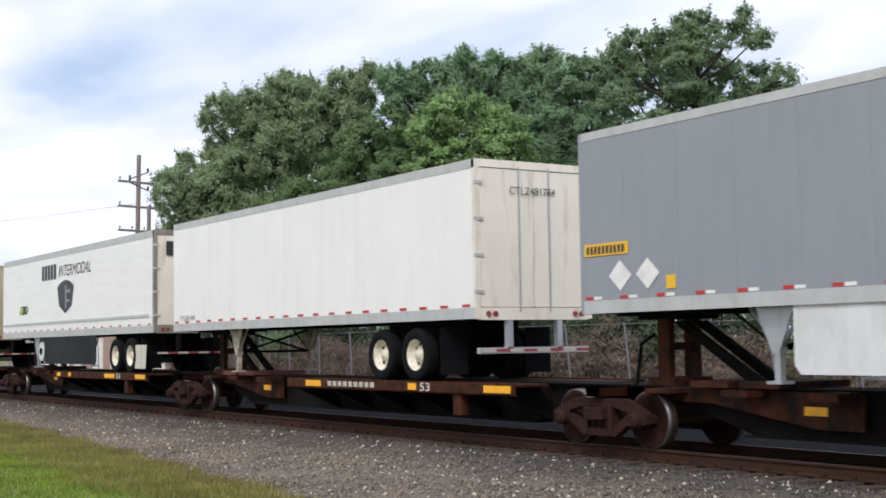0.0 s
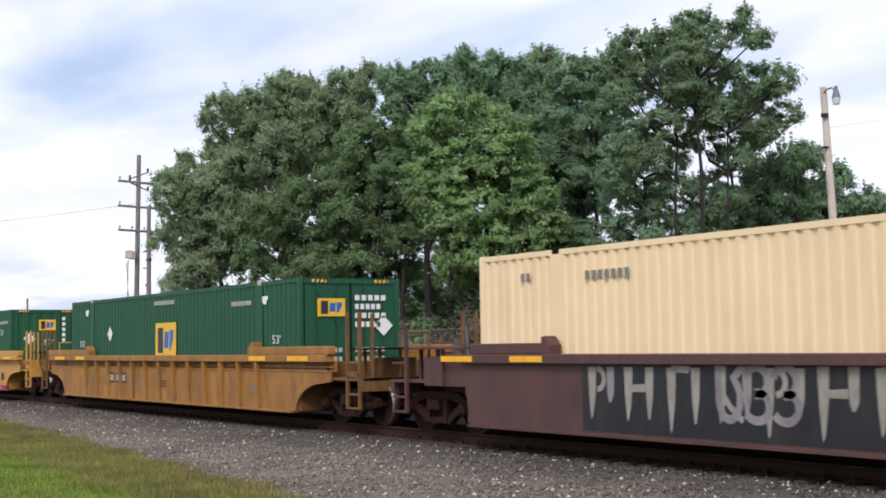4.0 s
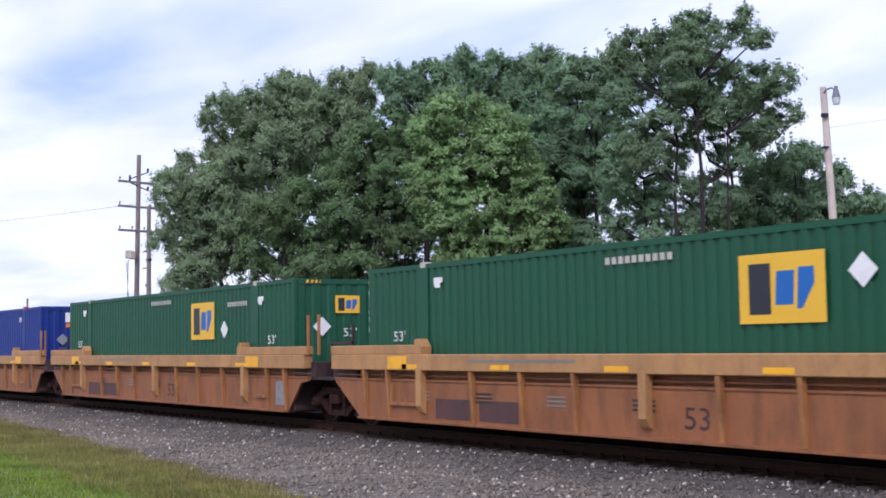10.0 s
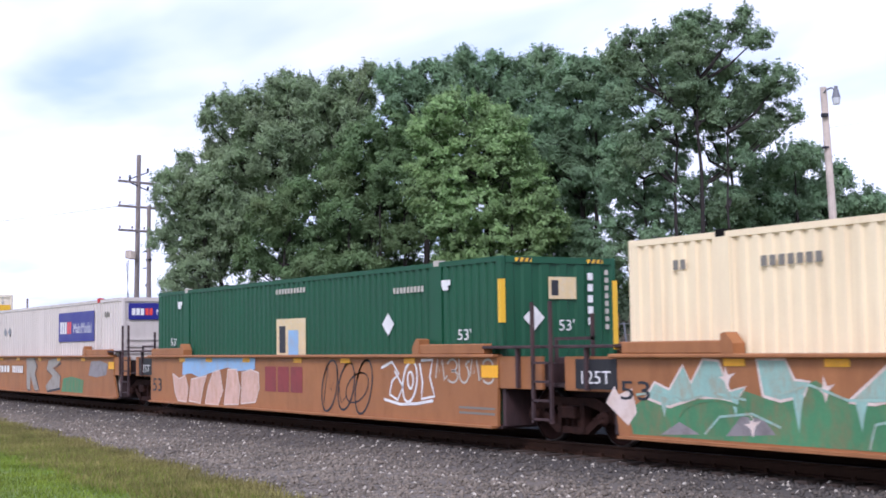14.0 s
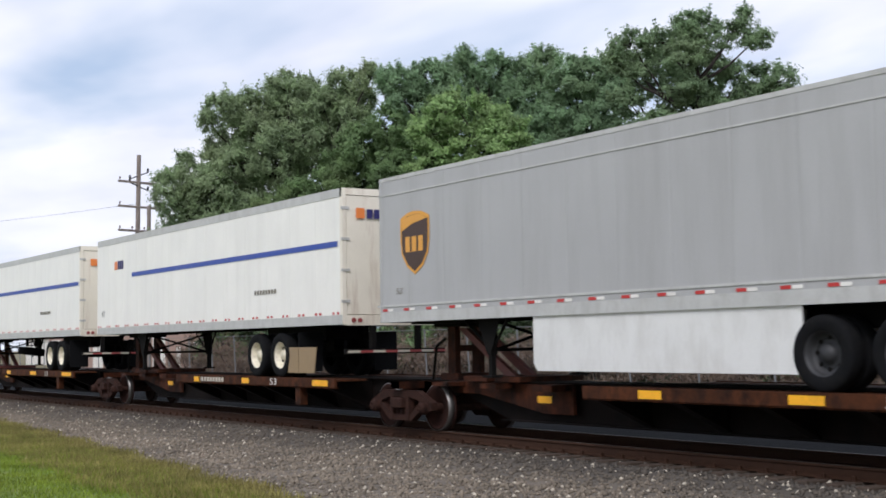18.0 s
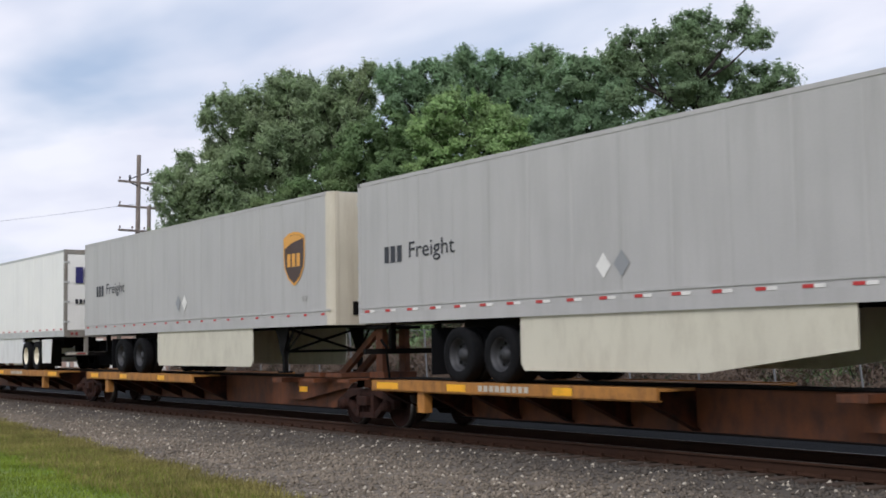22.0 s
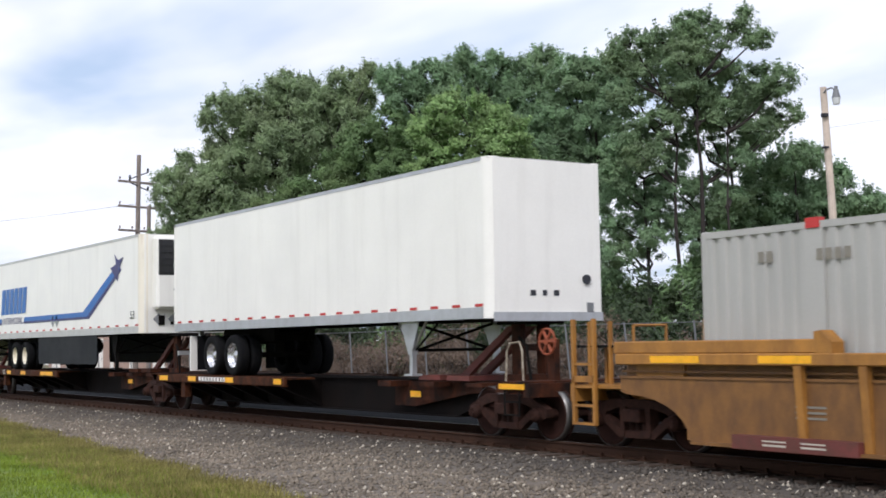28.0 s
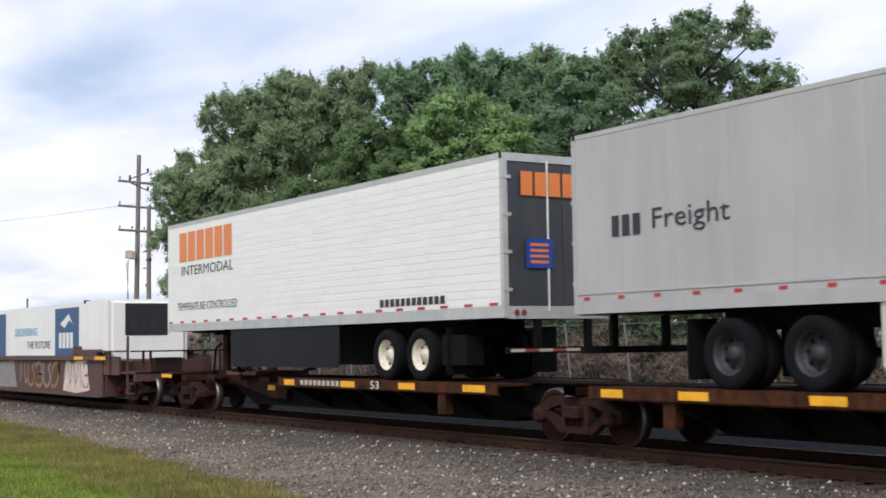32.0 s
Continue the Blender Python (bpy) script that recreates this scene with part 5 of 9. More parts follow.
    for s in (-1, 1):
        bm = bmesh.new()
        pts = [(nx - d * 0.2 + d * 0.205 * math.sin(t * math.pi / 16), s * (w + 0.006 - 0.2 + 0.2 * math.cos(t * math.pi / 16))) for t in range(9)]
        prism(bm, [(nx - d * 0.24, s * (w + 0.006))] + pts + [(nx - d * 0.02, s * (w - 0.26)), (nx - d * 0.24, s * (w - 0.06))], zb, top - 0.0, "z")
        part("nose_corner", bm, corner or nose_mat, root, "rounded corner post")
    if d > 0:
        for y0, y1, z0, z1 in () if rail_mat == "silver" else ((-0.78, -0.6, 0.22, 0.5), (-0.42, -0.34, 0.24, 0.32)):
            part("hose_coupling", B((nx, nx + 0.03, y0, y1, zb + z0, zb + z1)), "under", root)
        part("nose_plate", B((nx, nx + 0.02, 0.86, 1.0, zb + 0.1, zb + 0.28)), "steel", root)
    part("kingpin_plate", B((min(nx - d * 0.15, nx - d * 1.9), max(nx - d * 0.15, nx - d * 1.9), -0.6, 0.6, zb - 0.035, zb)), "under", root)
    if reefer:
        bm = soft_box((min(nx, nx + d * 0.42), max(nx, nx + d * 0.42), -0.98, 0.98, 2.75, 4.82), r=0.07)
        ru = part("cooling_unit", bm, "white", root, "white refrigeration unit on the nose")
        xf = nx + d * 0.424
        part("grille", soft_box((min(xf, xf - d * 0.02), max(xf, xf - d * 0.02), -0.93, 0.05, 3.7, 4.72), r=0.008), "black", ru, "black louvred grille")
        for k in range(5):
            part("louvre", B((min(xf, xf + d * 0.02), max(xf, xf + d * 0.02), -0.9, 0.0, 3.78 + k * 0.19, 3.83 + k * 0.19)), "black", ru)
        part("dark_band", B((min(xf, xf + d * 0.003), max(xf, xf + d * 0.003), 0.05, 0.95, 3.66, 3.76)), "ink", ru)
        part("fuel_tank", rod(bmesh.new(), (nx - d * 6.4, -0.9, 1.75), (nx - d * 5.2, -0.9, 1.75), 0.28, 18), "under", root, "round dark fuel tank")
    # rear
    rx = -d * h
    def along(a, b):
        return min(rx - d * a, rx - d * b) , max(rx - d * a, rx - d * b)
    x0, x1 = along(0.0, -0.10)
    fr = part("rear_frame", B((x0, x1, -w - 0.008, -w + 0.09, zb, top), (x0, x1, w - 0.09, w + 0.008, zb, top), (x0, x1, -w + 0.09, w - 0.09, top - 0.14, top), (x0, x1, -w + 0.09, w - 0.09, zb - 0.02, zb + 0.2)), frame_mat or rear_mat, root, "rear door frame")
    for y0, y1 in ((-w + 0.1, -0.008), (0.008, w - 0.1)):
        x0, x1 = along(-0.06, -0.015)
        dr = part("rear_door", soft_box((x0, x1, y0, y1, zb + 0.21, top - 0.15), r=0.006), rear_mat, root, "swing door with lock rod")
        ym = y0 + (y1 - y0) * (0.72 if y0 < 0 else 0.28)
        part("lock_rod", rod(bmesh.new(), (rx + d * 0.0, ym, zb + 0.12), (rx, ym, top - 0.1), 0.017, 8), "silver" if rear_mat != "slate_door" else "white", dr)
        yh = -w + 0.04 if y0 < 0 else w - 0.04
        for k in range(4):
            z = zb + 0.45 + k * (top - zb - 0.9) / 3
            part("hinge", B((min(rx - d * 0.012, rx + d * 0.03), max(rx - d * 0.012, rx + d * 0.03), yh - 0.06, yh + 0.12 if y0 < 0 else yh + 0.06, z, z + 0.06)), "rail_grey", dr)
    for y in (-1.05, -0.9, 0.9, 1.05):
        part("tail_lamp", rod(bmesh.new(), (rx, y, zb + 0.09), (rx - d * 0.025, y, zb + 0.09), 0.05, 12), "dullred", fr)
    x0, x1 = along(-0.12, -0.02)
    bp = part("rear_guard", B((x0, x1, -0.62, -0.5, 1.5, zb), (x0, x1, 0.5, 0.62, 1.5, zb), (x0, x1, -1.22, 1.22, 1.46, 1.57)), guard, root, "rear under-ride guard")
    if d < 0:
        for k in range(8):
            y = -1.2 + 2.4 * k / 8
            decal(bp, "guard_tape", "dullred" if k % 2 else "dim_mark", [rect(y, y + 0.3, 1.49, 1.54)], ("e", rx + 0.023))
    # bogie
    wl = [x - c for x in wheels]
    xm = sum(wl) / len(wl)
    part("slider_frame", B((xm - 1.5, xm + 1.5, -0.55, -0.42, 1.78, zb), (xm - 1.5, xm + 1.5, 0.42, 0.55, 1.78, zb), (xm - 1.3, xm - 1.1, -0.42, 0.42, 1.8, 2.0), (xm + 1.1, xm + 1.3, -0.42, 0.42, 1.8, 2.0), (xm - 0.2, xm + 0.2, -0.62, -0.35, 1.5, 1.8), (xm - 0.2, xm + 0.2, 0.35, 0.62, 1.5, 1.8)), "under", root, "sliding bogie frame")
    for x in wl:
        part("axle", rod(bmesh.new(), (x, -0.95, 1.45), (x, 0.95, 1.45), 0.07, 10), "under", root)
        for s in (-1, 1):
            for y, is_out in ((1.14, True), (0.82, False)):
                t = part("tyre", shared("tyre", tyre, "rubber", True), "rubber", root, "worn black tyre", (x, s * y, 1.45))
                t.rotation_euler = (0, random.random() * 6, 0 if s < 0 else math.pi)
                if is_out:
                    part("wheel_rim", shared("rim_" + rim, rim_dish, rim, True), rim, t)
                    part("hand_hole_ring", shared("rim_holes", rim_holes, "under"), "under", t)
    xr = xm - d * 1.55
    for s in (-1, 1):
        part("mud_flap", B((xr - 0.01, xr + 0.01, min(s * 0.66, s * 1.26), max(s * 0.66, s * 1.26), 1.08, 1.95)), "flap", root)
    part("air_tank", rod(bmesh.new(), (xm - 0.45, 0.0, 1.85), (xm + 0.45, 0.0, 1.85), 0.14, 12), "under", root)
    # landing gear
    lx = (land - c) if land is not None else nx - d * 3.0
    for s in (-1, 1):
        bm = B((lx - 0.07, lx + 0.07, s * 0.98 - 0.07, s * 0.98 + 0.07, 1.45, zb), (lx - 0.05, lx + 0.05, s * 0.98 - 0.05, s * 0.98 + 0.05, 1.08, 1.45), (lx - 0.14, lx + 0.14, s * 0.98 - 0.12, s * 0.98 + 0.12, 1.04, 1.08))
        lg = part("landing_leg", bm, leg, root, "landing gear leg")
        bm = bmesh.new()
        rod(bm, (lx, s * 0.98, 1.5), (lx - 0.5, s * 0.98, zb), 0.03, 6)
        rod(bm, (lx, s * 0.98, 1.5), (lx + 0.5, s * 0.98, zb), 0.03, 6)
        prism(bm, [(lx - 0.08, 1.5), (lx + 0.08, 1.5), (lx + 0.34, zb), (lx - 0.34, zb)], s * 0.98 - 0.075, s * 0.98 - 0.06)
        part("leg_brace", bm, leg, lg)
    part("leg_tie", B((lx - 0.03, lx + 0.03, -0.95, 0.95, 1.5, 1.56)), "under", root)
    for s in (-1, 1):
        part("leg_diagonal", rod(bmesh.new(), (lx, -s * 0.92, 2.05), (lx, s * 0.92, 1.52), 0.03, 6), "under", root)
        part("leg_diagonal", rod(bmesh.new(), (lx, s * 0.95, 1.5), (lx + d * 0.9, s * 0.95, 2.06), 0.022, 6), "under", root)
    if skirt:
        a, b = skirt[0] - c, skirt[1] - c
        for s in (-1, 1):
            bm = bmesh.new()
            k = skirt_end
            prism(bm, [(a + (0.1 if k >= 0 else 0), 1.18 + (0.0 if k >= 0 else 0.0)), (b - 0.1 - max(k, 0), 1.18), (b, 1.5 if k > 0 else 1.3), (b, zb), (a, zb), (a, 1.3)], min(s * 1.24, s * 1.265), max(s * 1.24, s * 1.265))
            part("side_skirt", bm, skirt_mat, root, "long aerodynamic side skirt")
    return root, c, h


# ---- the train, from its head to its tail ----
SIDE = ("s", -1.308)


def shield_mark(root, u0, u1, v0, v1, face):
    """A brown shield with a golden rim and band."""
    def outline(k):
        um, w, hgt = (u0 + u1) / 2, (u1 - u0) / 2 * k, (v1 - v0)
        b, t = v0 + hgt * (1 - k) * 0.5, v1 - hgt * (1 - k) * 0.5
        hh = t - b
        return [(um, b), (um + w * 0.55, b + hh * 0.13), (um + w * 0.92, b + hh * 0.33), (um + w, b + hh * 0.55), (um + w, b + hh * 0.9), (um + w * 0.5, t - hh * 0.02), (um, t), (um - w * 0.5, t - hh * 0.02), (um - w, b + hh * 0.9), (um - w, b + hh * 0.55), (um - w * 0.92, b + hh * 0.33), (um - w * 0.55, b + hh * 0.13)]
    decal(root, "shield_rim", "gold", [outline(1.0)], face)
    f2 = (face[0], face[1] - 0.003)
    decal(root, "shield", "shield", [outline(0.9)], f2, "brown shield with gold rim")
    f3 = (face[0], face[1] - 0.006)
    um, w, hgt = (u0 + u1) / 2, (u1 - u0) / 2 * 0.88, v1 - v0
    arc = [(um - w, v0 + hgt * 0.70), (um - w * 0.2, v0 + hgt * 0.80), (um + w, v0 + hgt * 0.86), (um + w * 0.5, v1 - hgt * 0.07), (um, v1 - hgt * 0.055), (um - w * 0.5, v1 - hgt * 0.075), (um - w, v0 + hgt * 0.87)]
    decal(root, "shield_band", "gold", [arc] + bars(um - w * 0.72, um + w * 0.8, v0 + hgt * 0.36, v0 + hgt * 0.60, 3, 0.3), f3)


def fleet_grey(s0, s1, d, wheels, skirt, land, mat="warmgrey", text=None, shield=None, dia=None, skirt_end=0.0, lines=True, label="grey parcel semitrailer with a brown shield"):
    """A grey parcel-carrier trailer."""
    root, c, h = trailer(s0, s1, d, mat, label, wheels, "rim_dark", skirt, land, skirt_mat="skirt_g" if mat == "warmgrey" else "skirt_w", belt=lines, top=4.92, top_rail=0.07, skirt_end=skirt_end, rail_mat="rail_grey" if mat == "grey" else "warmgrey", rear_mat="rear_beige" if d < 0 and mat == "warmgrey" else mat, nose_mat="nose_beige" if mat == "warmgrey" else mat, tape="redwhite" if d < 0 or s0 > -415 else "dots")
    if mat == "grey":
        part("upper_rail", B((-h + 0.1, h - 0.1, -1.308, -1.294, 4.56, 4.585)), "rail_grey", root, "thin seam rail under the roof")
    if shield:
        shield_mark(root, shield[0], shield[0] + 1.04, 2.97, 4.18, SIDE)
        words(root, "53'", "faint_ink", shield[0] + 0.9 * (1 if d > 0 else -0.2), shield[0] + 0.9 * (1 if d > 0 else -0.2) + 0.28, 2.62, 2.74, SIDE)
    if text:
        decal(root, "name_mark", "ink", bars(text, text + 0.72, 3.24, 3.56, 3, 0.3), SIDE)
        words(root, "Freight", "ink", text + 0.92, text + 2.5, 3.2, 3.6, SIDE)
    if d > 0 and mat == "warmgrey":
        f = ("e", h + 0.006)
        decal(root, "lettering", "faint_ink", bars(-0.15, 0.75, 4.5, 4.6, 9, 0.3), f)
        decal(root, "nose_placard", "white_mark", [diamond(-0.12, 0.12, 3.08, 3.32), diamond(0.14, 0.38, 3.08, 3.32), diamond(0.01, 0.25, 3.22, 3.46), diamond(0.01, 0.25, 2.94, 3.18)], f)
    if dia is not None:
        decal(root, "placard", "dia_grey", [diamond(*((dia, dia + 0.38) if d < 0 or s0 > -415 else (dia - 0.42, dia - 0.04)), 2.62, 3.04)], SIDE)
        decal(root, "placard", "white_mark", [diamond(*((dia - 0.42, dia - 0.06) if d < 0 or s0 > -415 else (dia + 0.02, dia + 0.38)), 2.62, 3.02)], SIDE)
    return root, c, h


def yellow_sign(root, u0, u1, v0, v1, face):
    """The yellow square with dark and blue blocks on the green boxes."""
    decal(root, "yellow_sign", "label_yellow", [rect(u0, u1, v0, v1)], face, "yellow square sign with dark and blue blocks")
    w, h = u1 - u0, v1 - v0
    f2 = (face[0], face[1] + (-0.003 if face[0] == "s" else 0.003))
    decal(root, "sign_block", "ink", [rect(u0 + 0.12 * w, u0 + 0.38 * w, v0 + 0.13 * h, v0 + 0.86 * h)], f2)
    decal(root, "sign_block", "mid_blue", [[(u0 + 0.43 * w, v0 + 0.26 * h), (u0 + 0.64 * w, v0 + 0.26 * h), (u0 + 0.66 * w, v0 + 0.74 * h), (u0 + 0.45 * w, v0 + 0.74 * h)], [(u0 + 0.68 * w, v0 + 0.2 * h), (u0 + 0.74 * w, v0 + 0.2 * h), (u0 + 0.88 * w, v0 + 0.55 * h), (u0 + 0.88 * w, v0 + 0.78 * h), (u0 + 0.7 * w, v0 + 0.78 * h)]], f2)


def green_box(s0, s1, right, sign, dia, rust=0.0, pale=False, sign_end=True, label="green corrugated container with a yellow square sign", five=1.71, marks=((4.5, 2.63, 9, 1.15), (-0.7, 2.82, 10, 1.5)), blocks=((-6.62, 2.67), (6.23, 2.62))):
    root, h = container(s0, s1, 0.26, "green", label, right)
    if sign is not None:
        if pale:
            decal(root, "pale_sign", "sign_tan", [rect(sign, sign + 1.45, 1.35, 2.26)], SIDE, "half-stripped pale square sign")
            decal(root, "sign_block", "ink", [rect(sign + 0.15, sign + 0.46, 1.5, 2.1)], ("s", -1.311))
            decal(root, "sign_block", "g_blue", [rect(sign + 0.6, sign + 1.1, 1.45, 2.0)], ("s", -1.311))
        else:
            yellow_sign(root, sign[0], sign[0] + 1.5, sign[1], sign[1] + 0.93, SIDE)
    if dia:
        decal(root, "placard", "white_mark", [diamond(dia[0], dia[0] + 0.46, dia[1], dia[1] + 0.45)], SIDE, "white diamond placard")
    for u, v, n, wd in marks:
        decal(root, "lettering", "dim_mark", bars(u, u + wd, v, v + 0.11, n, 0.3), SIDE)
    for u, v in blocks:
        decal(root, "small_label", "white_mark", [[(u, v + 0.09), (u + 0.05, v), (u + 0.22, v), (u + 0.22, v + 0.09), (u + 0.3, v + 0.09), (u + 0.3, v + 0.19), (u, v + 0.19)]], SIDE)
    words(root, "53'", "white_mark", 6.75, 7.18, five, five + 0.2, SIDE)
    words(root, "53'", "white_mark", -7.12, -6.7, five, five + 0.2, SIDE)
    f = ("e", h + 0.006)
    for u0 in (-0.98, 0.62):
        decal(root, "hazard_tape", "label_yellow", [rect(u0, u0 + 0.36, 3.055, 3.125)], f, "yellow and black striped tape")
        for k in range(3):
            u = u0 + 0.05 + 0.11 * k
            decal(root, "black_slash", "ink", [[(u, 3.056), (u + 0.05, 3.056), (u + 0.08, 3.124), (u + 0.03, 3.124)]], ("e", h + 0.009))
    if right == "doors":
        f = ("e", h + 0.014)
        yellow_sign(root, -0.85, -0.15, 2.3, 2.7, f)
        decal(root, "placard", "white_mark", [diamond(0.6, 1.08, 1.85, 2.33)], f)
        for k in range(4):
            decal(root, "lettering", "white_mark", bars(0.1, 0.95 - 0.15 * (k % 2), 2.66 - 0.2 * k, 2.78 - 0.2 * k, 5, 0.3), f)
        for v in (1.5, 1.3):
            decal(root, "lettering", "dim_mark", bars(-0.95, -0.2, v, v + 0.1, 6, 0.3), f)
            decal(root, "lettering", "dim_mark", bars(0.1, 0.9, v, v + 0.1, 6, 0.3), f)
    elif sign_end:
        if pale:
            decal(root, "pale_sign", "sign_tan", [rect(-0.26, 0.36, 2.41, 2.8)], f)
            decal(root, "sign_block", "ink", [rect(-0.2, -0.04, 2.47, 2.74)], ("e", h + 0.009))
        else:
            yellow_sign(root, -0.25, 0.38, 2.38, 2.78, f)
        decal(root, "placard", "white_mark", [diamond(-0.82, -0.36, 1.86, 2.3)], f)
        words(root, "53'", "white_mark", -0.04, 0.3, 1.85, 2.05, f)
        decal(root, "lettering", "white_mark", [rect(0.62, 0.74, 2.75 - k * 0.2, 2.88 - k * 0.2) for k in range(5)], f)
        decal(root, "lettering", "dim_mark", [rect(1.02, 1.1, 2.85 - k * 0.14, 2.94 - k * 0.14) for k in range(8)], f)
    return root, h


def cream_box(s0, s1, right="wall", mat="cream", rust=0.0, label="cream corrugated container with rust runs"):
    root, h = container(s0, s1, 0.26, mat, label, right, rust)
    for u, v, n, wd in ((-7.0, 2.66, 2, 0.3), (-5.3, 2.62, 7, 1.1), (6.7, 2.66, 2, 0.3)):
        decal(root, "lettering", "faint_ink", bars(u, u + wd, v, v + 0.14, n, 0.32), SIDE)
    f = ("e", h + 0.005)
    if right == "wall":
        decal(root, "name_mark", "faint_ink", [[(-0.25, 2.82), (0.3, 2.82), (0.22, 2.98), (-0.2, 2.98)]], f)
        decal(root, "lettering", "faint_ink", bars(-0.55, 0.55, 2.6, 2.74, 9, 0.3), f)
    else:
        decal(root, "lettering", "ink", bars(-1.05, -0.62, 2.52, 2.64, 4, 0.3), ("e", h + 0.012))
        decal(root, "lettering", "ink", bars(-1.05, -0.45, 2.32, 2.44, 6, 0.3), ("e", h + 0.012))
    return root, h


def purple_sign(root, u0, u1, v0, v1, face):
    decal(root, "purple_sign", "purple", [rect(u0, u1, v0, v1)], face, "purple sign with white and orange blocks")
    w, h = u1 - u0, v1 - v0
    f2 = (face[0], face[1] + (-0.003 if face[0] == "s" else 0.003))
    decal(root, "sign_block", "white_mark", bars(u0 + 0.05 * w, u0 + 0.25 * w, v0 + 0.27 * h, v0 + 0.68 * h, 3, 0.2), f2)
    decal(root, "sign_block", "redorange", bars(u0 + 0.255 * w, u0 + 0.38 * w, v0 + 0.27 * h, v0 + 0.68 * h, 2, 0.2), f2)
    words(root, "MultiModal", "white_mark", u0 + 0.43 * w, u0 + 0.92 * w, v0 + 0.28 * h, v0 + 0.62 * h, f2)


def grey_box(s0, s1, mat="greybox", label="light grey corrugated container with purple sign"):
    root, h = container(s0, s1, 0.26, mat, label, "slats")
    for x in (-6.05, 6.05):
        part("red_fitting", B((x - 0.11, x + 0.11, -1.318, -1.2, 3.06, 3.195)), "red", root, "red corner fitting")
    purple_sign(root, 2.0, 5.65, 1.9, 2.84, SIDE)
    purple_sign(root, -1.1, 0.9, 2.5, 2.98, ("e", h + 0.006))
    for u, v, n, wd in ((-7.0, 2.66, 2, 0.3), (-6.0, 2.64, 4, 0.6), (6.6, 2.62, 2, 0.4)):
        decal(root, "lettering", "faint_ink", bars(u, u + wd, v, v + 0.15, n, 0.32), SIDE)
    decal(root, "placard", "dia_grey", [diamond(-4.8, -4.4, 2.15, 2.5), diamond(-4.2, -3.8, 2.15, 2.5)], SIDE)
    return root, h


def joint_panel(root, h, q, number=""):
    """Black panels with white lettering where two units meet."""
    f = ("s", -1.589)
    x = q * (h - 1.78) if q > 0 else -(h - 2.45)
    decal(root, "chord_band", "black", [rect(x - 0.55, x + 0.55, 1.3, 1.46)], ("s", -1.5825), "black painted band on the chord")
    decal(root, "reflector", "mark", [rect(x - 0.24, x + 0.24, 1.325, 1.435)], ("s", -1.585))
    for e in (-0.36, 0.36):
        decal(root, "white_tick", "white_mark", [rect(x + e - 0.05, x + e + 0.05, 1.3, 1.46)], ("s", -1.585))
    decal(root, "round_mark", "dim_mark", [[(x + 0.1 * math.cos(t * 0.6283), 1.02 + 0.1 * math.sin(t * 0.6283)) for t in range(10)]], ("s", -1.5845))
    decal(root, "black_panel", "black", [rect(x - 0.5, x + 0.5, 0.27, 1.24)], ("s", -1.58), "black stencil panel")
    for e in (-0.33, 0.22):
        decal(root, "lettering", "dim_mark", bars(x + e, x + e + 0.13, 0.98, 1.07, 2, 0.3), ("s", -1.584))
    decal(root, "lettering", "dim_mark", bars(x - 0.28, x + 0.3, 0.84, 0.875, 7, 0.3), ("s", -1.584))
    if number:
        words(root, number, "white_mark", x - 0.4, x + 0.4, 0.46, 0.74, ("s", -1.584))
    else:
        for k in range(4):
            decal(root, "lettering", "dim_mark", bars(x - 0.3 + 0.05 * (k % 2), x + 0.3 - 0.08 * (k % 3), 0.74 - k * 0.085, 0.775 - k * 0.085, 7, 0.3), ("s", -1.584))
    decal(root, "black_band", "black", [rect(x - 0.55, x + 0.55, 1.465, 1.655)], ("s", -1.563))


def red_shoe(root, h, q, mat="dullred"):
    x = h - 2.55 if q > 0 else -(h - 3.55)
    part("red_jacking_pad", B((x - 1.05, x + 1.05, -1.6, -1.47, 0.2, 0.385)), mat, root, "dull red jacking pad")
    for k in (-0.3, 0.35):
        decal(root, "lettering", "dim_mark", [rect(x + k - 0.2, x + k + 0.2, 0.26, 0.285), rect(x + k - 0.2, x + k + 0.2, 0.315, 0.335)], ("s", -1.603))


def car_marks(root, h, num=None, five=None, logo=None, text="", plate_mat="black"):
    f = ("s", -1.478)
    if num is not None:
        decal(root, "number_panel", plate_mat, [rect(num, num + 0.8, 0.68, 0.96), rect(num + 0.95, num + 1.75, 0.68, 0.96)], f)
        decal(root, "lettering", "dim_mark", bars(num + 0.06, num + 0.76, 0.73, 0.91, 4, 0.3) + bars(num + 1.0, num + 1.72, 0.73, 0.91, 6, 0.3), ("s", -1.481))
    if five is not None:
        words(root, "53", "ink", five, five + 0.58, 0.56, 0.92, f)
    if logo is not None:
        u = logo
        decal(root, "logo_mark", "dullred", bars(u, u + 1.95, 0.55, 1.12, 3, 0.12), f)
    rnd = random.Random(int(h * 1000) + int((num or 0) * 77))
    for k, u in enumerate((-6.4, -4.4, -2.2, -0.3, 5.5)):
        u += 0.4 * rnd.random()
        decal(root, "lettering", "ink" if k % 2 else "faint_ink", [rect(u, u + 0.5, 0.62 + j * 0.07, 0.65 + j * 0.07) for j in range(3)], f)


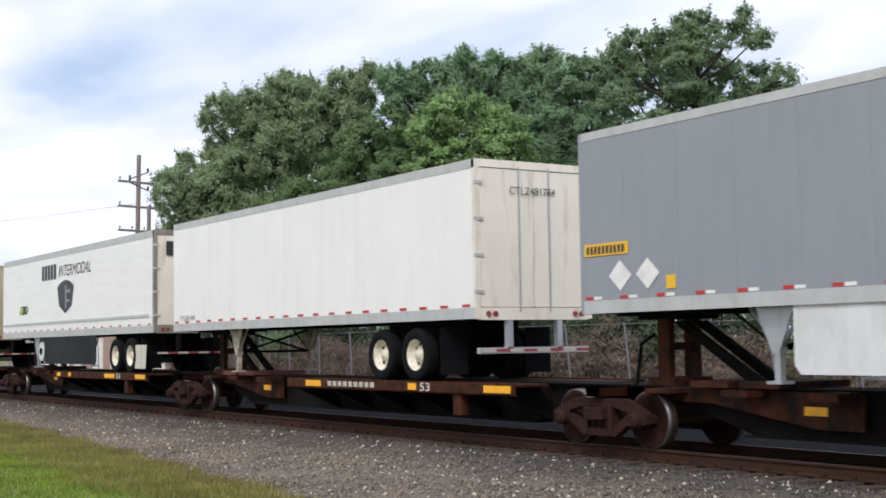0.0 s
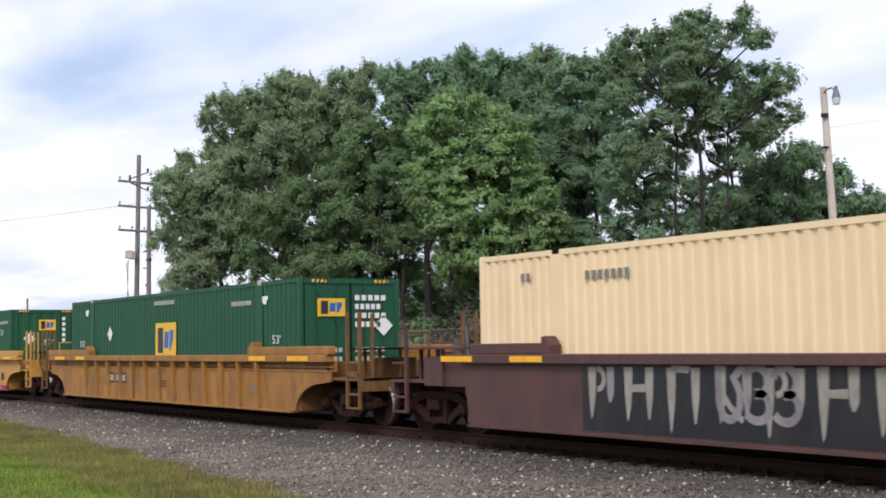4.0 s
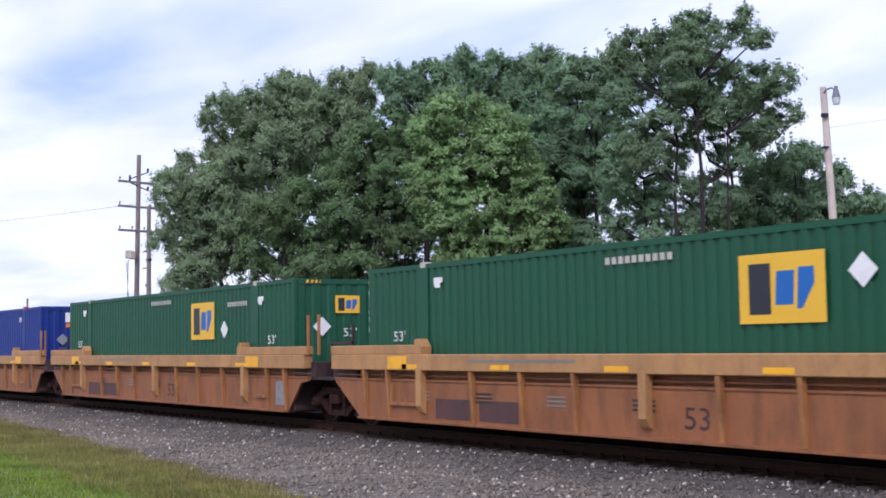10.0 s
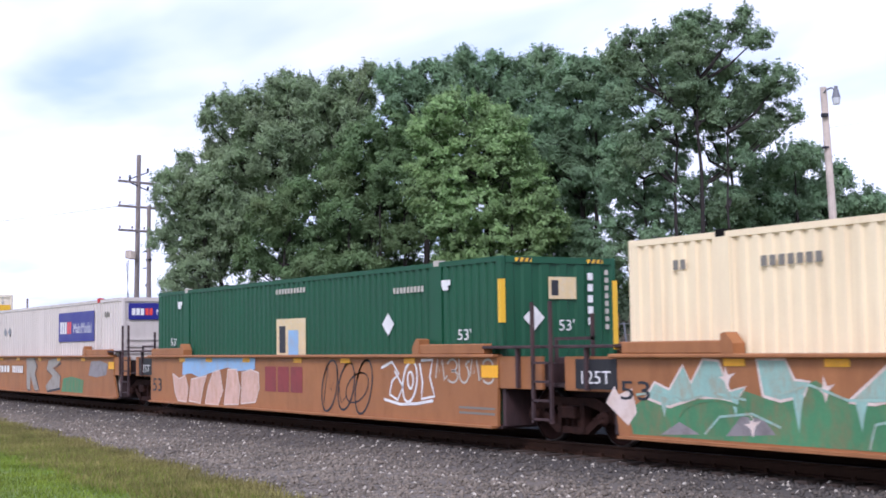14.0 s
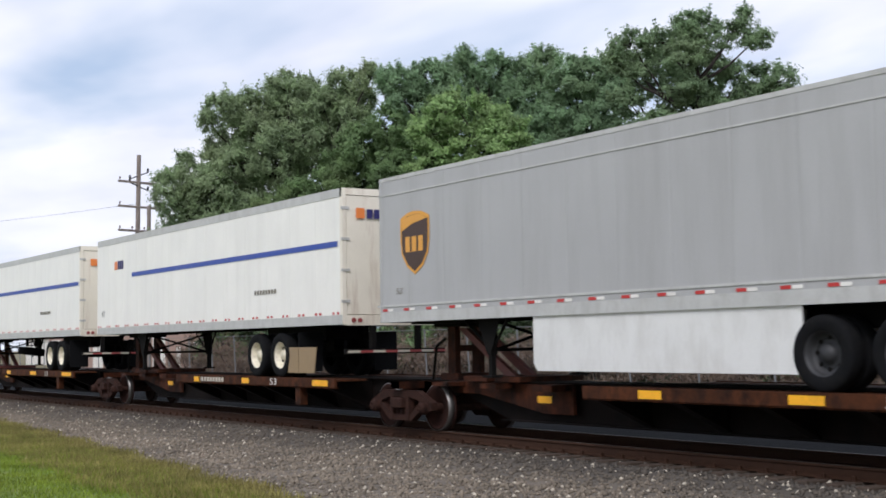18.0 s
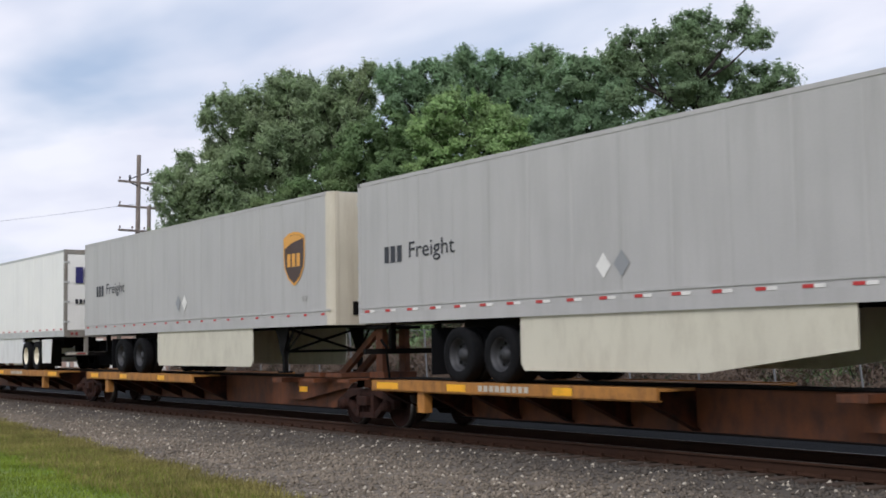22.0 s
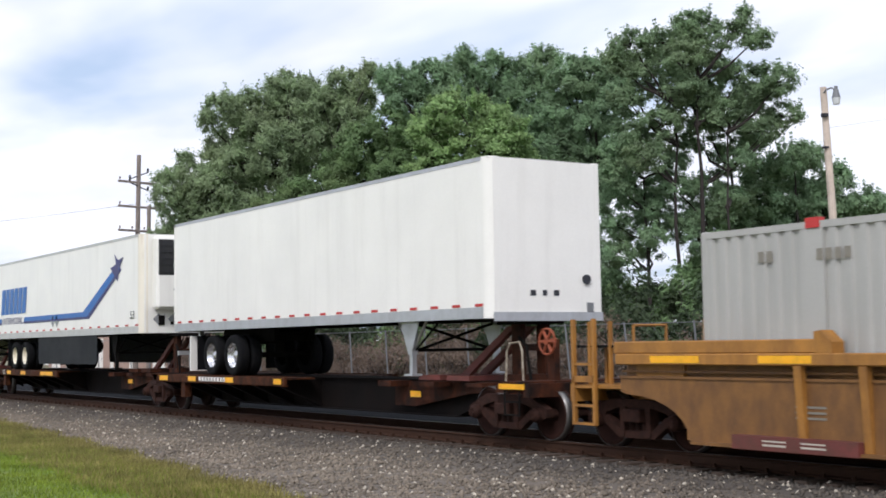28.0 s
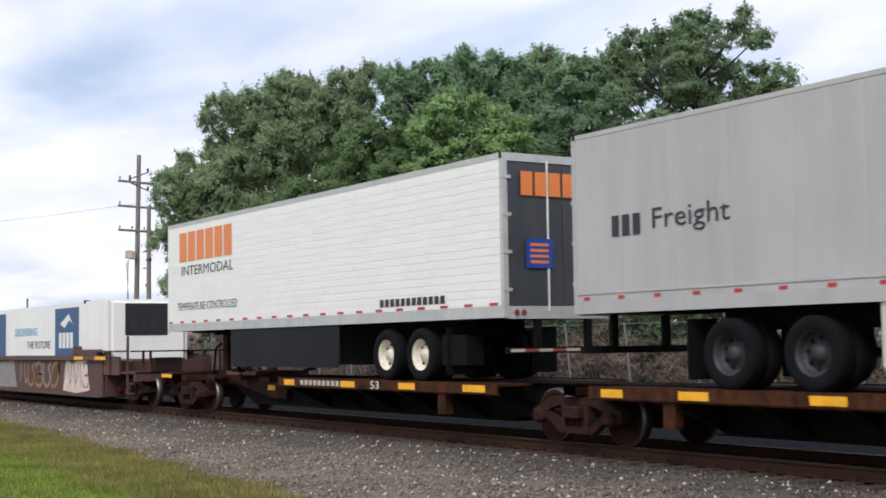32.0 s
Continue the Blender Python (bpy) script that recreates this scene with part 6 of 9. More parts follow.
def build_train():
    # spine cars with trailers at the head
    spine_car(-16.28, 0.8, -1, (-9.4, -0.9), marks=[(-9.2, -8.7)])
    r, c, h = trailer(-16.5, -0.3, -1, "bluegrey", "blue-grey semitrailer with red and white reflective tape", (-4.2, -2.9), "rim_white", (-12.05, -5.5), -12.57, leg="silver", skirt_mat="skirt_w", tape="redwhite")
    decal(r, "yellow_label", "label_yellow", [rect(-7.86, -6.82, 2.97, 3.16)], SIDE)
    decal(r, "lettering", "ink", bars(-7.8, -6.88, 3.0, 3.12, 10, 0.35), ("s", -1.311))
    decal(r, "placard", "white_mark", [diamond(-7.28, -6.76, 2.41, 2.88), diamond(-6.66, -6.14, 2.41, 2.88)], SIDE, "white diamond placards")
    decal(r, "small_label", "label_yellow", [rect(-6.0, -5.8, 2.4, 2.6)], SIDE)

    spine_car(-33.36, -16.28, -1, (-26.5, -18.05), marks=[(-25.6, -24.9), (-21.4, -21.1), (-18.9, -18.1)], text=(-24.6, 2.0), pos53=-20.8)
    r, c, h = trailer(-33.75, -19.3, -1, "white", "plain white semitrailer with yellowed rear doors", (-22.73, -21.45), "rim_white", None, -30.1, rear_mat="door_cream", top_rail=0.16, leg="leg_dirty", guard="silver")
    words(r, "CTLZ481784", "ink", -0.55, 0.48, 4.32, 4.46, ("e", h + 0.02))
    words(r, "CTLZ481784", "faint_ink", -6.6, -5.6, 2.36, 2.48, SIDE)
    spine_car(-50.55, -33.36, -1, (-43.7, -35.2), marks=[(-43.4, -43.0), (-42.2, -41.9), (-38.7, -37.8), (-36.1, -35.3)], pos53=-37.5)
    r, c, h = trailer(-50.85, -35.05, -1, "white", "white ribbed refrigerated semitrailer with dark shield", (-38.32, -37.06), "rim_white", (-45.5, -40.1), -47.1, ribbed=True, skirt_mat="skirt_d", rear_mat="door_cream", top_rail=0.2, leg="silver", frame_mat="grimy_post", tape="redwhite")
    decal(r, "name_mark", "ink", bars(-2.75, -1.05, 4.0, 4.5, 5, 0.2), SIDE)
    words(r, "INTERMODAL", "ink", -0.85, 2.47, 4.05, 4.42, SIDE, slant=0.12)
    def big_shield(k, um=-0.1, v0=2.83, v1=3.93):
        w, hh = 0.88 * k, (v1 - v0) * k
        b = v0 + (v1 - v0) * (1 - k) / 2
        return [(um, b), (um + w * 0.75, b + hh * 0.22), (um + w, b + hh * 0.8), (um + w * 0.6, b + hh * 0.93), (um, b + hh), (um - w * 0.6, b + hh * 0.93), (um - w, b + hh * 0.8), (um - w * 0.75, b + hh * 0.22)]
    decal(r, "shield", "ink", [big_shield(1.0)], SIDE, "dark shield emblem")
    decal(r, "shield_band", "dia_grey", [rect(-0.12, 0.02, 3.0, 3.75), rect(0.02, 0.4, 3.5, 3.6), rect(0.02, 0.35, 3.2, 3.28)], ("s", -1.311))
    decal(r, "green_mark", "lime", [[(-5.46, 3.0), (-5.38, 2.93), (-5.1, 2.93), (-4.98, 3.16), (-5.34, 3.18)], [(-4.72, 3.02), (-4.5, 2.99), (-4.36, 3.14), (-4.62, 3.14)]], ("s", -1.311), "lime green emblem")
    decal(r, "emblem_shade", "ink", [[(-5.5, 2.98), (-5.38, 2.9), (-4.55, 2.92), (-4.36, 3.05), (-4.5, 3.2), (-5.3, 3.21)]], SIDE)
    decal(r, "name_mark", "ink", bars(-0.95, 0.1, 4.22, 4.62, 4, 0.2), ("e", h + 0.02))
    ft = part("fuel_tank", rod(bmesh.new(), (-3.2, -1.18, 1.6), (-3.2, -0.5, 1.6), 0.33, 24), "skirt_w", r, "round white fuel tank")
    part("tank_cap", rod(bmesh.new(), (-3.2, -1.21, 1.6), (-3.2, -1.18, 1.6), 0.12, 16), "under", ft)
    part("tank_strap", rod(bmesh.new(), (-3.2, -0.9, 1.6), (-3.2, -0.84, 1.6), 0.336, 24), "steel", ft)
    part("rear_panel", prism(bmesh.new(), [(6.35, 1.75), (6.3, 1.08), (7.1, 1.08), (7.2, 1.75)], -1.26, -1.24), "skirt_g", r, "cream mud guard panel")
    part("belt_rail", B((-7.6, 7.5, -1.325, -1.295, 2.52, 2.6)), "rail_grey", r)

    spine_car(-67.05, -50.55, -1, (-60.95, -52.3), left_end=True, marks=[(-60.0, -59.7), (-57.6, -57.1), (-54.9, -54.3), (-53.1, -52.4)])
    fleet_grey(-67.98, -52.1, -1, (-56.48, -55.2), (-63.3, -57.15), -63.9, text=4.4, shield=(-7.0,), dia=-0.2)

    # well cars
    r = well_car(-91.2, -71.05, "maroon_car", False, True, True, "dull maroon well car with graffiti band", arch=False, load=(-89.46, -72.95))
    decal(r, "black_band", "black", [rect(-5.3, 5.6, 0.28, 1.39)], ("s", -1.4745), "black painted band")
    rnd = random.Random(14)
    u = -5.15
    k = 0
    while u < 5.0:
        wd = rnd.uniform(0.42, 0.62)
        top = 1.3 - 0.05 * rnd.random()
        low = rnd.uniform(0.36, 0.6)
        stem = [[(u, top), (u + 0.2, top), (u + 0.17, 0.8), (u + 0.1, low), (u + 0.06, low - 0.06), (u + 0.02, 0.8)]]
        decal(r, "graffiti", "g_cream", stem, ("s", -1.478), "cream sprayed letters with drips")
        kind = k % 4
        if kind == 0:
            more = ribbon(loop_path(u + 0.22, 1.08, 0.16, 0.16, -90, 90, 10), 0.09)
        elif kind == 1:
            more = [[(u + 0.1, 1.0), (u + wd, 1.02), (u + wd, 0.9), (u + 0.1, 0.9)]]
        elif kind == 2:
            more = [[(u + 0.1, 1.3), (u + wd, 1.28), (u + wd - 0.05, 1.18), (u + 0.1, 1.2)]]
        else:
            more = ribbon([(u + 0.1, 0.95), (u + 0.25, 0.75), (u + wd, 0.55)], 0.09)
        decal(r, "graffiti", "g_cream", more, ("s", -1.479))
        lo2 = rnd.uniform(0.4, 0.75)
        decal(r, "graffiti", "g_cream" if k % 3 else "g_grey", [[(u + wd, top), (u + wd + 0.18, top), (u + wd + 0.16, 0.85), (u + wd + 0.09, lo2), (u + wd + 0.05, lo2), (u + wd + 0.01, 0.85)]], ("s", -1.478))
        u += wd + rnd.uniform(0.36, 0.5)
        k += 1
    for st in scrawl(-2.4, -0.9, 0.55, 1.3, 3, 9, 0.12):
        decal(r, "graffiti", "g_grey", st, ("s", -1.4805), "silver sprayed scribble")
    decal(r, "graffiti", "g_grey", [[(5.3, 0.6), (5.5, 1.3), (5.9, 1.2), (6.0, 0.85), (6.6, 0.6), (6.8, 0.45)]], ("s", -1.4745))
    decal(r, "rust_patch", "dullred", [rect(6.4, 8.4, 1.02, 1.24)], ("s", -1.4735), "dull red patch with faint marks")
    cream_box(-89.46, -72.95, "wall", "beige", 1.6, "beige corrugated container with rust-streaked end")
    r = well_car(-114.35, -94.6, "ochre_car", True, True, True, "weathered yellow well car with ribbed sides", end_mat="ochre_side", load=(-112.63, -96.46))
    car_marks(r, 9.9, -4.3, None)
    green_box(-112.63, -96.46, "doors", (-0.6, 1.4), (-4.58, 1.87), label="green corrugated container with white diamond placard")
    marks = [("yellow_car", -138.0, -117.9, False, True, (-136.1, -119.96)), ("yellow_car", -157.8, -138.0, False, False, (-156.1, -139.75)), ("yellow_car", -177.3, -157.8, True, False, (-175.64, -159.3))]
    for i, (m, a, b, le, re, k) in enumerate(marks):
        r = well_car(a, b, m, True, le, re, "yellow well car unit with ribbed sides", load=k)
        h = (b - a) / 2
        car_marks(r, h, 3.5 if i == 0 else None, (6.5, 6.58, 6.5)[i], 1.1 if i == 1 else None)
        if i == 2:
            u = -172.66 - (a + b) / 2
            part("number_panel", B((u, u + 1.53, -1.572, -1.474, 0.75, 1.02)), "black", r, "black plate with white lettering")
            words(r, "DTTX 790230", "white_mark", u + 0.07, u + 1.46, 0.8, 0.97, ("s", -1.574))
        if not le:
            joint_panel(r, h, -1, "1251")
        if not re:
            joint_panel(r, h, 1)
        red_shoe(r, h, -1)
        red_shoe(r, h, 1)
        decal(r, "small_plate", "black", [rect(7.5, 7.87, 0.58, 0.83)] if i == 0 else [rect(-3.0, -2.7, 0.7, 0.9)], ("s", -1.479))
    r, h = green_box(-136.1, -119.96, "wall", (-0.58, 1.41), (4.12, 2.17), five=2.22, marks=((6.63, 2.63, 9, 1.18), (-4.78, 2.87, 9, 1.12)), blocks=((-5.76, 2.76), (5.57, 2.75)))
    r, h = cream_box(-156.1, -139.75, "wall", "bone", 0.9, "bone-white corrugated container with rusty end")
    decal(r, "rust_band", "rust_wash", [[(-4.5, 0.45), (-4.2, 0.45), (-4.23, 3.04), (-4.46, 3.04)]], ("s", -1.3005), "pale rust stain down a post")
    cream_box(-175.64, -159.3, "doors", "bone", 0.0, "bone-white corrugated container with end doors")

    for i, (a, b, le, re, k) in enumerate([(-200.45, -180.6, False, True, (-198.75, -182.5)), (-219.95, -200.45, False, False, (-218.2, -202.1)), (-239.6, -219.95, True, False, (-237.6, -221.5))]):
        r = well_car(a, b, "brown_car", True, le, re, "weathered brown well car unit with pale top chord", (1.16, 1.46), "chord_tan", "dark_end", k, "brown_rib", False)
        h = (b - a) / 2
        car_marks(r, h)
        for u in (-6.5, -3.6, -0.6, 2.6, 5.6):
            decal(r, "reflector", "mark", [rect(u, u + 0.55, 1.19, 1.28)], ("s", -1.584))
        for u0, u1 in ((-5.5, -4.4), (-4.1, -2.95)):
            decal(r, "dark_patch", "maroon_car", [rect(u0, u1, 0.3, 0.66)], ("s", -1.476), "dark painted-over patch")
        decal(r, "dark_patch", "g_grey" if i == 1 else "maroon_car", [rect(7.55, 8.0, 0.35, 0.88)], ("s", -1.476), "grey painted-over patch")
        words(r, "53", "dark_end", 1.0, 1.5, 0.4, 0.71, ("s", -1.476))
        for dims in ([(-7.02, -6.1, -1.53, -1.47, 0.5, 0.56), (-7.02, -6.95, -1.53, -1.47, 0.56, 0.92)], [(6.55, 7.1, -1.53, -1.47, 0.5, 0.56)]):
            part("recess_frame", B(*dims), "brown_rib", r, "raised frame on the side")
        decal(r, "lettering", "faint_ink", [rect(-4.3, -1.3, 1.32, 1.37)], ("s", -1.584))
    green_box(-198.75, -182.5, "slats", (2.06, 1.85), (3.92, 2.26), marks=((6.4, 2.62, 9, 1.2), (-0.75, 2.82, 10, 1.55)), blocks=((-5.67, 2.68), (5.25, 2.7)))
    green_box(-218.2, -202.1, "wall", (2.18, 1.85), (4.06, 1.86))
    r, h = container(-237.6, -221.5, 0.26, "blue", "deep blue corrugated container with white and orange emblem", "wall")
    decal(r, "name_mark", "white_mark", bars(-0.68, 0.86, 2.12, 2.72, 3, 0.12), SIDE, "white block emblem")
    decal(r, "orange_wedge", "orange", [[(-0.66, 1.72), (-0.62, 2.08), (0.8, 2.09), (-0.05, 1.9)]], SIDE)
    decal(r, "lettering", "white_mark", bars(0.05, 0.8, 1.69, 1.83, 6, 0.25) + bars(-5.3, -4.1, 2.63, 2.76, 7, 0.3) + bars(-5.85, -5.54, 2.64, 2.82, 2, 0.3) + bars(5.48, 5.8, 2.66, 2.83, 2, 0.3), SIDE)
    decal(r, "placard", "dia_grey", [diamond(-4.53, -4.06, 1.83, 2.28), diamond(-3.86, -3.4, 1.83, 2.28)], SIDE)
    f = ("e", h + 0.006)
    decal(r, "name_mark", "white_mark", bars(-0.43, 0.28, 2.6, 2.93, 3, 0.15), f)
    decal(r, "orange_wedge", "orange", [[(-0.42, 2.4), (-0.4, 2.56), (0.3, 2.57), (-0.1, 2.48)]], f)
    decal(r, "placard", "dia_grey", [diamond(-0.75, -0.3, 1.8, 2.2), diamond(-0.1, 0.35, 1.8, 2.2)], f)
    for x in (-6.05, 6.05):
        part("red_fitting", B((x - 0.1, x + 0.1, -1.31, -1.2, 3.07, 3.2)), "red", r)

    for i, (a, b, le, re, k) in enumerate([(-262.8, -242.95, False, True, (-261.1, -245.1)), (-282.2, -262.8, False, False, (-280.58, -264.43)), (-301.5, -282.2, True, False, (-299.7, -283.5))]):
        r = well_car(a, b, "tan_car", False, le, re, "faded tan smooth-sided well car with graffiti", (1.40, 1.46), None, "dark_end", k, arch=False)
        h = (b - a) / 2
        f = ("s", -1.4745)
        f2 = ("s", -1.4775)
        for u in (-6.1, -4.35, -2.15, 0.5, 2.65, 5.15):
            decal(r, "reflector", "mark", [rect(u, u + 0.4, 1.29, 1.39)], ("s", -1.4835), "worn yellow reflector strip")
        if i:
            decal(r, "reflector", "mark", [rect(7.72, 8.22, 1.06, 1.27)], ("s", -1.4835))
            words(r, "53", "ink", -8.0, -7.35, 0.5, 0.85, ("s", -1.482))
        if i == 0:
            decal(r, "number_panel", "black", [rect(1.74, 4.96, 0.71, 1.06)], f, "dark number panel")
            words(r, "DTTX 727512", "white_mark", 1.95, 4.8, 0.77, 0.99, f2)
            decal(r, "graffiti", "g_green", [[(-8.0, 0.28), (-8.1, 0.6), (-7.7, 0.84), (-7.2, 0.72), (-6.7, 0.9), (-6.2, 0.82), (-5.9, 1.0), (-5.3, 0.86), (-4.9, 0.98), (-4.5, 1.12), (-4.1, 0.9), (-3.4, 0.84), (-2.9, 0.98), (-2.2, 0.86), (-1.6, 0.84), (-1.0, 0.6), (-0.55, 0.28)]], f, "green sprayed letters, lower half")
            for k, pts in enumerate((
                    [(-7.7, 0.82), (-7.5, 1.05), (-7.2, 0.95), (-6.9, 1.3), (-6.75, 1.05), (-6.5, 1.38), (-6.2, 1.36), (-6.0, 0.95), (-5.7, 1.02), (-5.9, 0.8), (-6.6, 0.86), (-7.2, 0.7)],
                    [(-5.4, 0.9), (-5.5, 1.38), (-5.0, 1.38), (-4.85, 1.12), (-4.6, 1.1), (-4.7, 0.92), (-5.1, 0.84)],
                    [(-4.0, 0.86), (-3.3, 1.38), (-2.75, 1.37), (-2.85, 1.1), (-3.1, 0.95), (-3.6, 0.84)],
                    [(-2.3, 0.8), (-1.9, 1.06), (-1.7, 0.9), (-1.4, 0.98), (-1.2, 0.7), (-1.7, 0.78)])):
                decal(r, "graffiti", "g_mint", [pts], ("s", -1.4765), "mint sprayed letters, upper half")
                decal(r, "graffiti", "g_pale", ribbon(pts + pts[:1], 0.04), ("s", -1.4785), "pale sprayed outline")
            for k, pts in enumerate(([(-6.1, 0.34), (-5.8, 0.62), (-5.4, 0.6), (-5.2, 0.4)], [(-3.3, 0.78), (-2.7, 0.82), (-2.3, 0.74), (-2.5, 0.55), (-2.2, 0.36), (-2.6, 0.5)], [(-7.4, 0.3), (-7.0, 0.5), (-6.6, 0.34)])):
                decal(r, "graffiti", "g_grey", [pts], ("s", -1.4765))
            for u, v in ((-4.35, 1.0), (-6.05, 1.12), (-2.95, 1.02), (-1.35, 0.82), (-2.2, 0.45), (-5.6, 0.5)):
                decal(r, "graffiti", "g_pale", [[(u, v - 0.16), (u + 0.06, v), (u + 0.16, v + 0.08), (u + 0.03, v + 0.05), (u - 0.03, v + 0.18), (u - 0.05, v + 0.03), (u - 0.15, v + 0.02), (u - 0.04, v - 0.04)]], ("s", -1.480), "pale spray highlights")
            words(r, "53", "ink", -8.25, -7.6, 0.78, 1.06, ("s", -1.482))
            for pts in ([(-7.9, 0.86), (-7.3, 0.92), (-6.9, 0.8), (-6.3, 0.92), (-5.7, 0.84)], [(-5.2, 0.9), (-4.6, 1.06), (-4.0, 0.88), (-3.2, 0.9), (-2.6, 1.02), (-1.9, 0.86), (-1.3, 0.84), (-0.8, 0.5), (-0.5, 0.3)], [(-6.5, 0.35), (-6.2, 0.6), (-5.6, 0.66), (-5.1, 0.5)], [(-3.7, 0.3), (-3.6, 0.6), (-3.0, 0.72), (-2.4, 0.66), (-2.0, 0.34)]):
                decal(r, "graffiti", "g_mint", ribbon(pts, 0.035), ("s", -1.4815), "thin mint sprayed outline")
            for u, v0, v1 in ((-7.4, 0.55, 0.85), (-6.0, 0.6, 0.95), (-4.9, 0.45, 0.95), (-3.9, 0.5, 0.9), (-2.1, 0.42, 0.8)):
                decal(r, "graffiti", "g_mint", [[(u, v1), (u + 0.2, v1 - 0.02), (u + 0.14, (v0 + v1) / 2), (u + 0.1, v0), (u + 0.05, (v0 + v1) / 2)]], ("s", -1.4795), "mint paint drip")
            decal(r, "graffiti", "g_green", ribbon(loop_path(-6.3, 0.52, 0.7, 0.3, 10, 170), 0.04), ("s", -1.481))
            for st in scrawl(-1.6, 1.5, 0.98, 1.32, 6, 21, 0.06):
                decal(r, "graffiti", "g_mint", st, f2, "mint sprayed script")
            decal(r, "graffiti", "g_pale", [[(-0.75, 0.72), (-0.5, 0.66), (-0.4, 0.72), (-0.1, 0.6), (0.0, 0.66), (0.35, 0.55), (0.5, 0.6), (0.95, 0.28), (-0.5, 0.28)], [(-8.6, 0.72), (-8.4, 0.98), (-8.3, 0.85), (-8.0, 0.95), (-7.9, 0.6), (-8.1, 0.4)]], ("s", -1.4755), "pale lilac sprayed patch")
            path = [(4.85, 1.28), (5.2, 1.36), (5.7, 1.36), (5.35, 1.2), (5.1, 1.02), (5.0, 0.8), (5.05, 0.55), (5.35, 0.36), (5.9, 0.3), (6.5, 0.3), (7.1, 0.26), (7.7, 0.3), (8.0, 0.45), (7.75, 0.62), (7.5, 0.48), (7.75, 0.36)]
            decal(r, "graffiti", "g_pale", ribbon(path, 0.075), f2, "dirty white outline lettering")
            for pth in (loop_path(5.6, 0.82, 0.3, 0.36, -110, 200, 18, 0.12), loop_path(6.35, 0.84, 0.36, 0.42, -60, 300, 20, 0.1), loop_path(7.25, 0.86, 0.32, 0.4, 30, 330, 20, 0.06), loop_path(7.3, 0.92, 0.14, 0.15, 0, 360, 12), [(7.9, 1.18), (8.0, 1.28), (8.08, 1.14), (8.18, 1.3), (8.25, 1.12)], [(8.4, 1.02), (8.45, 1.34), (8.58, 1.16), (9.0, 0.9)], [(6.9, 0.5), (7.2, 0.62), (7.5, 0.8), (7.6, 1.1)]):
                decal(r, "graffiti", "g_pale", ribbon(pth, 0.075), f2)
            decal(r, "white_plate", "white_mark", [rect(8.75, 9.25, 0.98, 1.28)], f2)
            decal(r, "dark_plate", "ink", [rect(8.82, 9.18, 1.02, 1.24)], ("s", -1.481))
            decal(r, "reflector", "mark", [rect(7.45, 7.95, 0.5, 0.7)], ("s", -1.482))
        elif i == 1:
            decal(r, "logo_mark", "dullred", bars(-0.95, 1.0, 0.64, 1.2, 3, 0.12), f)
            for pts in ([(-6.55, 0.98), (-6.4, 0.5), (-6.2, 0.29), (-5.6, 0.27), (-5.5, 0.62), (-5.7, 0.95), (-6.1, 0.85)],
                        [(-5.45, 0.3), (-4.7, 0.26), (-4.5, 0.7), (-4.3, 0.95), (-4.8, 0.9), (-5.3, 0.85)],
                        [(-4.4, 0.26), (-3.6, 0.25), (-3.3, 0.6), (-3.5, 1.1), (-3.9, 1.04), (-4.2, 0.7)],
                        [(-3.25, 0.27), (-2.4, 0.3), (-2.3, 0.7), (-2.5, 1.12), (-3.0, 1.12), (-3.15, 0.6)],
                        [(-2.25, 0.32), (-1.45, 0.38), (-1.25, 0.7), (-1.27, 1.05), (-1.7, 1.12), (-2.2, 1.05)]):
                decal(r, "graffiti", "g_pink", [pts], f, "pale pink sprayed letter")
                decal(r, "graffiti", "g_pale", ribbon(pts + pts[:1], 0.035), ("s", -1.4795), "pale sprayed outline")
            decal(r, "graffiti", "g_blue", [[(-5.9, 0.95), (-5.85, 1.4), (-4.6, 1.41), (-3.4, 1.4), (-1.45, 1.41), (-1.5, 1.12), (-2.4, 1.08), (-3.0, 1.16), (-3.7, 1.08), (-4.2, 1.0), (-4.76, 0.9), (-5.3, 1.0)]], ("s", -1.4785), "light blue graffiti cloud")
            for st in scrawl(1.8, 3.95, 0.28, 1.36, 3, 37, 0.045) + scrawl(1.9, 3.8, 0.4, 1.2, 2, 39, 0.03):
                decal(r, "graffiti", "ink", st, f2, "dark sprayed outline letters")
            for pth in ([(4.3, 1.2), (4.7, 1.32), (4.95, 1.1), (4.7, 0.95), (4.6, 0.7), (4.9, 0.6), (5.1, 0.85), (4.8, 1.15)], loop_path(5.35, 0.95, 0.25, 0.38, 0, 360, 18, 0.08), loop_path(5.37, 0.98, 0.1, 0.16, 0, 360, 12), [(5.75, 1.35), (6.15, 1.36), (6.05, 1.05), (6.2, 0.7), (5.75, 0.64), (5.8, 0.95), (5.7, 1.3)], [(4.4, 0.6), (5.0, 0.52), (5.6, 0.55), (6.15, 0.62)]):
                decal(r, "graffiti", "white_mark", ribbon(pth, 0.055), f2, "white bubble-letter outline")
            for st in scrawl(6.25, 8.1, 0.95, 1.38, 5, 33, 0.04):
                decal(r, "graffiti", "dim_mark", st, f2, "dirty white sprayed tag")
            decal(r, "lettering", "faint_ink", [rect(7.0, 8.1, 0.42 + 0.09 * k, 0.46 + 0.09 * k) for k in range(2)], f)
        else:
            decal(r, "number_panel", "brown_rib", [rect(-4.75, -1.15, 0.8, 1.16)], f, "faded number panel")
            decal(r, "lettering", "white_mark", bars(-4.6, -3.0, 0.86, 1.1, 4, 0.3) + bars(-2.7, -1.3, 0.86, 1.1, 6, 0.3), f2)
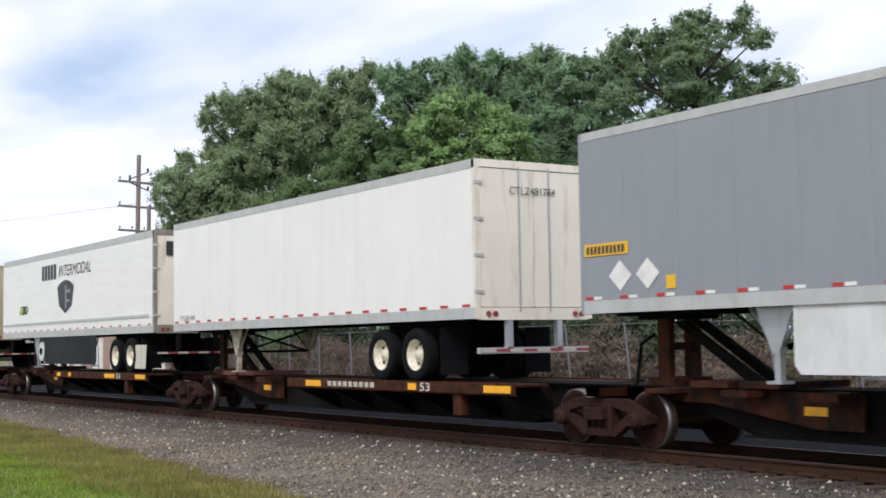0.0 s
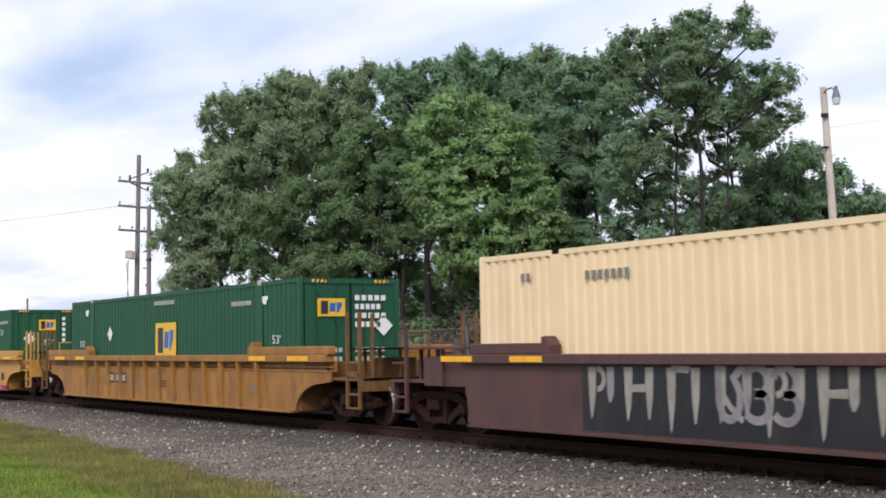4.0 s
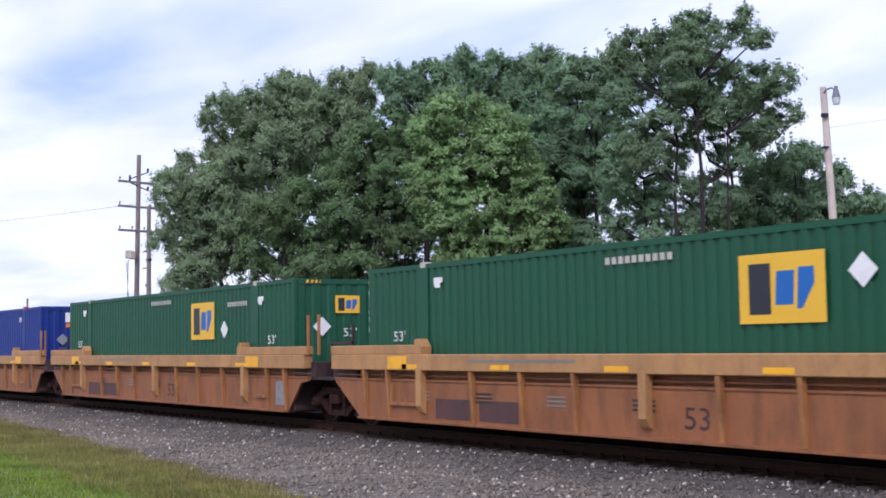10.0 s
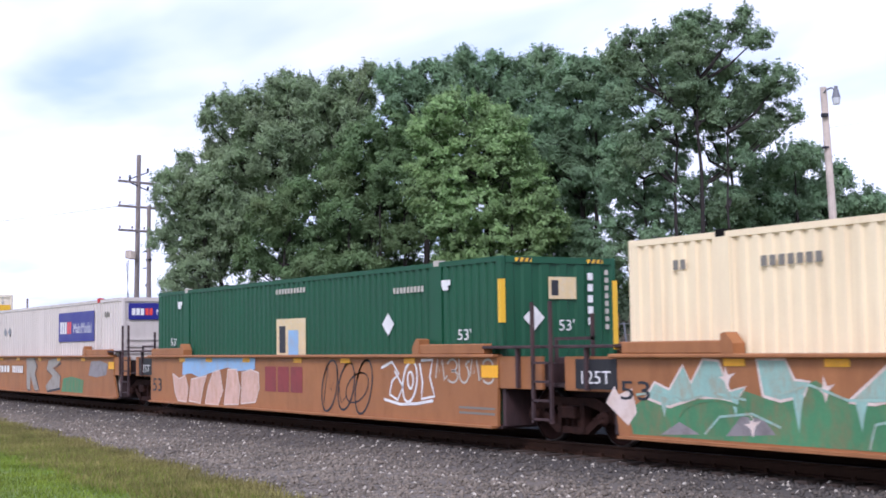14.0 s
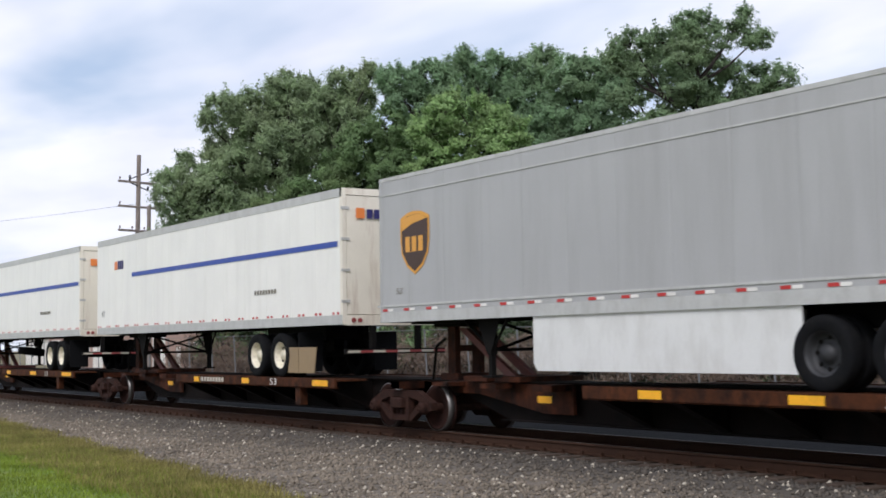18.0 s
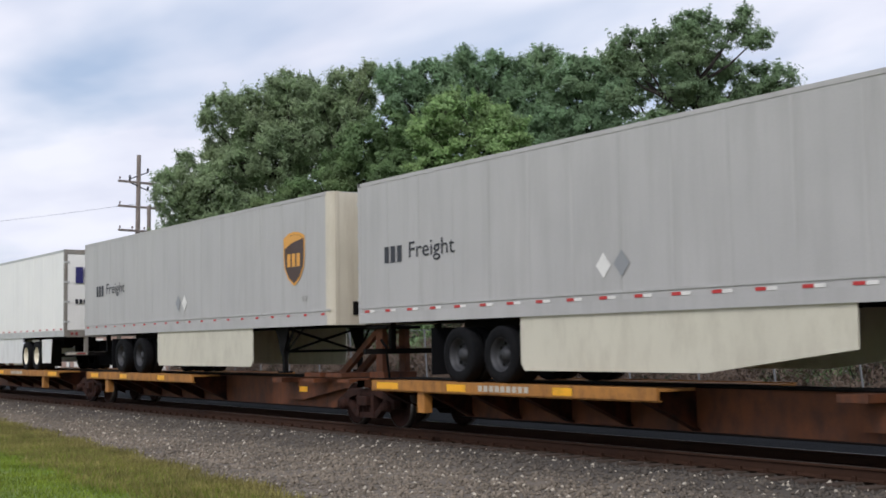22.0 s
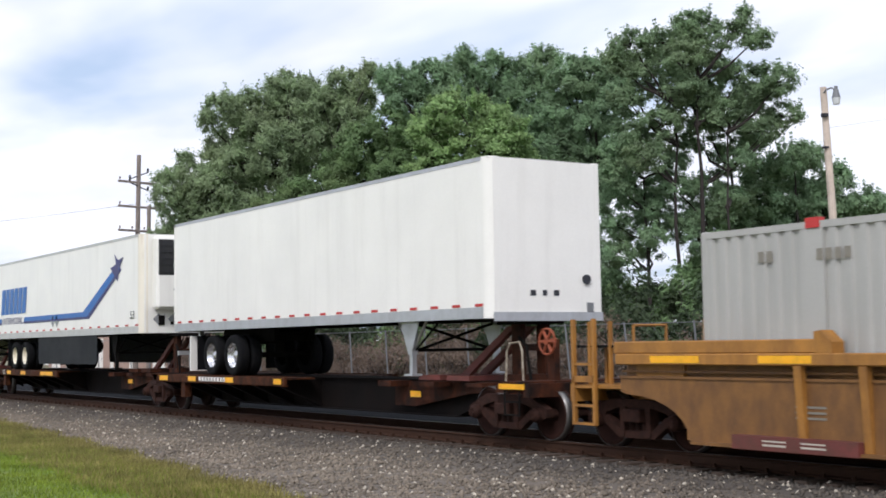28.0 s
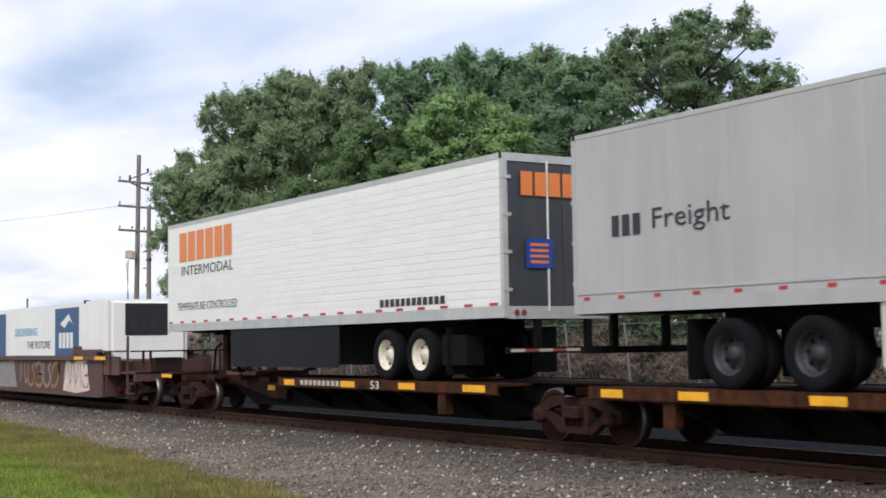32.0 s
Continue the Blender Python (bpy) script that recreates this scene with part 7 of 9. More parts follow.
            for pts in ([(-0.9, 1.36), (0.0, 1.38), (0.35, 1.1), (0.1, 0.85), (0.6, 0.3), (0.1, 0.28), (-0.4, 0.75), (-0.45, 0.3), (-0.85, 0.3)], [(2.9, 1.4), (1.7, 1.3), (1.5, 1.0), (2.2, 0.8), (1.4, 0.45), (1.5, 0.3), (2.9, 0.42), (3.0, 0.8), (2.2, 1.05), (3.0, 1.25)]):
                decal(r, "graffiti", "g_cream", [pts], f2, "pale block letter with dark shade")
                decal(r, "graffiti", "ink", ribbon([(p[0] + 0.08, p[1] - 0.03) for p in pts], 0.07), ("s", -1.4765))
            decal(r, "graffiti", "g_green", [[(3.1, 0.3), (3.3, 0.72), (4.2, 0.8), (5.4, 0.7), (5.3, 0.3)]], f, "faded green sprayed strip")
            decal(r, "graffiti", "g_grey", [[(5.85, 0.85), (6.1, 1.28), (7.0, 1.3), (7.65, 1.2), (7.5, 0.88), (6.6, 0.8)]], f, "grey-blue sprayed patch")
        if not le:
            decal(r, "black_panel", "black", [rect(-h + 0.6, -h + 1.6, 0.92, 1.38)], f)
            words(r, "125T", "white_mark", -h + 0.75, -h + 1.45, 1.0, 1.2, f2)
    cream_box(-261.1, -245.1, "wall", "cream", 0.0, "cream corrugated container with dark fleet mark")
    r, h = green_box(-280.58, -264.43, "wall", -0.68, (4.06, 1.82), pale=True, label="green corrugated container with half-stripped sign")
    part("yellow_corner_strip", B((h - 0.06, h + 0.01, -1.31, -1.2, 2.0, 2.75), (h - 0.06, h + 0.01, 1.2, 1.31, 1.5, 2.75)), "label_yellow", r, "yellow corner strips")
    grey_box(-299.7, -283.5, "pale_box", "faded off-white corrugated container with purple sign")

    # spine cars: a box, a grey trailer, two white trailers with a blue stripe, a refrigerated trailer
    r = spine_car(-321.35, -305.05, -1, (-320.75, -312.2), right_end=True, container=True, marks=[(-320.4, -319.3), (-316.6, -315.9), (-313.4, -312.9), (-312.7, -312.3)], pos53=-314.1)
    bm = bmesh.new()
    for i in range(18):
        a, b = radians(20 * i), radians(20 * i + 20)
        rod(bm, (9.0, -0.75 + 0.34 * math.cos(a), 1.72 + 0.34 * math.sin(a)), (9.0, -0.75 + 0.34 * math.cos(b), 1.72 + 0.34 * math.sin(b)), 0.025, 6)
    for i in range(6):
        a = radians(60 * i)
        rod(bm, (8.97, -0.75, 1.72), (9.0, -0.75 + 0.34 * math.cos(a), 1.72 + 0.34 * math.sin(a)), 0.016, 5)
    rod(bm, (8.9, -0.75, 1.72), (9.02, -0.75, 1.72), 0.09, 10)
    part("hand_brake_wheel", bm, "orange", r, "orange hand brake wheel")
    part("hand_brake_stand", B((8.72, 8.9, -0.9, -0.45, 0.97, 2.2)), "spine", r)
    r, h = container(-320.98, -304.9, 1.19, "ivory", "off-white corrugated container with yellow sign and green lettering", "doors")
    decal(r, "yellow_sign", "label_yellow", [rect(-5.23, -1.61, 3.22, 3.84)], SIDE, "yellow sign with dark blocks")
    decal(r, "sign_block", "ink", bars(-4.5, -2.35, 3.36, 3.68, 6, 0.25), ("s", -1.311))
    for k in range(4):
        decal(r, "sign_line", "ink", [rect(-5.1 + 0.12 * k, -4.6, 3.64 - 0.08 * k, 3.66 - 0.08 * k), rect(-2.25, -1.75 - 0.1 * k, 3.64 - 0.08 * k, 3.66 - 0.08 * k)], ("s", -1.311))
    words(r, "Intermodal", "letter_green", -4.96, -1.8, 2.62, 3.1, SIDE)
    f = ("e", h + 0.03)
    decal(r, "yellow_sign", "label_yellow", [rect(-1.07, 1.17, 3.24, 3.64)], f)
    decal(r, "sign_block", "ink", bars(-0.55, 0.7, 3.33, 3.55, 6, 0.25), ("e", h + 0.033))
    decal(r, "small_label", "label_yellow", [rect(0.85, 1.1, 2.05, 2.45)], f)
    decal(r, "lettering", "faint_ink", bars(-6.0, -5.0, 1.58, 1.7, 6, 0.4) + bars(4.3, 6.0, 1.6, 1.72, 8, 0.4) + bars(4.6, 5.9, 3.72, 3.84, 8, 0.35), SIDE)
    decal(r, "placard", "white_mark", [diamond(-0.4, 0.0, 1.75, 2.1)], SIDE)
    decal(r, "placard", "white_mark", [diamond(-1.0, -0.5, 2.75, 3.15), diamond(-0.95, -0.45, 1.8, 2.2)], f)
    decal(r, "dark_label", "faint_ink", [rect(-0.98, -0.42, 2.4, 2.62)], f)

    spine_car(-338.4, -321.35, -1, (-332.3, -323.3), marks=[(-331.0, -330.5), (-328.1, -327.5), (-324.4, -323.6)], pos53=-326.4)
    fleet_grey(-338.9, -323.1, -1, (-327.69, -326.42), (-333.8, -328.0), -335.4, "grey", None, (-6.95,), None, label="grey parcel semitrailer with white side skirt")
    for a, b, s0, s1, wh, marks, big in ((-355.8, -338.4, -356.1, -340.3, (-344.6, -343.35), [(-347.9, -347.5), (-345.0, -344.6), (-341.4, -340.7)], False), (-373.0, -355.8, -373.5, -357.6, (-360.95, -359.7), [(-365.6, -365.1), (-362.6, -361.9), (-359.0, -358.0)], True)):
        spine_car(a, b, -1, (a + 6.7, b - 2.0), marks=marks, text=(a + 8.2, 1.6) if not big else "", pos53=b - 4.9)
        r, c, h = trailer(s0, s1, -1, "white", "white semitrailer with a long blue stripe", wh, "rim_white", None, a + (3.0 if big else 3.1), top_rail=0.18, tape="pair", rear_mat="door_cream", seams=True)
        if big:
            sp = part("spare_tyre", shared("tyre", tyre, "rubber", True), "rubber", r, "spare tyre slung under the floor", (-367.63 - c, 0.0, 1.6))
            sp.rotation_euler = (radians(82), 0, 0)
            part("spare_carrier", B((-368.25 - c, -367.0 - c, -0.05, 0.05, 1.8, 1.84), (-368.25 - c, -368.19 - c, -0.05, 0.05, 1.84, 2.09), (-367.06 - c, -367.0 - c, -0.05, 0.05, 1.84, 2.09)), "under", r)
            polys = rect(-7.03, -6.24, 3.47, 4.24)
            decal(r, "orange_square", "orange", [polys], SIDE)
            decal(r, "square_line", "white_mark", ribbon([(-7.0, 3.85), (-6.6, 3.95), (-6.3, 4.2)], 0.03) + ribbon([(-7.0, 3.8), (-6.6, 3.7), (-6.3, 3.5)], 0.03), ("s", -1.311))
            decal(r, "name_mark", "navy", bars(-6.19, -4.33, 3.45, 4.24, 3, 0.14), SIDE)
            decal(r, "blue_stripe", "stripe_blue", [rect(-4.24, h - 0.2, 3.68, 3.8)], SIDE, "blue stripe along the side")
        else:
            decal(r, "orange_square", "orange", [rect(-6.17, -5.92, 3.98, 4.22)], SIDE)
            decal(r, "name_mark", "navy", bars(-5.88, -5.39, 3.98, 4.23, 3, 0.16), SIDE)
            decal(r, "blue_stripe", "stripe_blue", [rect(-4.7, h - 0.2, 3.71, 3.83)], SIDE, "blue stripe along the side")
        else_panel = [(5.3, 1.62), (5.25, 1.06), (6.5, 1.06), (6.62, 1.62)]
        if not big:
            part("mud_guard", prism(bmesh.new(), else_panel, -1.26, -1.24), "tan_panel", r, "tan mud guard panel")
        words(r, "53", "ink", -7.3, -7.05, 2.62, 2.78, SIDE)
        f = ("e", h + 0.02)
        decal(r, "orange_square", "orange", [rect(-0.98, -0.77, 4.3, 4.52)], f)
        decal(r, "name_mark", "navy", bars(-0.72, -0.2, 4.3, 4.5, 3, 0.16), f)
        decal(r, "lettering", "faint_ink", bars(3.6, 4.8, 2.85, 2.95, 8, 0.3), SIDE)
    spine_car(-389.2, -373.0, -1, (-383.6, -375.15), left_end=True, marks=[(-382.8, -382.0), (-380.0, -379.4), (-378.7, -378.2), (-376.3, -375.3)], pos53=-377.7)
    r, c, h = trailer(-390.5, -374.75, -1, "white", "white ribbed refrigerated semitrailer with orange stripes", (-379.19, -377.94), "rim_orange", None, -386.7, ribbed=True, rear_mat="white", top_rail=0.14)
    decal(r, "orange_stripe", "orange", [rect(-4.12, -3.86, 2.27, 3.35), rect(-3.74, -3.48, 2.27, 3.35), rect(-4.12, -3.86, 4.25, 4.75), rect(-3.74, -3.48, 4.25, 4.75)], SIDE, "orange double stripe")
    for k, (u, v) in enumerate([(-5.5, 3.5), (-4.95, 3.62), (-4.4, 3.55), (-3.85, 3.62), (-3.3, 3.5), (-2.75, 3.68)]):
        decal(r, "name_mark", "redorange", [[(u, v), (u + 0.4, v), (u + 0.46, v + 0.66), (u + 0.06, v + 0.66)]], ("s", -1.311))
        decal(r, "name_mark", "orange", [[(u + 0.02, v - 0.02), (u + 0.38, v - 0.02), (u + 0.4, v + 0.25), (u + 0.04, v + 0.25)]], ("s", -1.314))
    decal(r, "placard", "dia_grey", [diamond(-0.57, -0.14, 2.54, 2.97), diamond(0.1, 0.53, 2.54, 2.97)], SIDE, "grey diamond placards")
    f = ("e", h + 0.02)
    decal(r, "name_mark", "redorange", bars(-0.75, 0.6, 4.1, 4.5, 5, 0.15), f)
    decal(r, "placard", "dia_grey", [diamond(-0.95, -0.45, 2.6, 3.05), diamond(-0.4, 0.1, 2.6, 3.05)], f)
    decal(r, "door_sign", "dullred", [rect(-0.95, -0.55, 3.15, 3.6)], f)
    decal(r, "door_sign", "white_mark", [rect(-0.9, -0.6, 3.2, 3.55)], ("e", h + 0.023))
    bm = rod(bmesh.new(), (-3.2, -1.12, 1.62), (-3.2, -0.5, 1.62), 0.26, 18)
    part("fuel_tank", bm, "under", r, "round dark fuel tank")
    part("tank_end", rod(bmesh.new(), (-3.2, -1.17, 1.62), (-3.2, -1.12, 1.62), 0.22, 18, 0.25), "rim_alu", r)

    # orange-brown spine cars with two grey trailers and a white one
    spine_car(-410.0, -393.35, 1, (-409.1, -400.85), "spine_orange", right_end=True, marks=[(-408.9, -408.1), (-406.4, -405.8), (-403.3, -402.8)], text=(-405.4, 1.5))
    fleet_grey(-409.87, -393.65, 1, (-406.3, -405.0), (-404.4, -397.35), -395.4, text=-7.05, shield=(5.83,), dia=-0.15, skirt_end=2.6)
    spine_car(-427.5, -410.0, 1, (-426.7, -418.3), "spine_orange", marks=[(-426.3, -425.6), (-423.7, -423.1), (-420.7, -420.2)])
    fleet_grey(-427.38, -411.05, 1, (-424.15, -422.6), (-421.2, -415.05), -413.9, text=-7.04, shield=(5.93,), dia=-0.15, lines=True)
    spine_car(-444.0, -427.5, -1, (-438.3, -429.7), "spine_orange", left_end=True, marks=[(-436.9, -436.3), (-430.7, -429.8)], text=(-435.3, 1.5))
    r, c, h = trailer(-445.2, -429.5, -1, "white", "white semitrailer with large purple and red blocks", (-434.08, -432.77), "rim_white", (-440.4, -434.5), -441.83, skirt_mat="skirt_w", rear_mat="white", frame_mat="grimy_post", guard="grimy_post", leg="leg_dirty", top_rail=0.08, tape="redwhite")
    part("rear_skirt", prism(bmesh.new(), [(5.27, 1.2), (6.2, 1.2), (6.35, 2.0), (5.2, 2.0)], -1.265, -1.24), "skirt_w", r)
    decal(r, "name_mark", "navy", [rect(-7.38, -6.6, 3.16, 4.62), rect(-6.45, -5.58, 3.16, 4.16), rect(-5.46, -4.6, 3.16, 4.2), rect(-5.0, -4.6, 4.2, 4.66)], SIDE, "large purple block lettering shapes")
    decal(r, "name_mark", "redorange", [rect(-4.55, -3.65, 3.16, 4.64), [(-3.55, 3.16), (-2.46, 3.16), (-2.5, 4.16), (-3.5, 4.16)]], SIDE, "red block lettering shapes")
    words(r, "Ground", "faint_ink", -4.45, -3.05, 2.69, 3.0, SIDE)
    f = ("e", h + 0.02)
    decal(r, "name_mark", "navy", bars(-0.94, -0.05, 3.82, 4.36, 3, 0.15), f)
    decal(r, "name_mark", "redorange", bars(-0.02, 0.6, 3.82, 4.36, 2, 0.15), f)
    decal(r, "lettering", "ink", bars(-0.95, 0.3, 3.15, 3.3, 9, 0.3), f)

    # weathered yellow well cars
    for i, (a, b, le, re, k) in enumerate([(-468.2, -448.3, False, True, (-466.45, -450.25)), (-487.7, -468.2, False, False, (-485.55, -469.4)), (-507.1, -487.7, True, False, (-505.4, -489.2))]):
        r = well_car(a, b, "ochre_side", True, le, re, "dirty yellow well car unit with ribbed sides", chord_mat="ochre_car", end_mat="ochre_car", load=k, rib_mat="ochre_car")
        h = (b - a) / 2
        car_marks(r, h, 3.4 if i != 1 else None, 6.6, 1.1 if i == 1 else None)
        if not le:
            joint_panel(r, h, -1, "1251")
        if not re:
            joint_panel(r, h, 1)
        red_shoe(r, h, -1, "maroon_pad")
        red_shoe(r, h, 1, "maroon_pad")
        decal(r, "small_plate", "black", [rect(7.6, 8.0, 0.55, 0.83)], ("s", -1.479))
        for u in (-4.5, -1.5, 1.5, 3.8):
            decal(r, "reflector", "mark", [rect(u, u + 0.6, 1.33, 1.42)], ("s", -1.584))
    grey_box(-466.45, -450.25)
    cream_box(-485.55, -469.4, "wall", "beige", 1.2, "beige corrugated container with rusty end")
    grey_box(-505.4, -489.2)

    # spine cars at the tail
    spine_car(-526.9, -510.45, 1, (-526.1, -518.35), right_end=True, marks=[(-525.9, -525.3), (-523.9, -523.4), (-521.6, -521.1), (-518.9, -518.5)], text=(-523.2, 1.7, "white_mark"))
    r, c, h = trailer(-525.25, -510.6, 1, "white", "plain white semitrailer with polished metal rails", (-522.86, -521.58), "rim_alu", None, -513.68, leg="silver", rail_mat="silver", guard="silver", top_rail=0.07, seams=False)
    part("front_rail", B((h, h + 0.025, -1.22, 1.22, 2.03, 2.11), (h, h + 0.018, -1.22, 1.22, 2.11, 2.19)), "silver", r, "polished metal bottom rail")
    part("rear_flap", B((-6.35, -6.3, -1.26, -0.66, 1.05, 1.95)), "white", r)
    decal(r, "nose_label", "ink", [rect(-0.42, -0.3, 2.48, 2.58), rect(-0.15, -0.05, 2.48, 2.58), rect(0.1, 0.22, 2.48, 2.58)], ("e", h + 0.01))
    part("gladhand", rod(bmesh.new(), (h, 0.85, 2.78), (h + 0.04, 0.85, 2.78), 0.09, 14), "ink", r)
    spine_car(-544.2, -526.9, 1, (-543.4, -535.1), marks=[(-543.0, -542.4), (-541.2, -540.7), (-539.4, -538.8), (-537.0, -535.6)], pos53=-541.6)
    r, c, h = trailer(-544.1, -527.78, 1, "white", "white refrigerated semitrailer with a rising blue stripe", (-540.89, -539.62), "rim_white", (-537.9, -531.7), -530.7, skirt_mat="skirt_d", reefer=True, corner="door_cream", top_rail=0.08, seams=False, top=4.9)
    decal(r, "name_mark", "mid_blue", bars(-6.72, -3.37, 2.97, 3.9, 6, 0.14, 0.16), SIDE, "blue block lettering shapes")
    words(r, "INTERMODAL", "navy", -6.48, -3.85, 2.6, 2.85, SIDE, slant=0.06)
    decal(r, "blue_stripe", "mid_blue", [rect(-8.1, -6.6, 2.6, 2.82), [(-3.7, 2.6), (3.6, 2.6), (3.0, 2.82), (-3.6, 2.82)], [(3.6, 2.6), (6.55, 3.95), (6.2, 4.15), (3.0, 2.82)]], SIDE, "blue stripe that rises to an arrow")
    decal(r, "stripe_shade", "navy", [rect(-8.1, -6.6, 2.6, 2.67), [(-3.7, 2.6), (3.6, 2.6), (3.42, 2.67), (-3.68, 2.67)], [(3.6, 2.6), (6.55, 3.95), (6.45, 4.02), (3.42, 2.67)]], ("s", -1.311))
    decal(r, "arrow_head", "navy", [[(5.6, 4.05), (6.25, 3.62), (6.35, 4.0), (6.75, 4.32), (6.3, 4.25), (5.95, 4.45), (6.1, 4.15)]], ("s", -1.314))
    decal(r, "placard", "dia_grey", [diamond(-0.4, 0.0, 2.4, 2.78), diamond(0.05, 0.45, 2.4, 2.78)], SIDE)
    words(r, "53", "ink", 7.3, 7.65, 2.5, 2.72, SIDE)
    f = ("e", h + 0.43)
    decal(r, "name_mark", "navy", bars(0.0, 0.9, 3.38, 3.56, 6, 0.16), f)
    for z in (2.95, 3.1):
        part("vent_bar", B((h + 0.42, h + 0.44, 0.2, 0.75, z, z + 0.05)), "ink", r)
    decal(r, "placard", "dia_grey", [diamond(-0.95, -0.6, 2.3, 2.65), diamond(-0.5, -0.15, 2.3, 2.65)], ("e", h + 0.012))
    spine_car(-561.5, -544.2, 1, (-560.7, -552.4), marks=[(-560.4, -559.9), (-558.7, -558.2), (-556.3, -555.7), (-553.3, -552.6)])
    fleet_grey(-561.25, -545.0, 1, (-557.81, -556.4), (-555.3, -549.0), -547.95, "warmgrey", -7.12, (5.95,), 0.1)
    spine_car(-578.8, -561.5, 1, (-578.0, -569.7), marks=[(-577.7, -577.2), (-576.0, -575.4), (-573.6, -573.0), (-571.0, -570.2)])
    fleet_grey(-578.5, -562.38, 1, (-575.19, -573.7), (-572.6, -566.2), -565.2, "warmgrey", -7.1, (5.97,), 0.1)
    spine_car(-595.1, -578.8, -1, (-588.9, -580.5), left_end=True, marks=[(-588.6, -588.1), (-586.0, -585.4), (-583.7, -583.1), (-581.5, -580.8)], pos53=-584.6, text=(-587.8, 1.8))
    r, c, h = trailer(-596.1, -580.4, -1, "white", "white ribbed refrigerated semitrailer with dark rear doors", (-584.48, -583.21), "rim_white", (-591.9, -586.4), -592.1, ribbed=True, skirt_mat="skirt_d", rear_mat="slate_door", frame_mat="rail_grey", top_rail=0.1)
    decal(r, "name_mark", "orange", bars(-6.86, -3.41, 3.9, 4.66, 6, 0.16), SIDE, "orange block lettering shapes")
    words(r, "INTERMODAL", "ink", -6.71, -3.41, 3.53, 3.78, SIDE)
    words(r, "TEMPERATURE CONTROLLED", "ink", -6.99, -3.19, 2.62, 2.82, SIDE)
    decal(r, "lettering", "ink", bars(3.63, 6.03, 2.38, 2.53, 12, 0.25), SIDE)
    f = ("e", h + 0.02)
    decal(r, "name_mark", "orange", bars(-0.93, 0.9, 4.2, 4.62, 6, 0.16), f)
    decal(r, "blue_sign", "stripe_blue", [rect(-0.83, -0.25, 2.94, 3.45)], f)
    decal(r, "sign_line", "orange", [rect(-0.75, -0.35, 3.32 - 0.1 * k, 3.37 - 0.1 * k) for k in range(4)], ("e", h + 0.023))
    part("rear_box", soft_box((5.7, 6.5, -1.2, -0.8, 1.25, 1.8)), "under", r)

    # the last well car in view
    r = well_car(-620.0, -599.3, "maroon_car", False, True, True, "dull brown well car covered in graffiti", arch=False, load=(-617.1, -600.9))
    f, f2 = ("s", -1.4745), ("s", -1.478)
    decal(r, "graffiti", "g_pale", [[(5.0, 0.35), (5.3, 1.35), (6.0, 1.2), (6.6, 1.36), (7.4, 1.3), (7.7, 0.4), (6.4, 0.28)]], f, "pale graffiti panel")
    for st in scrawl(5.2, 7.6, 0.45, 1.25, 4, 51, 0.045):
        decal(r, "graffiti", "ink", st, f2, "dark outline lettering")
    for k, st in enumerate(scrawl(0.0, 4.6, 0.42, 1.25, 5, 53, 0.12)):
        decal(r, "graffiti", "ochre_car" if k % 2 else "g_grey", st, f2, "faded sprayed lettering")
    decal(r, "graffiti", "g_grey", [[(-6.5, 0.3), (-6.0, 1.3), (-3.0, 1.2), (-0.8, 1.3), (-0.4, 0.35)]], f)
    r, h = container(-617.1, -601.0, 0.26, "white", "white refrigerated container with blue end panels", "wall", ribs=False)
    decal(r, "blue_panel", "teal", [rect(2.95, 5.45, 0.9, 3.0)], SIDE, "blue side panel")
    decal(r, "blue_panel", "teal", [rect(-8.0, -3.2, 0.9, 3.0)], SIDE, "blue side panel")
    decal(r, "panel_mark", "white_mark", [[(3.5, 2.5), (4.0, 2.35), (4.5, 2.6), (4.9, 2.45), (4.4, 2.8), (3.9, 2.62)]] + bars(3.4, 4.95, 1.7, 2.2, 4, 0.2), ("s", -1.311))
    words(r, "DELIVERING", "sky_blue", -1.9, 0.9, 2.15, 2.42, SIDE)
    words(r, "THE FUTURE", "ink", -0.4, 2.4, 1.7, 1.95, SIDE)
    cu = part("cooling_unit", soft_box((h, h + 0.12, -1.15, 1.15, 1.3, 3.08), r=0.04), "white", r, "white refrigeration unit")
    part("grille", soft_box((h + 0.12, h + 0.14, -0.75, 0.6, 2.05, 3.02), r=0.01), "black", cu, "black grille")


build_train()


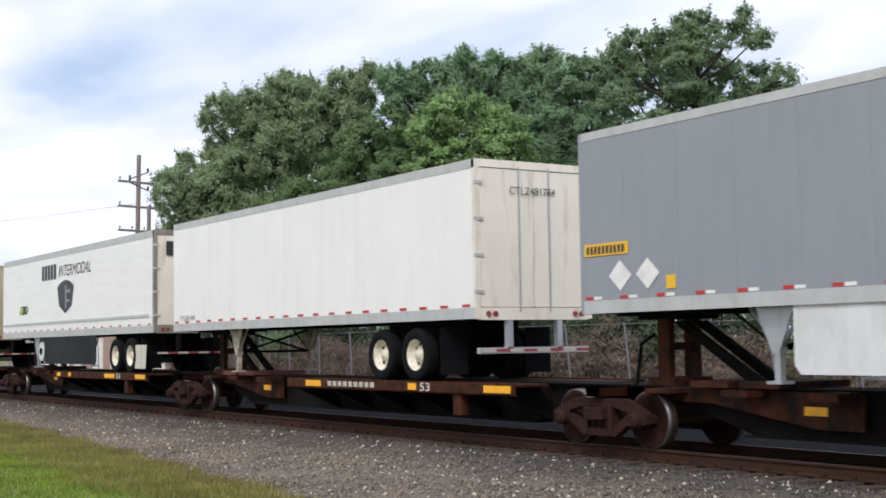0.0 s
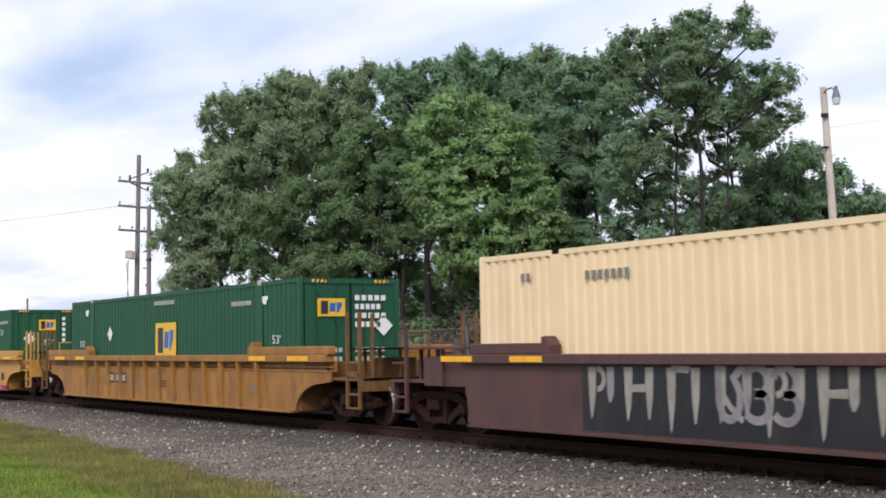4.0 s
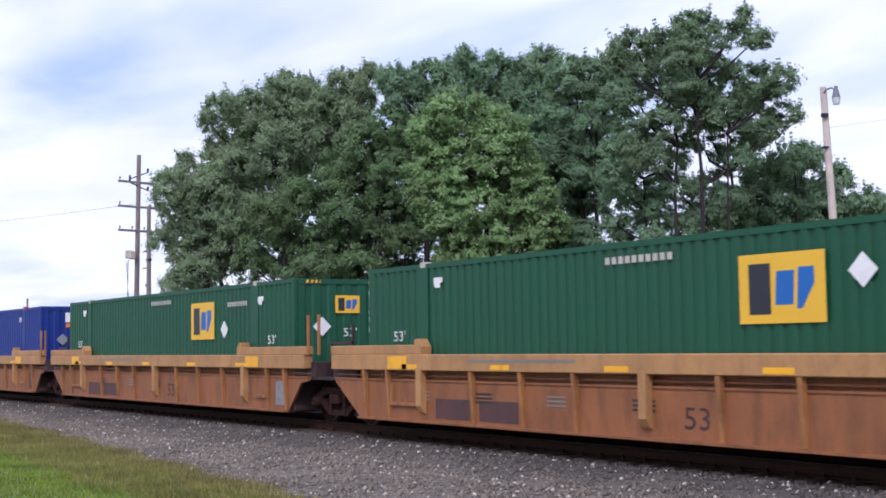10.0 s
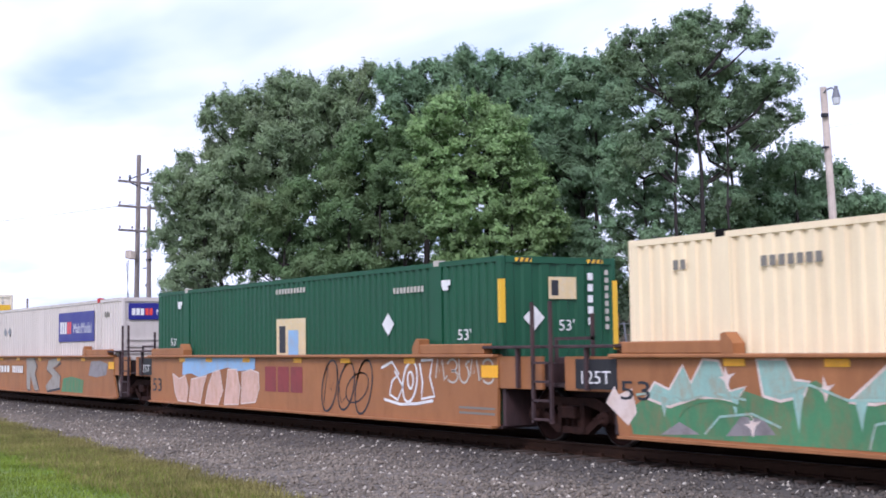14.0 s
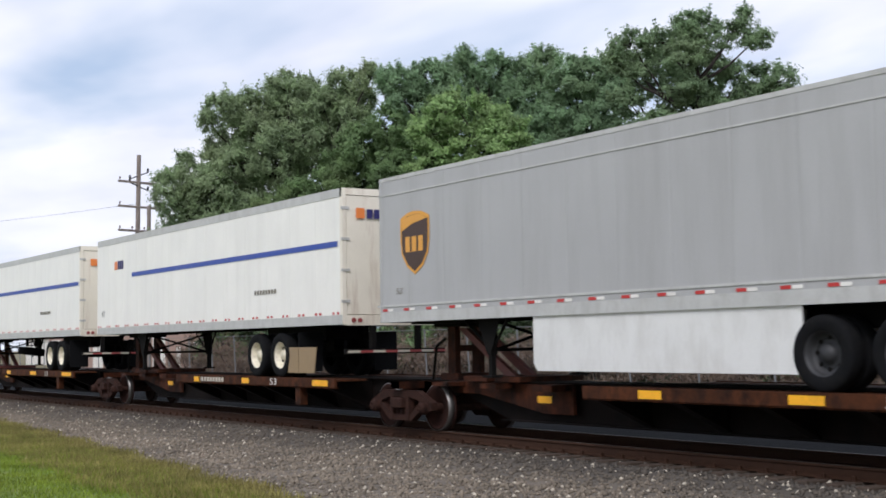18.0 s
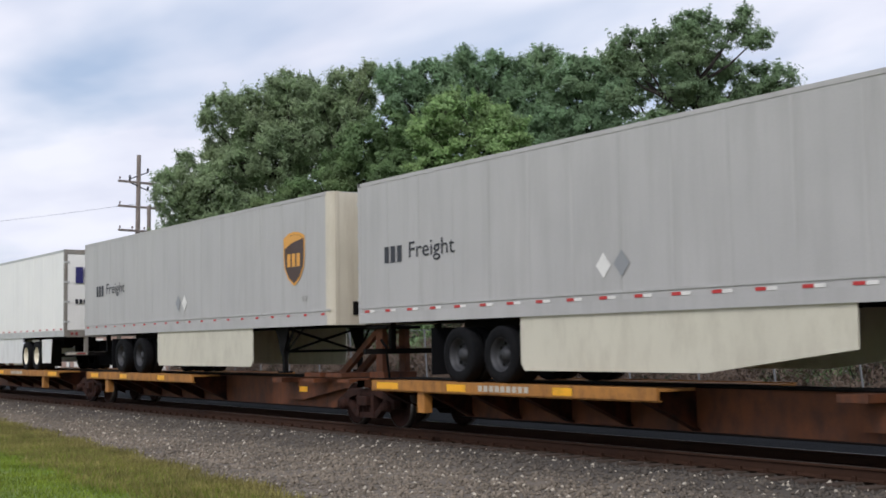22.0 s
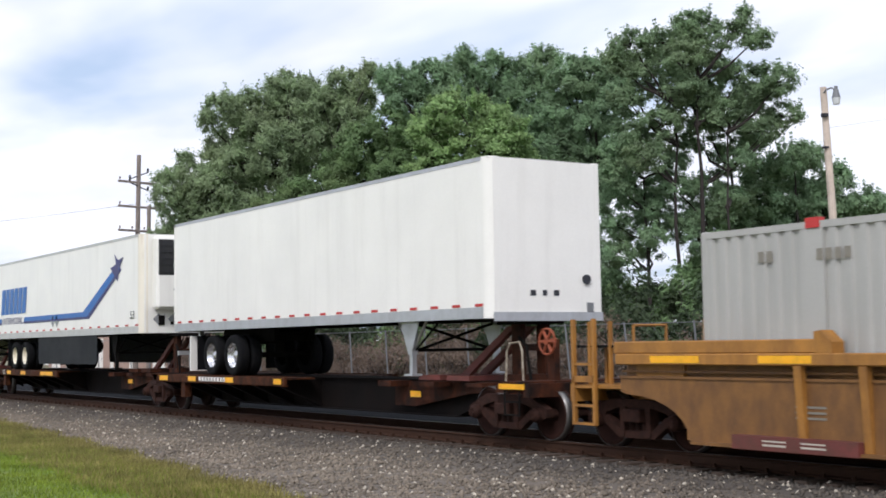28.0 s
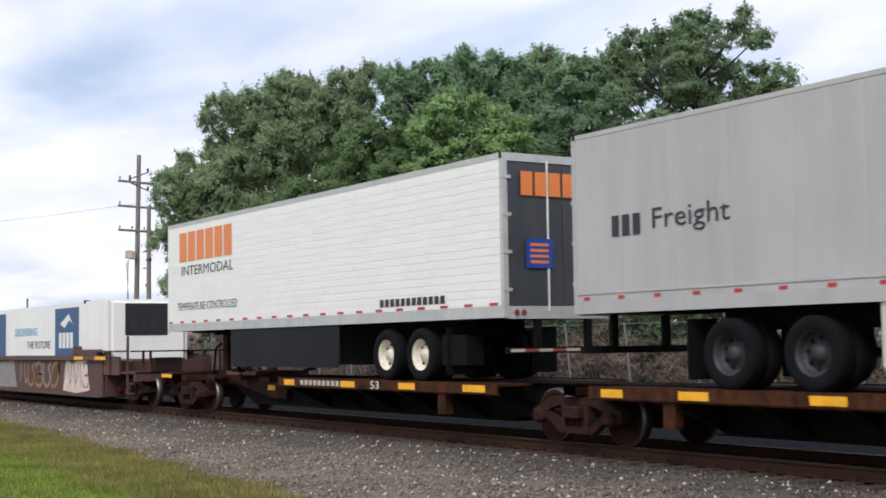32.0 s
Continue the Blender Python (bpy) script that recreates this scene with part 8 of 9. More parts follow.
# ---- trees, poles, fence, houses ----
def leaves(name, clumps, per, size, mat, seed, parent, flat_=0.8, slim=0.5, loose=0.6):
    """A crown of small leaf blades gathered in clumps: x, y, z, radius and the way the clump faces."""
    rng = np.random.default_rng(seed)
    cl = np.asarray(clumps, dtype=float)
    counts = np.maximum(8, per * np.minimum(1.3, (cl[:, 3] / 0.4) ** 2)).astype(int)
    c = np.repeat(cl, counts, axis=0)
    n = len(c)
    v = rng.normal(size=(n, 3))
    v /= np.linalg.norm(v, axis=1)[:, None]
    rad = np.minimum(np.abs(rng.normal(size=n)) * 0.55 + 0.12, 1.15)
    pos = c[:, :3] + v * (rad * c[:, 3])[:, None] * np.array([1, 1, flat_])
    nrm = c[:, 4:7] * 0.8 + v * 0.4 + np.array([0, 0, 0.45]) + rng.normal(size=(n, 3)) * loose
    nrm /= np.linalg.norm(nrm, axis=1)[:, None]
    a = np.cross(nrm, rng.normal(size=(n, 3)))
    a /= np.linalg.norm(a, axis=1)[:, None]
    b = np.cross(nrm, a)
    s = size * (0.6 + 0.8 * rng.random(n))[:, None]
    co = np.stack([pos - a * s + b * s * slim, pos - a * s - b * s * slim, pos + a * s], 1)
    me = bpy.data.meshes.new(name)
    me.vertices.add(n * 3)
    me.vertices.foreach_set("co", co.reshape(-1).astype(np.float32))
    me.loops.add(n * 3)
    me.loops.foreach_set("vertex_index", np.arange(n * 3, dtype=np.int32))
    me.polygons.add(n)
    me.polygons.foreach_set("loop_start", np.arange(0, n * 3, 3, dtype=np.int32))
    me.materials.append(M[mat])
    me.update()
    me.validate()
    ob = new(name, me)
    ob.parent = parent
    return ob


def tree(x, y, lobes, mat, label, seed, trunks, turn=57.0, leaf=0.066, per=150, clump=0.44, flat_=0.85, slim=0.5, deep=1.1, back=0.9, fullness=1.5, spray=1.2, loose=0.55):
    """A tree of several stems. Its crown is a set of billows (along its row, height, half width, half height);
    each billow is a shell of leafy sprays on twigs, with shade and gaps between the billows."""
    rnd = random.Random(seed)
    root = thing("tree", label, "tree", x, y, Z_GROUND, "trees beyond the track")
    root.rotation_euler = (0, 0, radians(turn))
    stems = []
    for tx, top, r in trunks:
        bm = bmesh.new()
        p, q = Vector((tx, 0, -0.1)), Vector((tx + rnd.uniform(-0.5, 0.5), rnd.uniform(-0.4, 0.4), top - Z_GROUND))
        pts = [p.lerp(q, k / 7) + Vector((rnd.uniform(-0.1, 0.1), rnd.uniform(-0.1, 0.1), 0)) * min(k, 1) for k in range(8)]
        for k in range(7):
            rod(bm, pts[k], pts[k + 1], r * (1.15 - 0.12 * k), 9, r * (1.03 - 0.12 * k))
        rod(bm, p, p + Vector((0, 0, 0.6)), r * 1.7, 9, r * 1.1)
        stems.append(pts)
        part("trunk", bm, "bark", root, "grey-brown trunk", (0, 0, Z_GROUND))
    billows = [(u, rnd.uniform(-deep, deep), z - Z_GROUND, rx, rz, True) for u, z, rx, rz in ((u, z, rx * 1.08, rz * 1.08) for u, z, rx, rz in lobes)]
    billows += [(u * 0.85, w + deep + rnd.uniform(0.8, 2.4), z - 0.4, rx * 1.1, rz, False) for u, w, z, rx, rz, _ in billows if rx > 0.6 and rnd.random() < back]
    clumps = []
    for u, w, z, rx, rz, front in billows:
        cx = Vector((u, w, z))
        line = min(stems, key=lambda t: min((p - cx).length for p in t))
        low = [p for p in line[1:] if p.z < z - 0.35 * math.hypot(p.x - u, p.y - w)] or [line[2]]
        base = min(low, key=lambda p: (p - cx).length)
        bm = bmesh.new()
        reach = (cx - base).length
        prev, r0 = base, min(0.11, 0.03 + 0.016 * reach)
        for k in (1, 2, 3, 4):
            m = base.lerp(cx, k / 4) + Vector((rnd.uniform(-0.1, 0.1), rnd.uniform(-0.1, 0.1), -0.06 * reach * math.sin(k * 0.785)))
            rod(bm, prev, m, r0 * (1.2 - 0.2 * k), 6, r0 * (1.0 - 0.2 * k))
            prev = m
        n = int(23 * fullness * (rx * rz) ** 0.9 * (1.0 if front else 0.55)) + 5
        for k in range(n):
            d = Vector((rnd.gauss(0, 1), rnd.gauss(0, 1), rnd.gauss(0, 1) + 0.35)).normalized()
            f = 0.55 + 0.45 * rnd.random() ** 0.6
            p = cx + Vector((d.x * rx * f, d.y * rx * f, d.z * rz * f))
            clumps.append((p.x, p.y, p.z, clump * rnd.uniform(0.6, 1.1), d.x, d.y, d.z))
            if k % 5 == 0:
                rod(bm, cx.lerp(p, 0.1), p, 0.022, 4, 0.007)
        for k in range(int(spray * 4 * (rx + rz))):
            d = Vector((rnd.gauss(0, 1), rnd.gauss(0, 1), rnd.gauss(0, 1) + 0.6)).normalized()
            p = cx + Vector((d.x * rx, d.y * rx, d.z * rz)) * 0.92
            q = p + (d * 0.5 + Vector((rnd.uniform(-0.3, 0.3), rnd.uniform(-0.3, 0.3), 0.75))).normalized() * rnd.uniform(0.2, 0.55)
            for j in range(4):
                m = p.lerp(q, j / 3)
                clumps.append((m.x, m.y, m.z, 0.2 - 0.04 * j, d.x, d.y, d.z))
        part("limb", bm, "bark", root, "branching limb", (0, 0, Z_GROUND))
    leaves("crown", clumps, per, leaf, mat, seed, root, flat_, slim, loose)
    return root


def build_trees():
    tree(-59.6, 14.9, [(-0.05, 14.6, 1.07, 1.12), (1.08, 14.3, 0.84, 1.01), (2.99, 14.7, 1.01, 0.96), (1.93, 13.6, 1.07, 0.96), (-1.76, 13.4, 1.18, 1.07), (-3.1, 13.3, 0.96, 0.98), (-3.84, 12.8, 0.39, 0.62), (-1.06, 11.9, 1.41, 1.01), (-3.27, 11.7, 0.79, 0.73), (1.07, 11.9, 1.18, 0.96), (2.51, 12, 0.96, 0.9), (4.22, 15, 0.45, 0.73), (3.67, 14, 0.73, 0.73), (-0.06, 13.2, 1.26, 1.01), (-2.2, 10.6, 1.24, 0.84), (-0.5, 10.5, 1.12, 0.96), (0.46, 10.9, 1.01, 0.84), (3.2, 13, 0.9, 0.84), (-3.84, 11.1, 0.73, 0.62)],
         "leaf_a", "tall grey-green maple with a loose crown", 11, [(0.2, 11.5, 0.3), (2.2, 11.5, 0.2)])
    tree(-61.1, 10.8, [(-0.26, 9.8, 1.16, 0.94), (-1.43, 9.2, 0.61, 0.89), (0.68, 9.2, 1.16, 1.05), (-0.74, 8.1, 1.16, 1), (1.12, 7.8, 1.22, 1.05), (-1.77, 6.9, 0.61, 0.61), (-0.18, 6.7, 1.11, 0.89), (1.4, 6.5, 1.11, 0.83), (0.01, 5.4, 1, 0.66), (-0.94, 4.7, 0.72, 0.55), (2.46, 9, 0.83, 0.94), (-0.82, 11.1, 0.33, 0.28), (-1.27, 10.4, 0.44, 0.33), (1.9, 8.2, 0.94, 0.83)],
         "leaf_a", "lower grey-green maple that leans out of the row", 12, [(0.4, 8.0, 0.24), (1.4, 7.5, 0.16)])
    tree(-56.3, 16.3, [(0.96, 11.2, 1.2, 1.04), (-0.14, 10.2, 1.04, 1.04), (2.3, 12.1, 1.14, 0.98), (-0.7, 9.1, 1.04, 0.98), (1, 9.2, 1.2, 0.87), (2.38, 10.1, 1.25, 1.14), (0.16, 7.8, 1.2, 0.98), (-1.27, 6.8, 1.2, 0.98), (2.03, 8.3, 1.25, 0.98), (-0.07, 6.1, 1.14, 0.87), (1.24, 6.7, 1.2, 0.93), (-2.91, 7.5, 0.87, 0.93), (-4.06, 6.6, 1.04, 0.98), (-4.56, 5.6, 1.04, 0.82), (-2.37, 5.6, 1.14, 0.93), (-1.28, 5.4, 1.09, 0.71), (3.68, 9.2, 1.2, 1.14), (3.44, 11.2, 1.09, 0.98), (3.8, 7.4, 1.09, 0.93), (2.69, 6.6, 0.98, 0.76), (0.9, 5.5, 1.2, 0.65), (-2.24, 8.8, 1.09, 0.98), (-3.51, 7.8, 0.98, 0.93)],
         "leaf_b", "dark green tree with bare stems under its crown", 23, [(1.2, 9.5, 0.17), (1.9, 9.0, 0.14), (0.2, 8.0, 0.15), (-2.6, 6.5, 0.15), (2.7, 9.0, 0.14)], deep=0.9)
    tree(-53.0, 21.4, [(-3.47, 14.3, 0.93, 0.76), (-2.03, 14.4, 0.87, 0.71), (-0.29, 14.8, 1.09, 0.93), (1.45, 14.8, 1.04, 0.76), (3.58, 14.9, 1.2, 0.87), (-2.66, 13.1, 1.2, 0.76), (-0.72, 13.5, 1.2, 0.76), (0.94, 13.7, 1.14, 0.87), (2.58, 13.5, 1.2, 0.98), (2.83, 12, 1.14, 1.04), (-0.14, 15.6, 0.19, 0.38), (1.18, 15.4, 0.16, 0.33), (3.59, 15.7, 0.19, 0.38), (4.2, 15.5, 0.19, 0.38), (-3.74, 14.8, 0.19, 0.33), (-2.3, 14.7, 0.16, 0.33), (-1.39, 14.9, 0.19, 0.33)],
         "leaf_d", "tall dark blue-green tree with feathery top shoots", 31, [(-1.8, 12.5, 0.2), (0.8, 13.0, 0.24), (3.0, 12.5, 0.2)], slim=0.34, leaf=0.085, spray=1.8, deep=0.8)
    tree(-47.0, 23.3, [(-0.51, 13.2, 0.87, 0.77), (0.66, 13.5, 0.92, 1.02), (1.54, 12.3, 0.92, 1.02), (-1.06, 11.8, 1.07, 0.92), (0.48, 11.4, 1.18, 0.92), (-0.57, 10.3, 1.18, 0.92), (1.01, 9.7, 1.18, 0.97), (-1.86, 10.1, 0.97, 0.92), (-0.29, 9, 1.02, 0.77), (0.72, 8.1, 1.02, 0.72), (-1.01, 7.7, 1.07, 0.92), (-0.66, 6.3, 1.18, 0.97), (1.06, 13.9, 0.56, 0.51), (-0.18, 14.1, 0.26, 0.36), (0.24, 6.3, 0.77, 0.66), (0.84, 4.8, 1.12, 0.87), (-0.69, 5, 1.12, 0.87), (1.96, 13.6, 0.66, 0.66), (1.99, 9.7, 0.77, 0.77)],
         "leaf_d", "dark blue-green tree with a layered crown", 33, [(0.2, 11.5, 0.22), (0.9, 11.5, 0.16)], slim=0.36, leaf=0.085, deep=0.8, flat_=0.6)
    tree(-47.7, 18.5, [(-1.5, 11.7, 0.84, 0.69), (-2.21, 10.9, 0.94, 0.79), (0.54, 11.5, 0.84, 0.69), (1.27, 10.8, 0.79, 0.69), (-0.68, 10.4, 1.04, 0.84), (0.56, 9.9, 1.04, 0.84), (-2.18, 9.6, 1.04, 0.89), (-0.7, 8.9, 1.14, 0.89), (0.99, 8.8, 1.14, 0.84), (1.99, 9.5, 0.89, 0.79), (-2.2, 8.1, 1.04, 0.84), (-0.23, 7.5, 1.14, 0.84), (1.51, 7.5, 1.04, 0.79), (-1.43, 6.8, 1.04, 0.79), (2.73, 6.7, 1.04, 0.79), (0.69, 6.3, 1.14, 0.79), (-0.75, 5.8, 1.04, 0.69), (2.03, 6, 1.04, 0.79), (2.32, 8.1, 0.89, 0.74), (-1.2, 12.2, 0.35, 0.4), (0, 12.3, 0.3, 0.35), (0.43, 5.2, 1.04, 0.64), (2.16, 5, 0.89, 0.59), (-1.31, 5.1, 0.89, 0.54)],
         "leaf_c", "fresh green maple with pale upturned leaves", 37, [(0.1, 10.0, 0.2), (-1.6, 7.5, 0.1), (1.2, 8.5, 0.12)], leaf=0.084, per=115, flat_=0.55, deep=0.7, loose=0.55)
    tree(-38.2, 22.1, [(0.14, 14.1, 0.75, 0.58), (-1.07, 13.6, 0.84, 0.53), (-2.28, 13.4, 0.84, 0.53), (1.4, 13.6, 0.8, 0.53), (2.52, 13.4, 0.53, 0.4), (2.01, 14.2, 0.2, 0.35), (-0.46, 12.6, 0.93, 0.58), (0.92, 12.5, 1.02, 0.53), (-1.99, 12.4, 0.75, 0.49), (2.26, 12.2, 0.84, 0.49), (-0.5, 11.4, 0.71, 0.49), (2.63, 11.4, 0.93, 0.53), (3.45, 11.7, 0.62, 0.53), (1.5, 10.8, 0.97, 0.44), (3.72, 10.5, 0.71, 0.49), (2.86, 9.9, 0.89, 0.44), (0.86, 10.3, 0.8, 0.4), (-1.25, 10.1, 0.93, 0.53), (-2.47, 11.2, 0.75, 0.53), (-2.42, 9.9, 0.75, 0.58), (-1.91, 8.8, 0.93, 0.53), (-0.12, 13.8, 0.49, 0.4), (-2.93, 12.8, 0.49, 0.4), (0.45, 13.2, 0.75, 0.44), (0.21, 11.2, 0.75, 0.4)],
         "leaf_e", "tall locust tree with flat open tiers of leaves", 41, [(0.3, 11.8, 0.12), (-0.75, 11.0, 0.1), (1.3, 9.8, 0.08)], slim=0.4, leaf=0.07, clump=0.38, flat_=0.65, deep=0.9, back=0.8, fullness=2.1)
    tree(-39.5, 22.0, [(0.16, 7.7, 1.04, 0.54), (-1.2, 7.6, 0.95, 0.59), (1.54, 6.7, 0.95, 0.54), (2.69, 8.7, 0.68, 0.36), (1.3, 7.7, 0.77, 0.41), (0.33, 8.9, 0.59, 0.36), (3.35, 9.6, 0.81, 0.36), (-2.21, 8.1, 0.77, 0.63), (-0.54, 6.9, 0.77, 0.41), (-1.84, 9.6, 0.68, 0.54), (1.23, 5.5, 0.9, 0.54), (2.42, 7.4, 0.81, 0.45), (-2.14, 6.3, 0.63, 0.41), (-0.8, 5.7, 0.63, 0.36), (-2.17, 5.1, 0.68, 0.5), (0.46, 6.2, 0.54, 0.32)],
         "leaf_d", "slender blue-green tree under the tall locust", 43, [(-0.6, 8.2, 0.1), (1.4, 7.8, 0.09)], slim=0.4, leaf=0.07, clump=0.34, flat_=0.65, deep=0.8, back=0.8, fullness=2.4)
    tree(-38.6, 28.9, [(-0.62, 9.1, 0.91, 0.67), (0.35, 9.4, 0.76, 0.48), (-1.6, 8.6, 0.91, 0.62), (1.32, 8.3, 0.76, 0.57), (-2.36, 7.4, 1.1, 0.72), (-0.43, 7.6, 1.1, 0.86), (0.8, 7.1, 1, 0.76), (2.19, 7.3, 0.76, 0.48), (3.19, 7.1, 0.67, 0.48), (-1.15, 6.2, 1.19, 0.86), (0.27, 5.6, 1.1, 0.86), (1.71, 5.8, 0.76, 0.57), (-1.67, 4.8, 1.19, 0.86), (-0.02, 4.3, 1.1, 0.86), (1.16, 3.8, 0.86, 0.81), (-2.2, 3.3, 1.1, 0.72), (2.76, 6.4, 0.62, 0.48), (2.38, 4.5, 0.48, 0.57), (3.01, 3.5, 0.62, 0.62), (-3.1, 6.5, 0.81, 0.57), (-2.41, 5.7, 0.95, 0.67)],
         "leaf_d", "low blue-green trees with thinning outer twigs", 53, [(-1.6, 7.2, 0.14), (-0.2, 7.4, 0.16), (1.6, 6.4, 0.1), (2.5, 5.8, 0.08)], slim=0.45, leaf=0.078, flat_=0.7, deep=0.9, back=0.9, fullness=2.0)
    tree(-45.9, 28.7, [(0.75, 4.1, 1.16, 1.06), (2.08, 4.3, 1.11, 0.95), (-0.59, 3.3, 1.11, 0.95), (-1.91, 3.3, 1.11, 0.85), (2.39, 5.7, 0.95, 0.63), (-3.22, 3.6, 1.11, 0.9), (1.06, 5.4, 0.69, 0.63)],
         "leaf_b", "thicket of young trees beyond the fence", 57, [(0.2, 4.2, 0.1), (1.9, 4.4, 0.1), (-2.2, 3.6, 0.08)], deep=1.0)
    tree(-55.6, 21.1, [(-1.47, 4.9, 1.24, 0.96), (0.5, 4.9, 1.24, 1.01), (2.47, 5, 1.24, 1.07), (4.44, 5, 1.24, 1.07), (6.12, 4.2, 1.24, 0.96), (-3.44, 4.2, 1.24, 0.79), (-5.42, 3.8, 1.24, 0.79), (-7.67, 3.6, 1.24, 0.73), (-9.92, 3.5, 1.24, 0.73), (7.79, 3.8, 1.24, 0.96), (2.45, 3.4, 1.41, 0.84), (-0.36, 3.5, 1.41, 0.84), (4.97, 3.3, 1.41, 0.84)],
         "leaf_b", "low dark thicket under the tall trees", 59, [(-6.0, 3.0, 0.07), (-2.0, 4.0, 0.08), (1.5, 4.4, 0.09), (5.5, 3.6, 0.07)], deep=0.8, back=0.5)


def bush(x, y, r, hgt, mat, seed):
    rnd = random.Random(seed)
    root = thing("bush", "leafy green bush behind the wire fence" if mat != "weed" else "dry brown weeds behind the wire fence", "bush", x, y, Z_GROUND, "bushes beyond the track")
    cl, bm = [], bmesh.new()
    for k in range(int(r * hgt * (34 if mat == "weed" else 7))):
        a, f = rnd.uniform(0, 6.28), rnd.random() ** 0.5
        z = rnd.uniform(0.1, hgt) * (1.1 - 0.5 * f)
        p = (r * f * math.cos(a), r * 0.6 * f * math.sin(a), z)
        cl.append((*p, 0.42, f * math.cos(a), f * math.sin(a), z / hgt))
        if k % 2 == 0:
            rod(bm, (rnd.uniform(-0.2, 0.2), 0, 0), p, 0.02, 4, 0.008)
    part("brushwood", bm, "bark", root, loc=(0, 0, Z_GROUND))
    leaves("foliage", cl, 55, 0.1 if mat != "weed" else 0.075, mat, seed, root, slim=0.5 if mat != "weed" else 0.2)
    return root


def build_fence():
    y = 8.0
    root = thing("wire_fence", "old chain-link fence with leaning steel posts", "fence", -40, y, Z_GROUND)
    x = -92.0
    rnd = random.Random(3)
    post = lambda lean: rod(bmesh.new(), (0, 0, 0), (lean, 0, 2.55), 0.025, 8)
    while x < -5:
        part("fence_post", post(rnd.choice([-0.34, -0.22, -0.4, -0.12, -0.28])), "steel", root, loc=(x + 40, 0, Z_GROUND))
        x += 2.45
    xx, za = -92.0, 2.51
    while xx < -5:
        zc = 2.5 + 0.02 * rnd.random()
        part("top_rail", rod(bmesh.new(), (xx + 40, 0, za), (xx + 42.45, 0, zc), 0.012, 6), "steel", root, loc=(0, 0, Z_GROUND))
        xx, za = xx + 2.45, zc
    bm = bmesh.new()
    for i in range(260):
        a = -52 + i * 0.33
        for s in (-1, 1):
            p = (a, 0.01 * s, 0.05)
            rod(bm, p, (a + s * 2.4, 0.01 * s, 2.45), 0.0013, 3)
    part("wire_mesh", bm, "steel", root, loc=(0, 0, Z_GROUND))
    rnd = random.Random(8)
    for i in range(26):
        x = -88 + i * 3.1 + rnd.uniform(-0.8, 0.8)
        bush(x, 9.5 + rnd.uniform(0, 1.5), 1.9, rnd.uniform(2.2, 2.9) if x > -61 else rnd.uniform(0.6, 1.0), "weed", 100 + i)
    for i in range(16):
        x = -58 + i * 2.4 + rnd.uniform(-0.5, 0.5)
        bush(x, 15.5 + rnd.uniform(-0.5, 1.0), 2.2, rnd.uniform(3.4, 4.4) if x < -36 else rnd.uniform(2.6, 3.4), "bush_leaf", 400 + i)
    for i in range(8):
        x = -40.5 + i * 1.5 + rnd.uniform(-0.3, 0.3)
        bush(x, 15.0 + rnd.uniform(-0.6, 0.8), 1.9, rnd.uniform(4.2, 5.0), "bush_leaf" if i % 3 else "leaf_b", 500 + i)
    for i in range(24):
        x = -86 + i * 3.2 + rnd.uniform(-1, 1)
        if x > -64:
            bush(x, 11.6 + rnd.uniform(-0.4, 2.5), 2.0, rnd.uniform(2.6, 4.4), rnd.choice(["bush_leaf", "bush_leaf", "leaf_b"]) if x < -48 or x > -37 or i % 2 else "weed", 200 + i)


def build_understory():
    rnd = random.Random(77)
    for i in range(18):
        x = -88 + i * 3.7 + rnd.uniform(-0.8, 0.8)
        low = x > -43
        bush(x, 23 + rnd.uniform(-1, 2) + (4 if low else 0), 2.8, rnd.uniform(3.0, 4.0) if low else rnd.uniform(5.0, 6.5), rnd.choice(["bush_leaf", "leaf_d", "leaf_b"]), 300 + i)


def pole(name, label, x, y, top, r, lean, mat):
    root = thing(name, label, "pole", x, y, Z_GROUND)
    part("shaft", rod(bmesh.new(), (-lean, 0, 0), (0, 0, top - Z_GROUND), r, 14, r * 0.72), mat, root, loc=(0, 0, Z_GROUND))
    return root


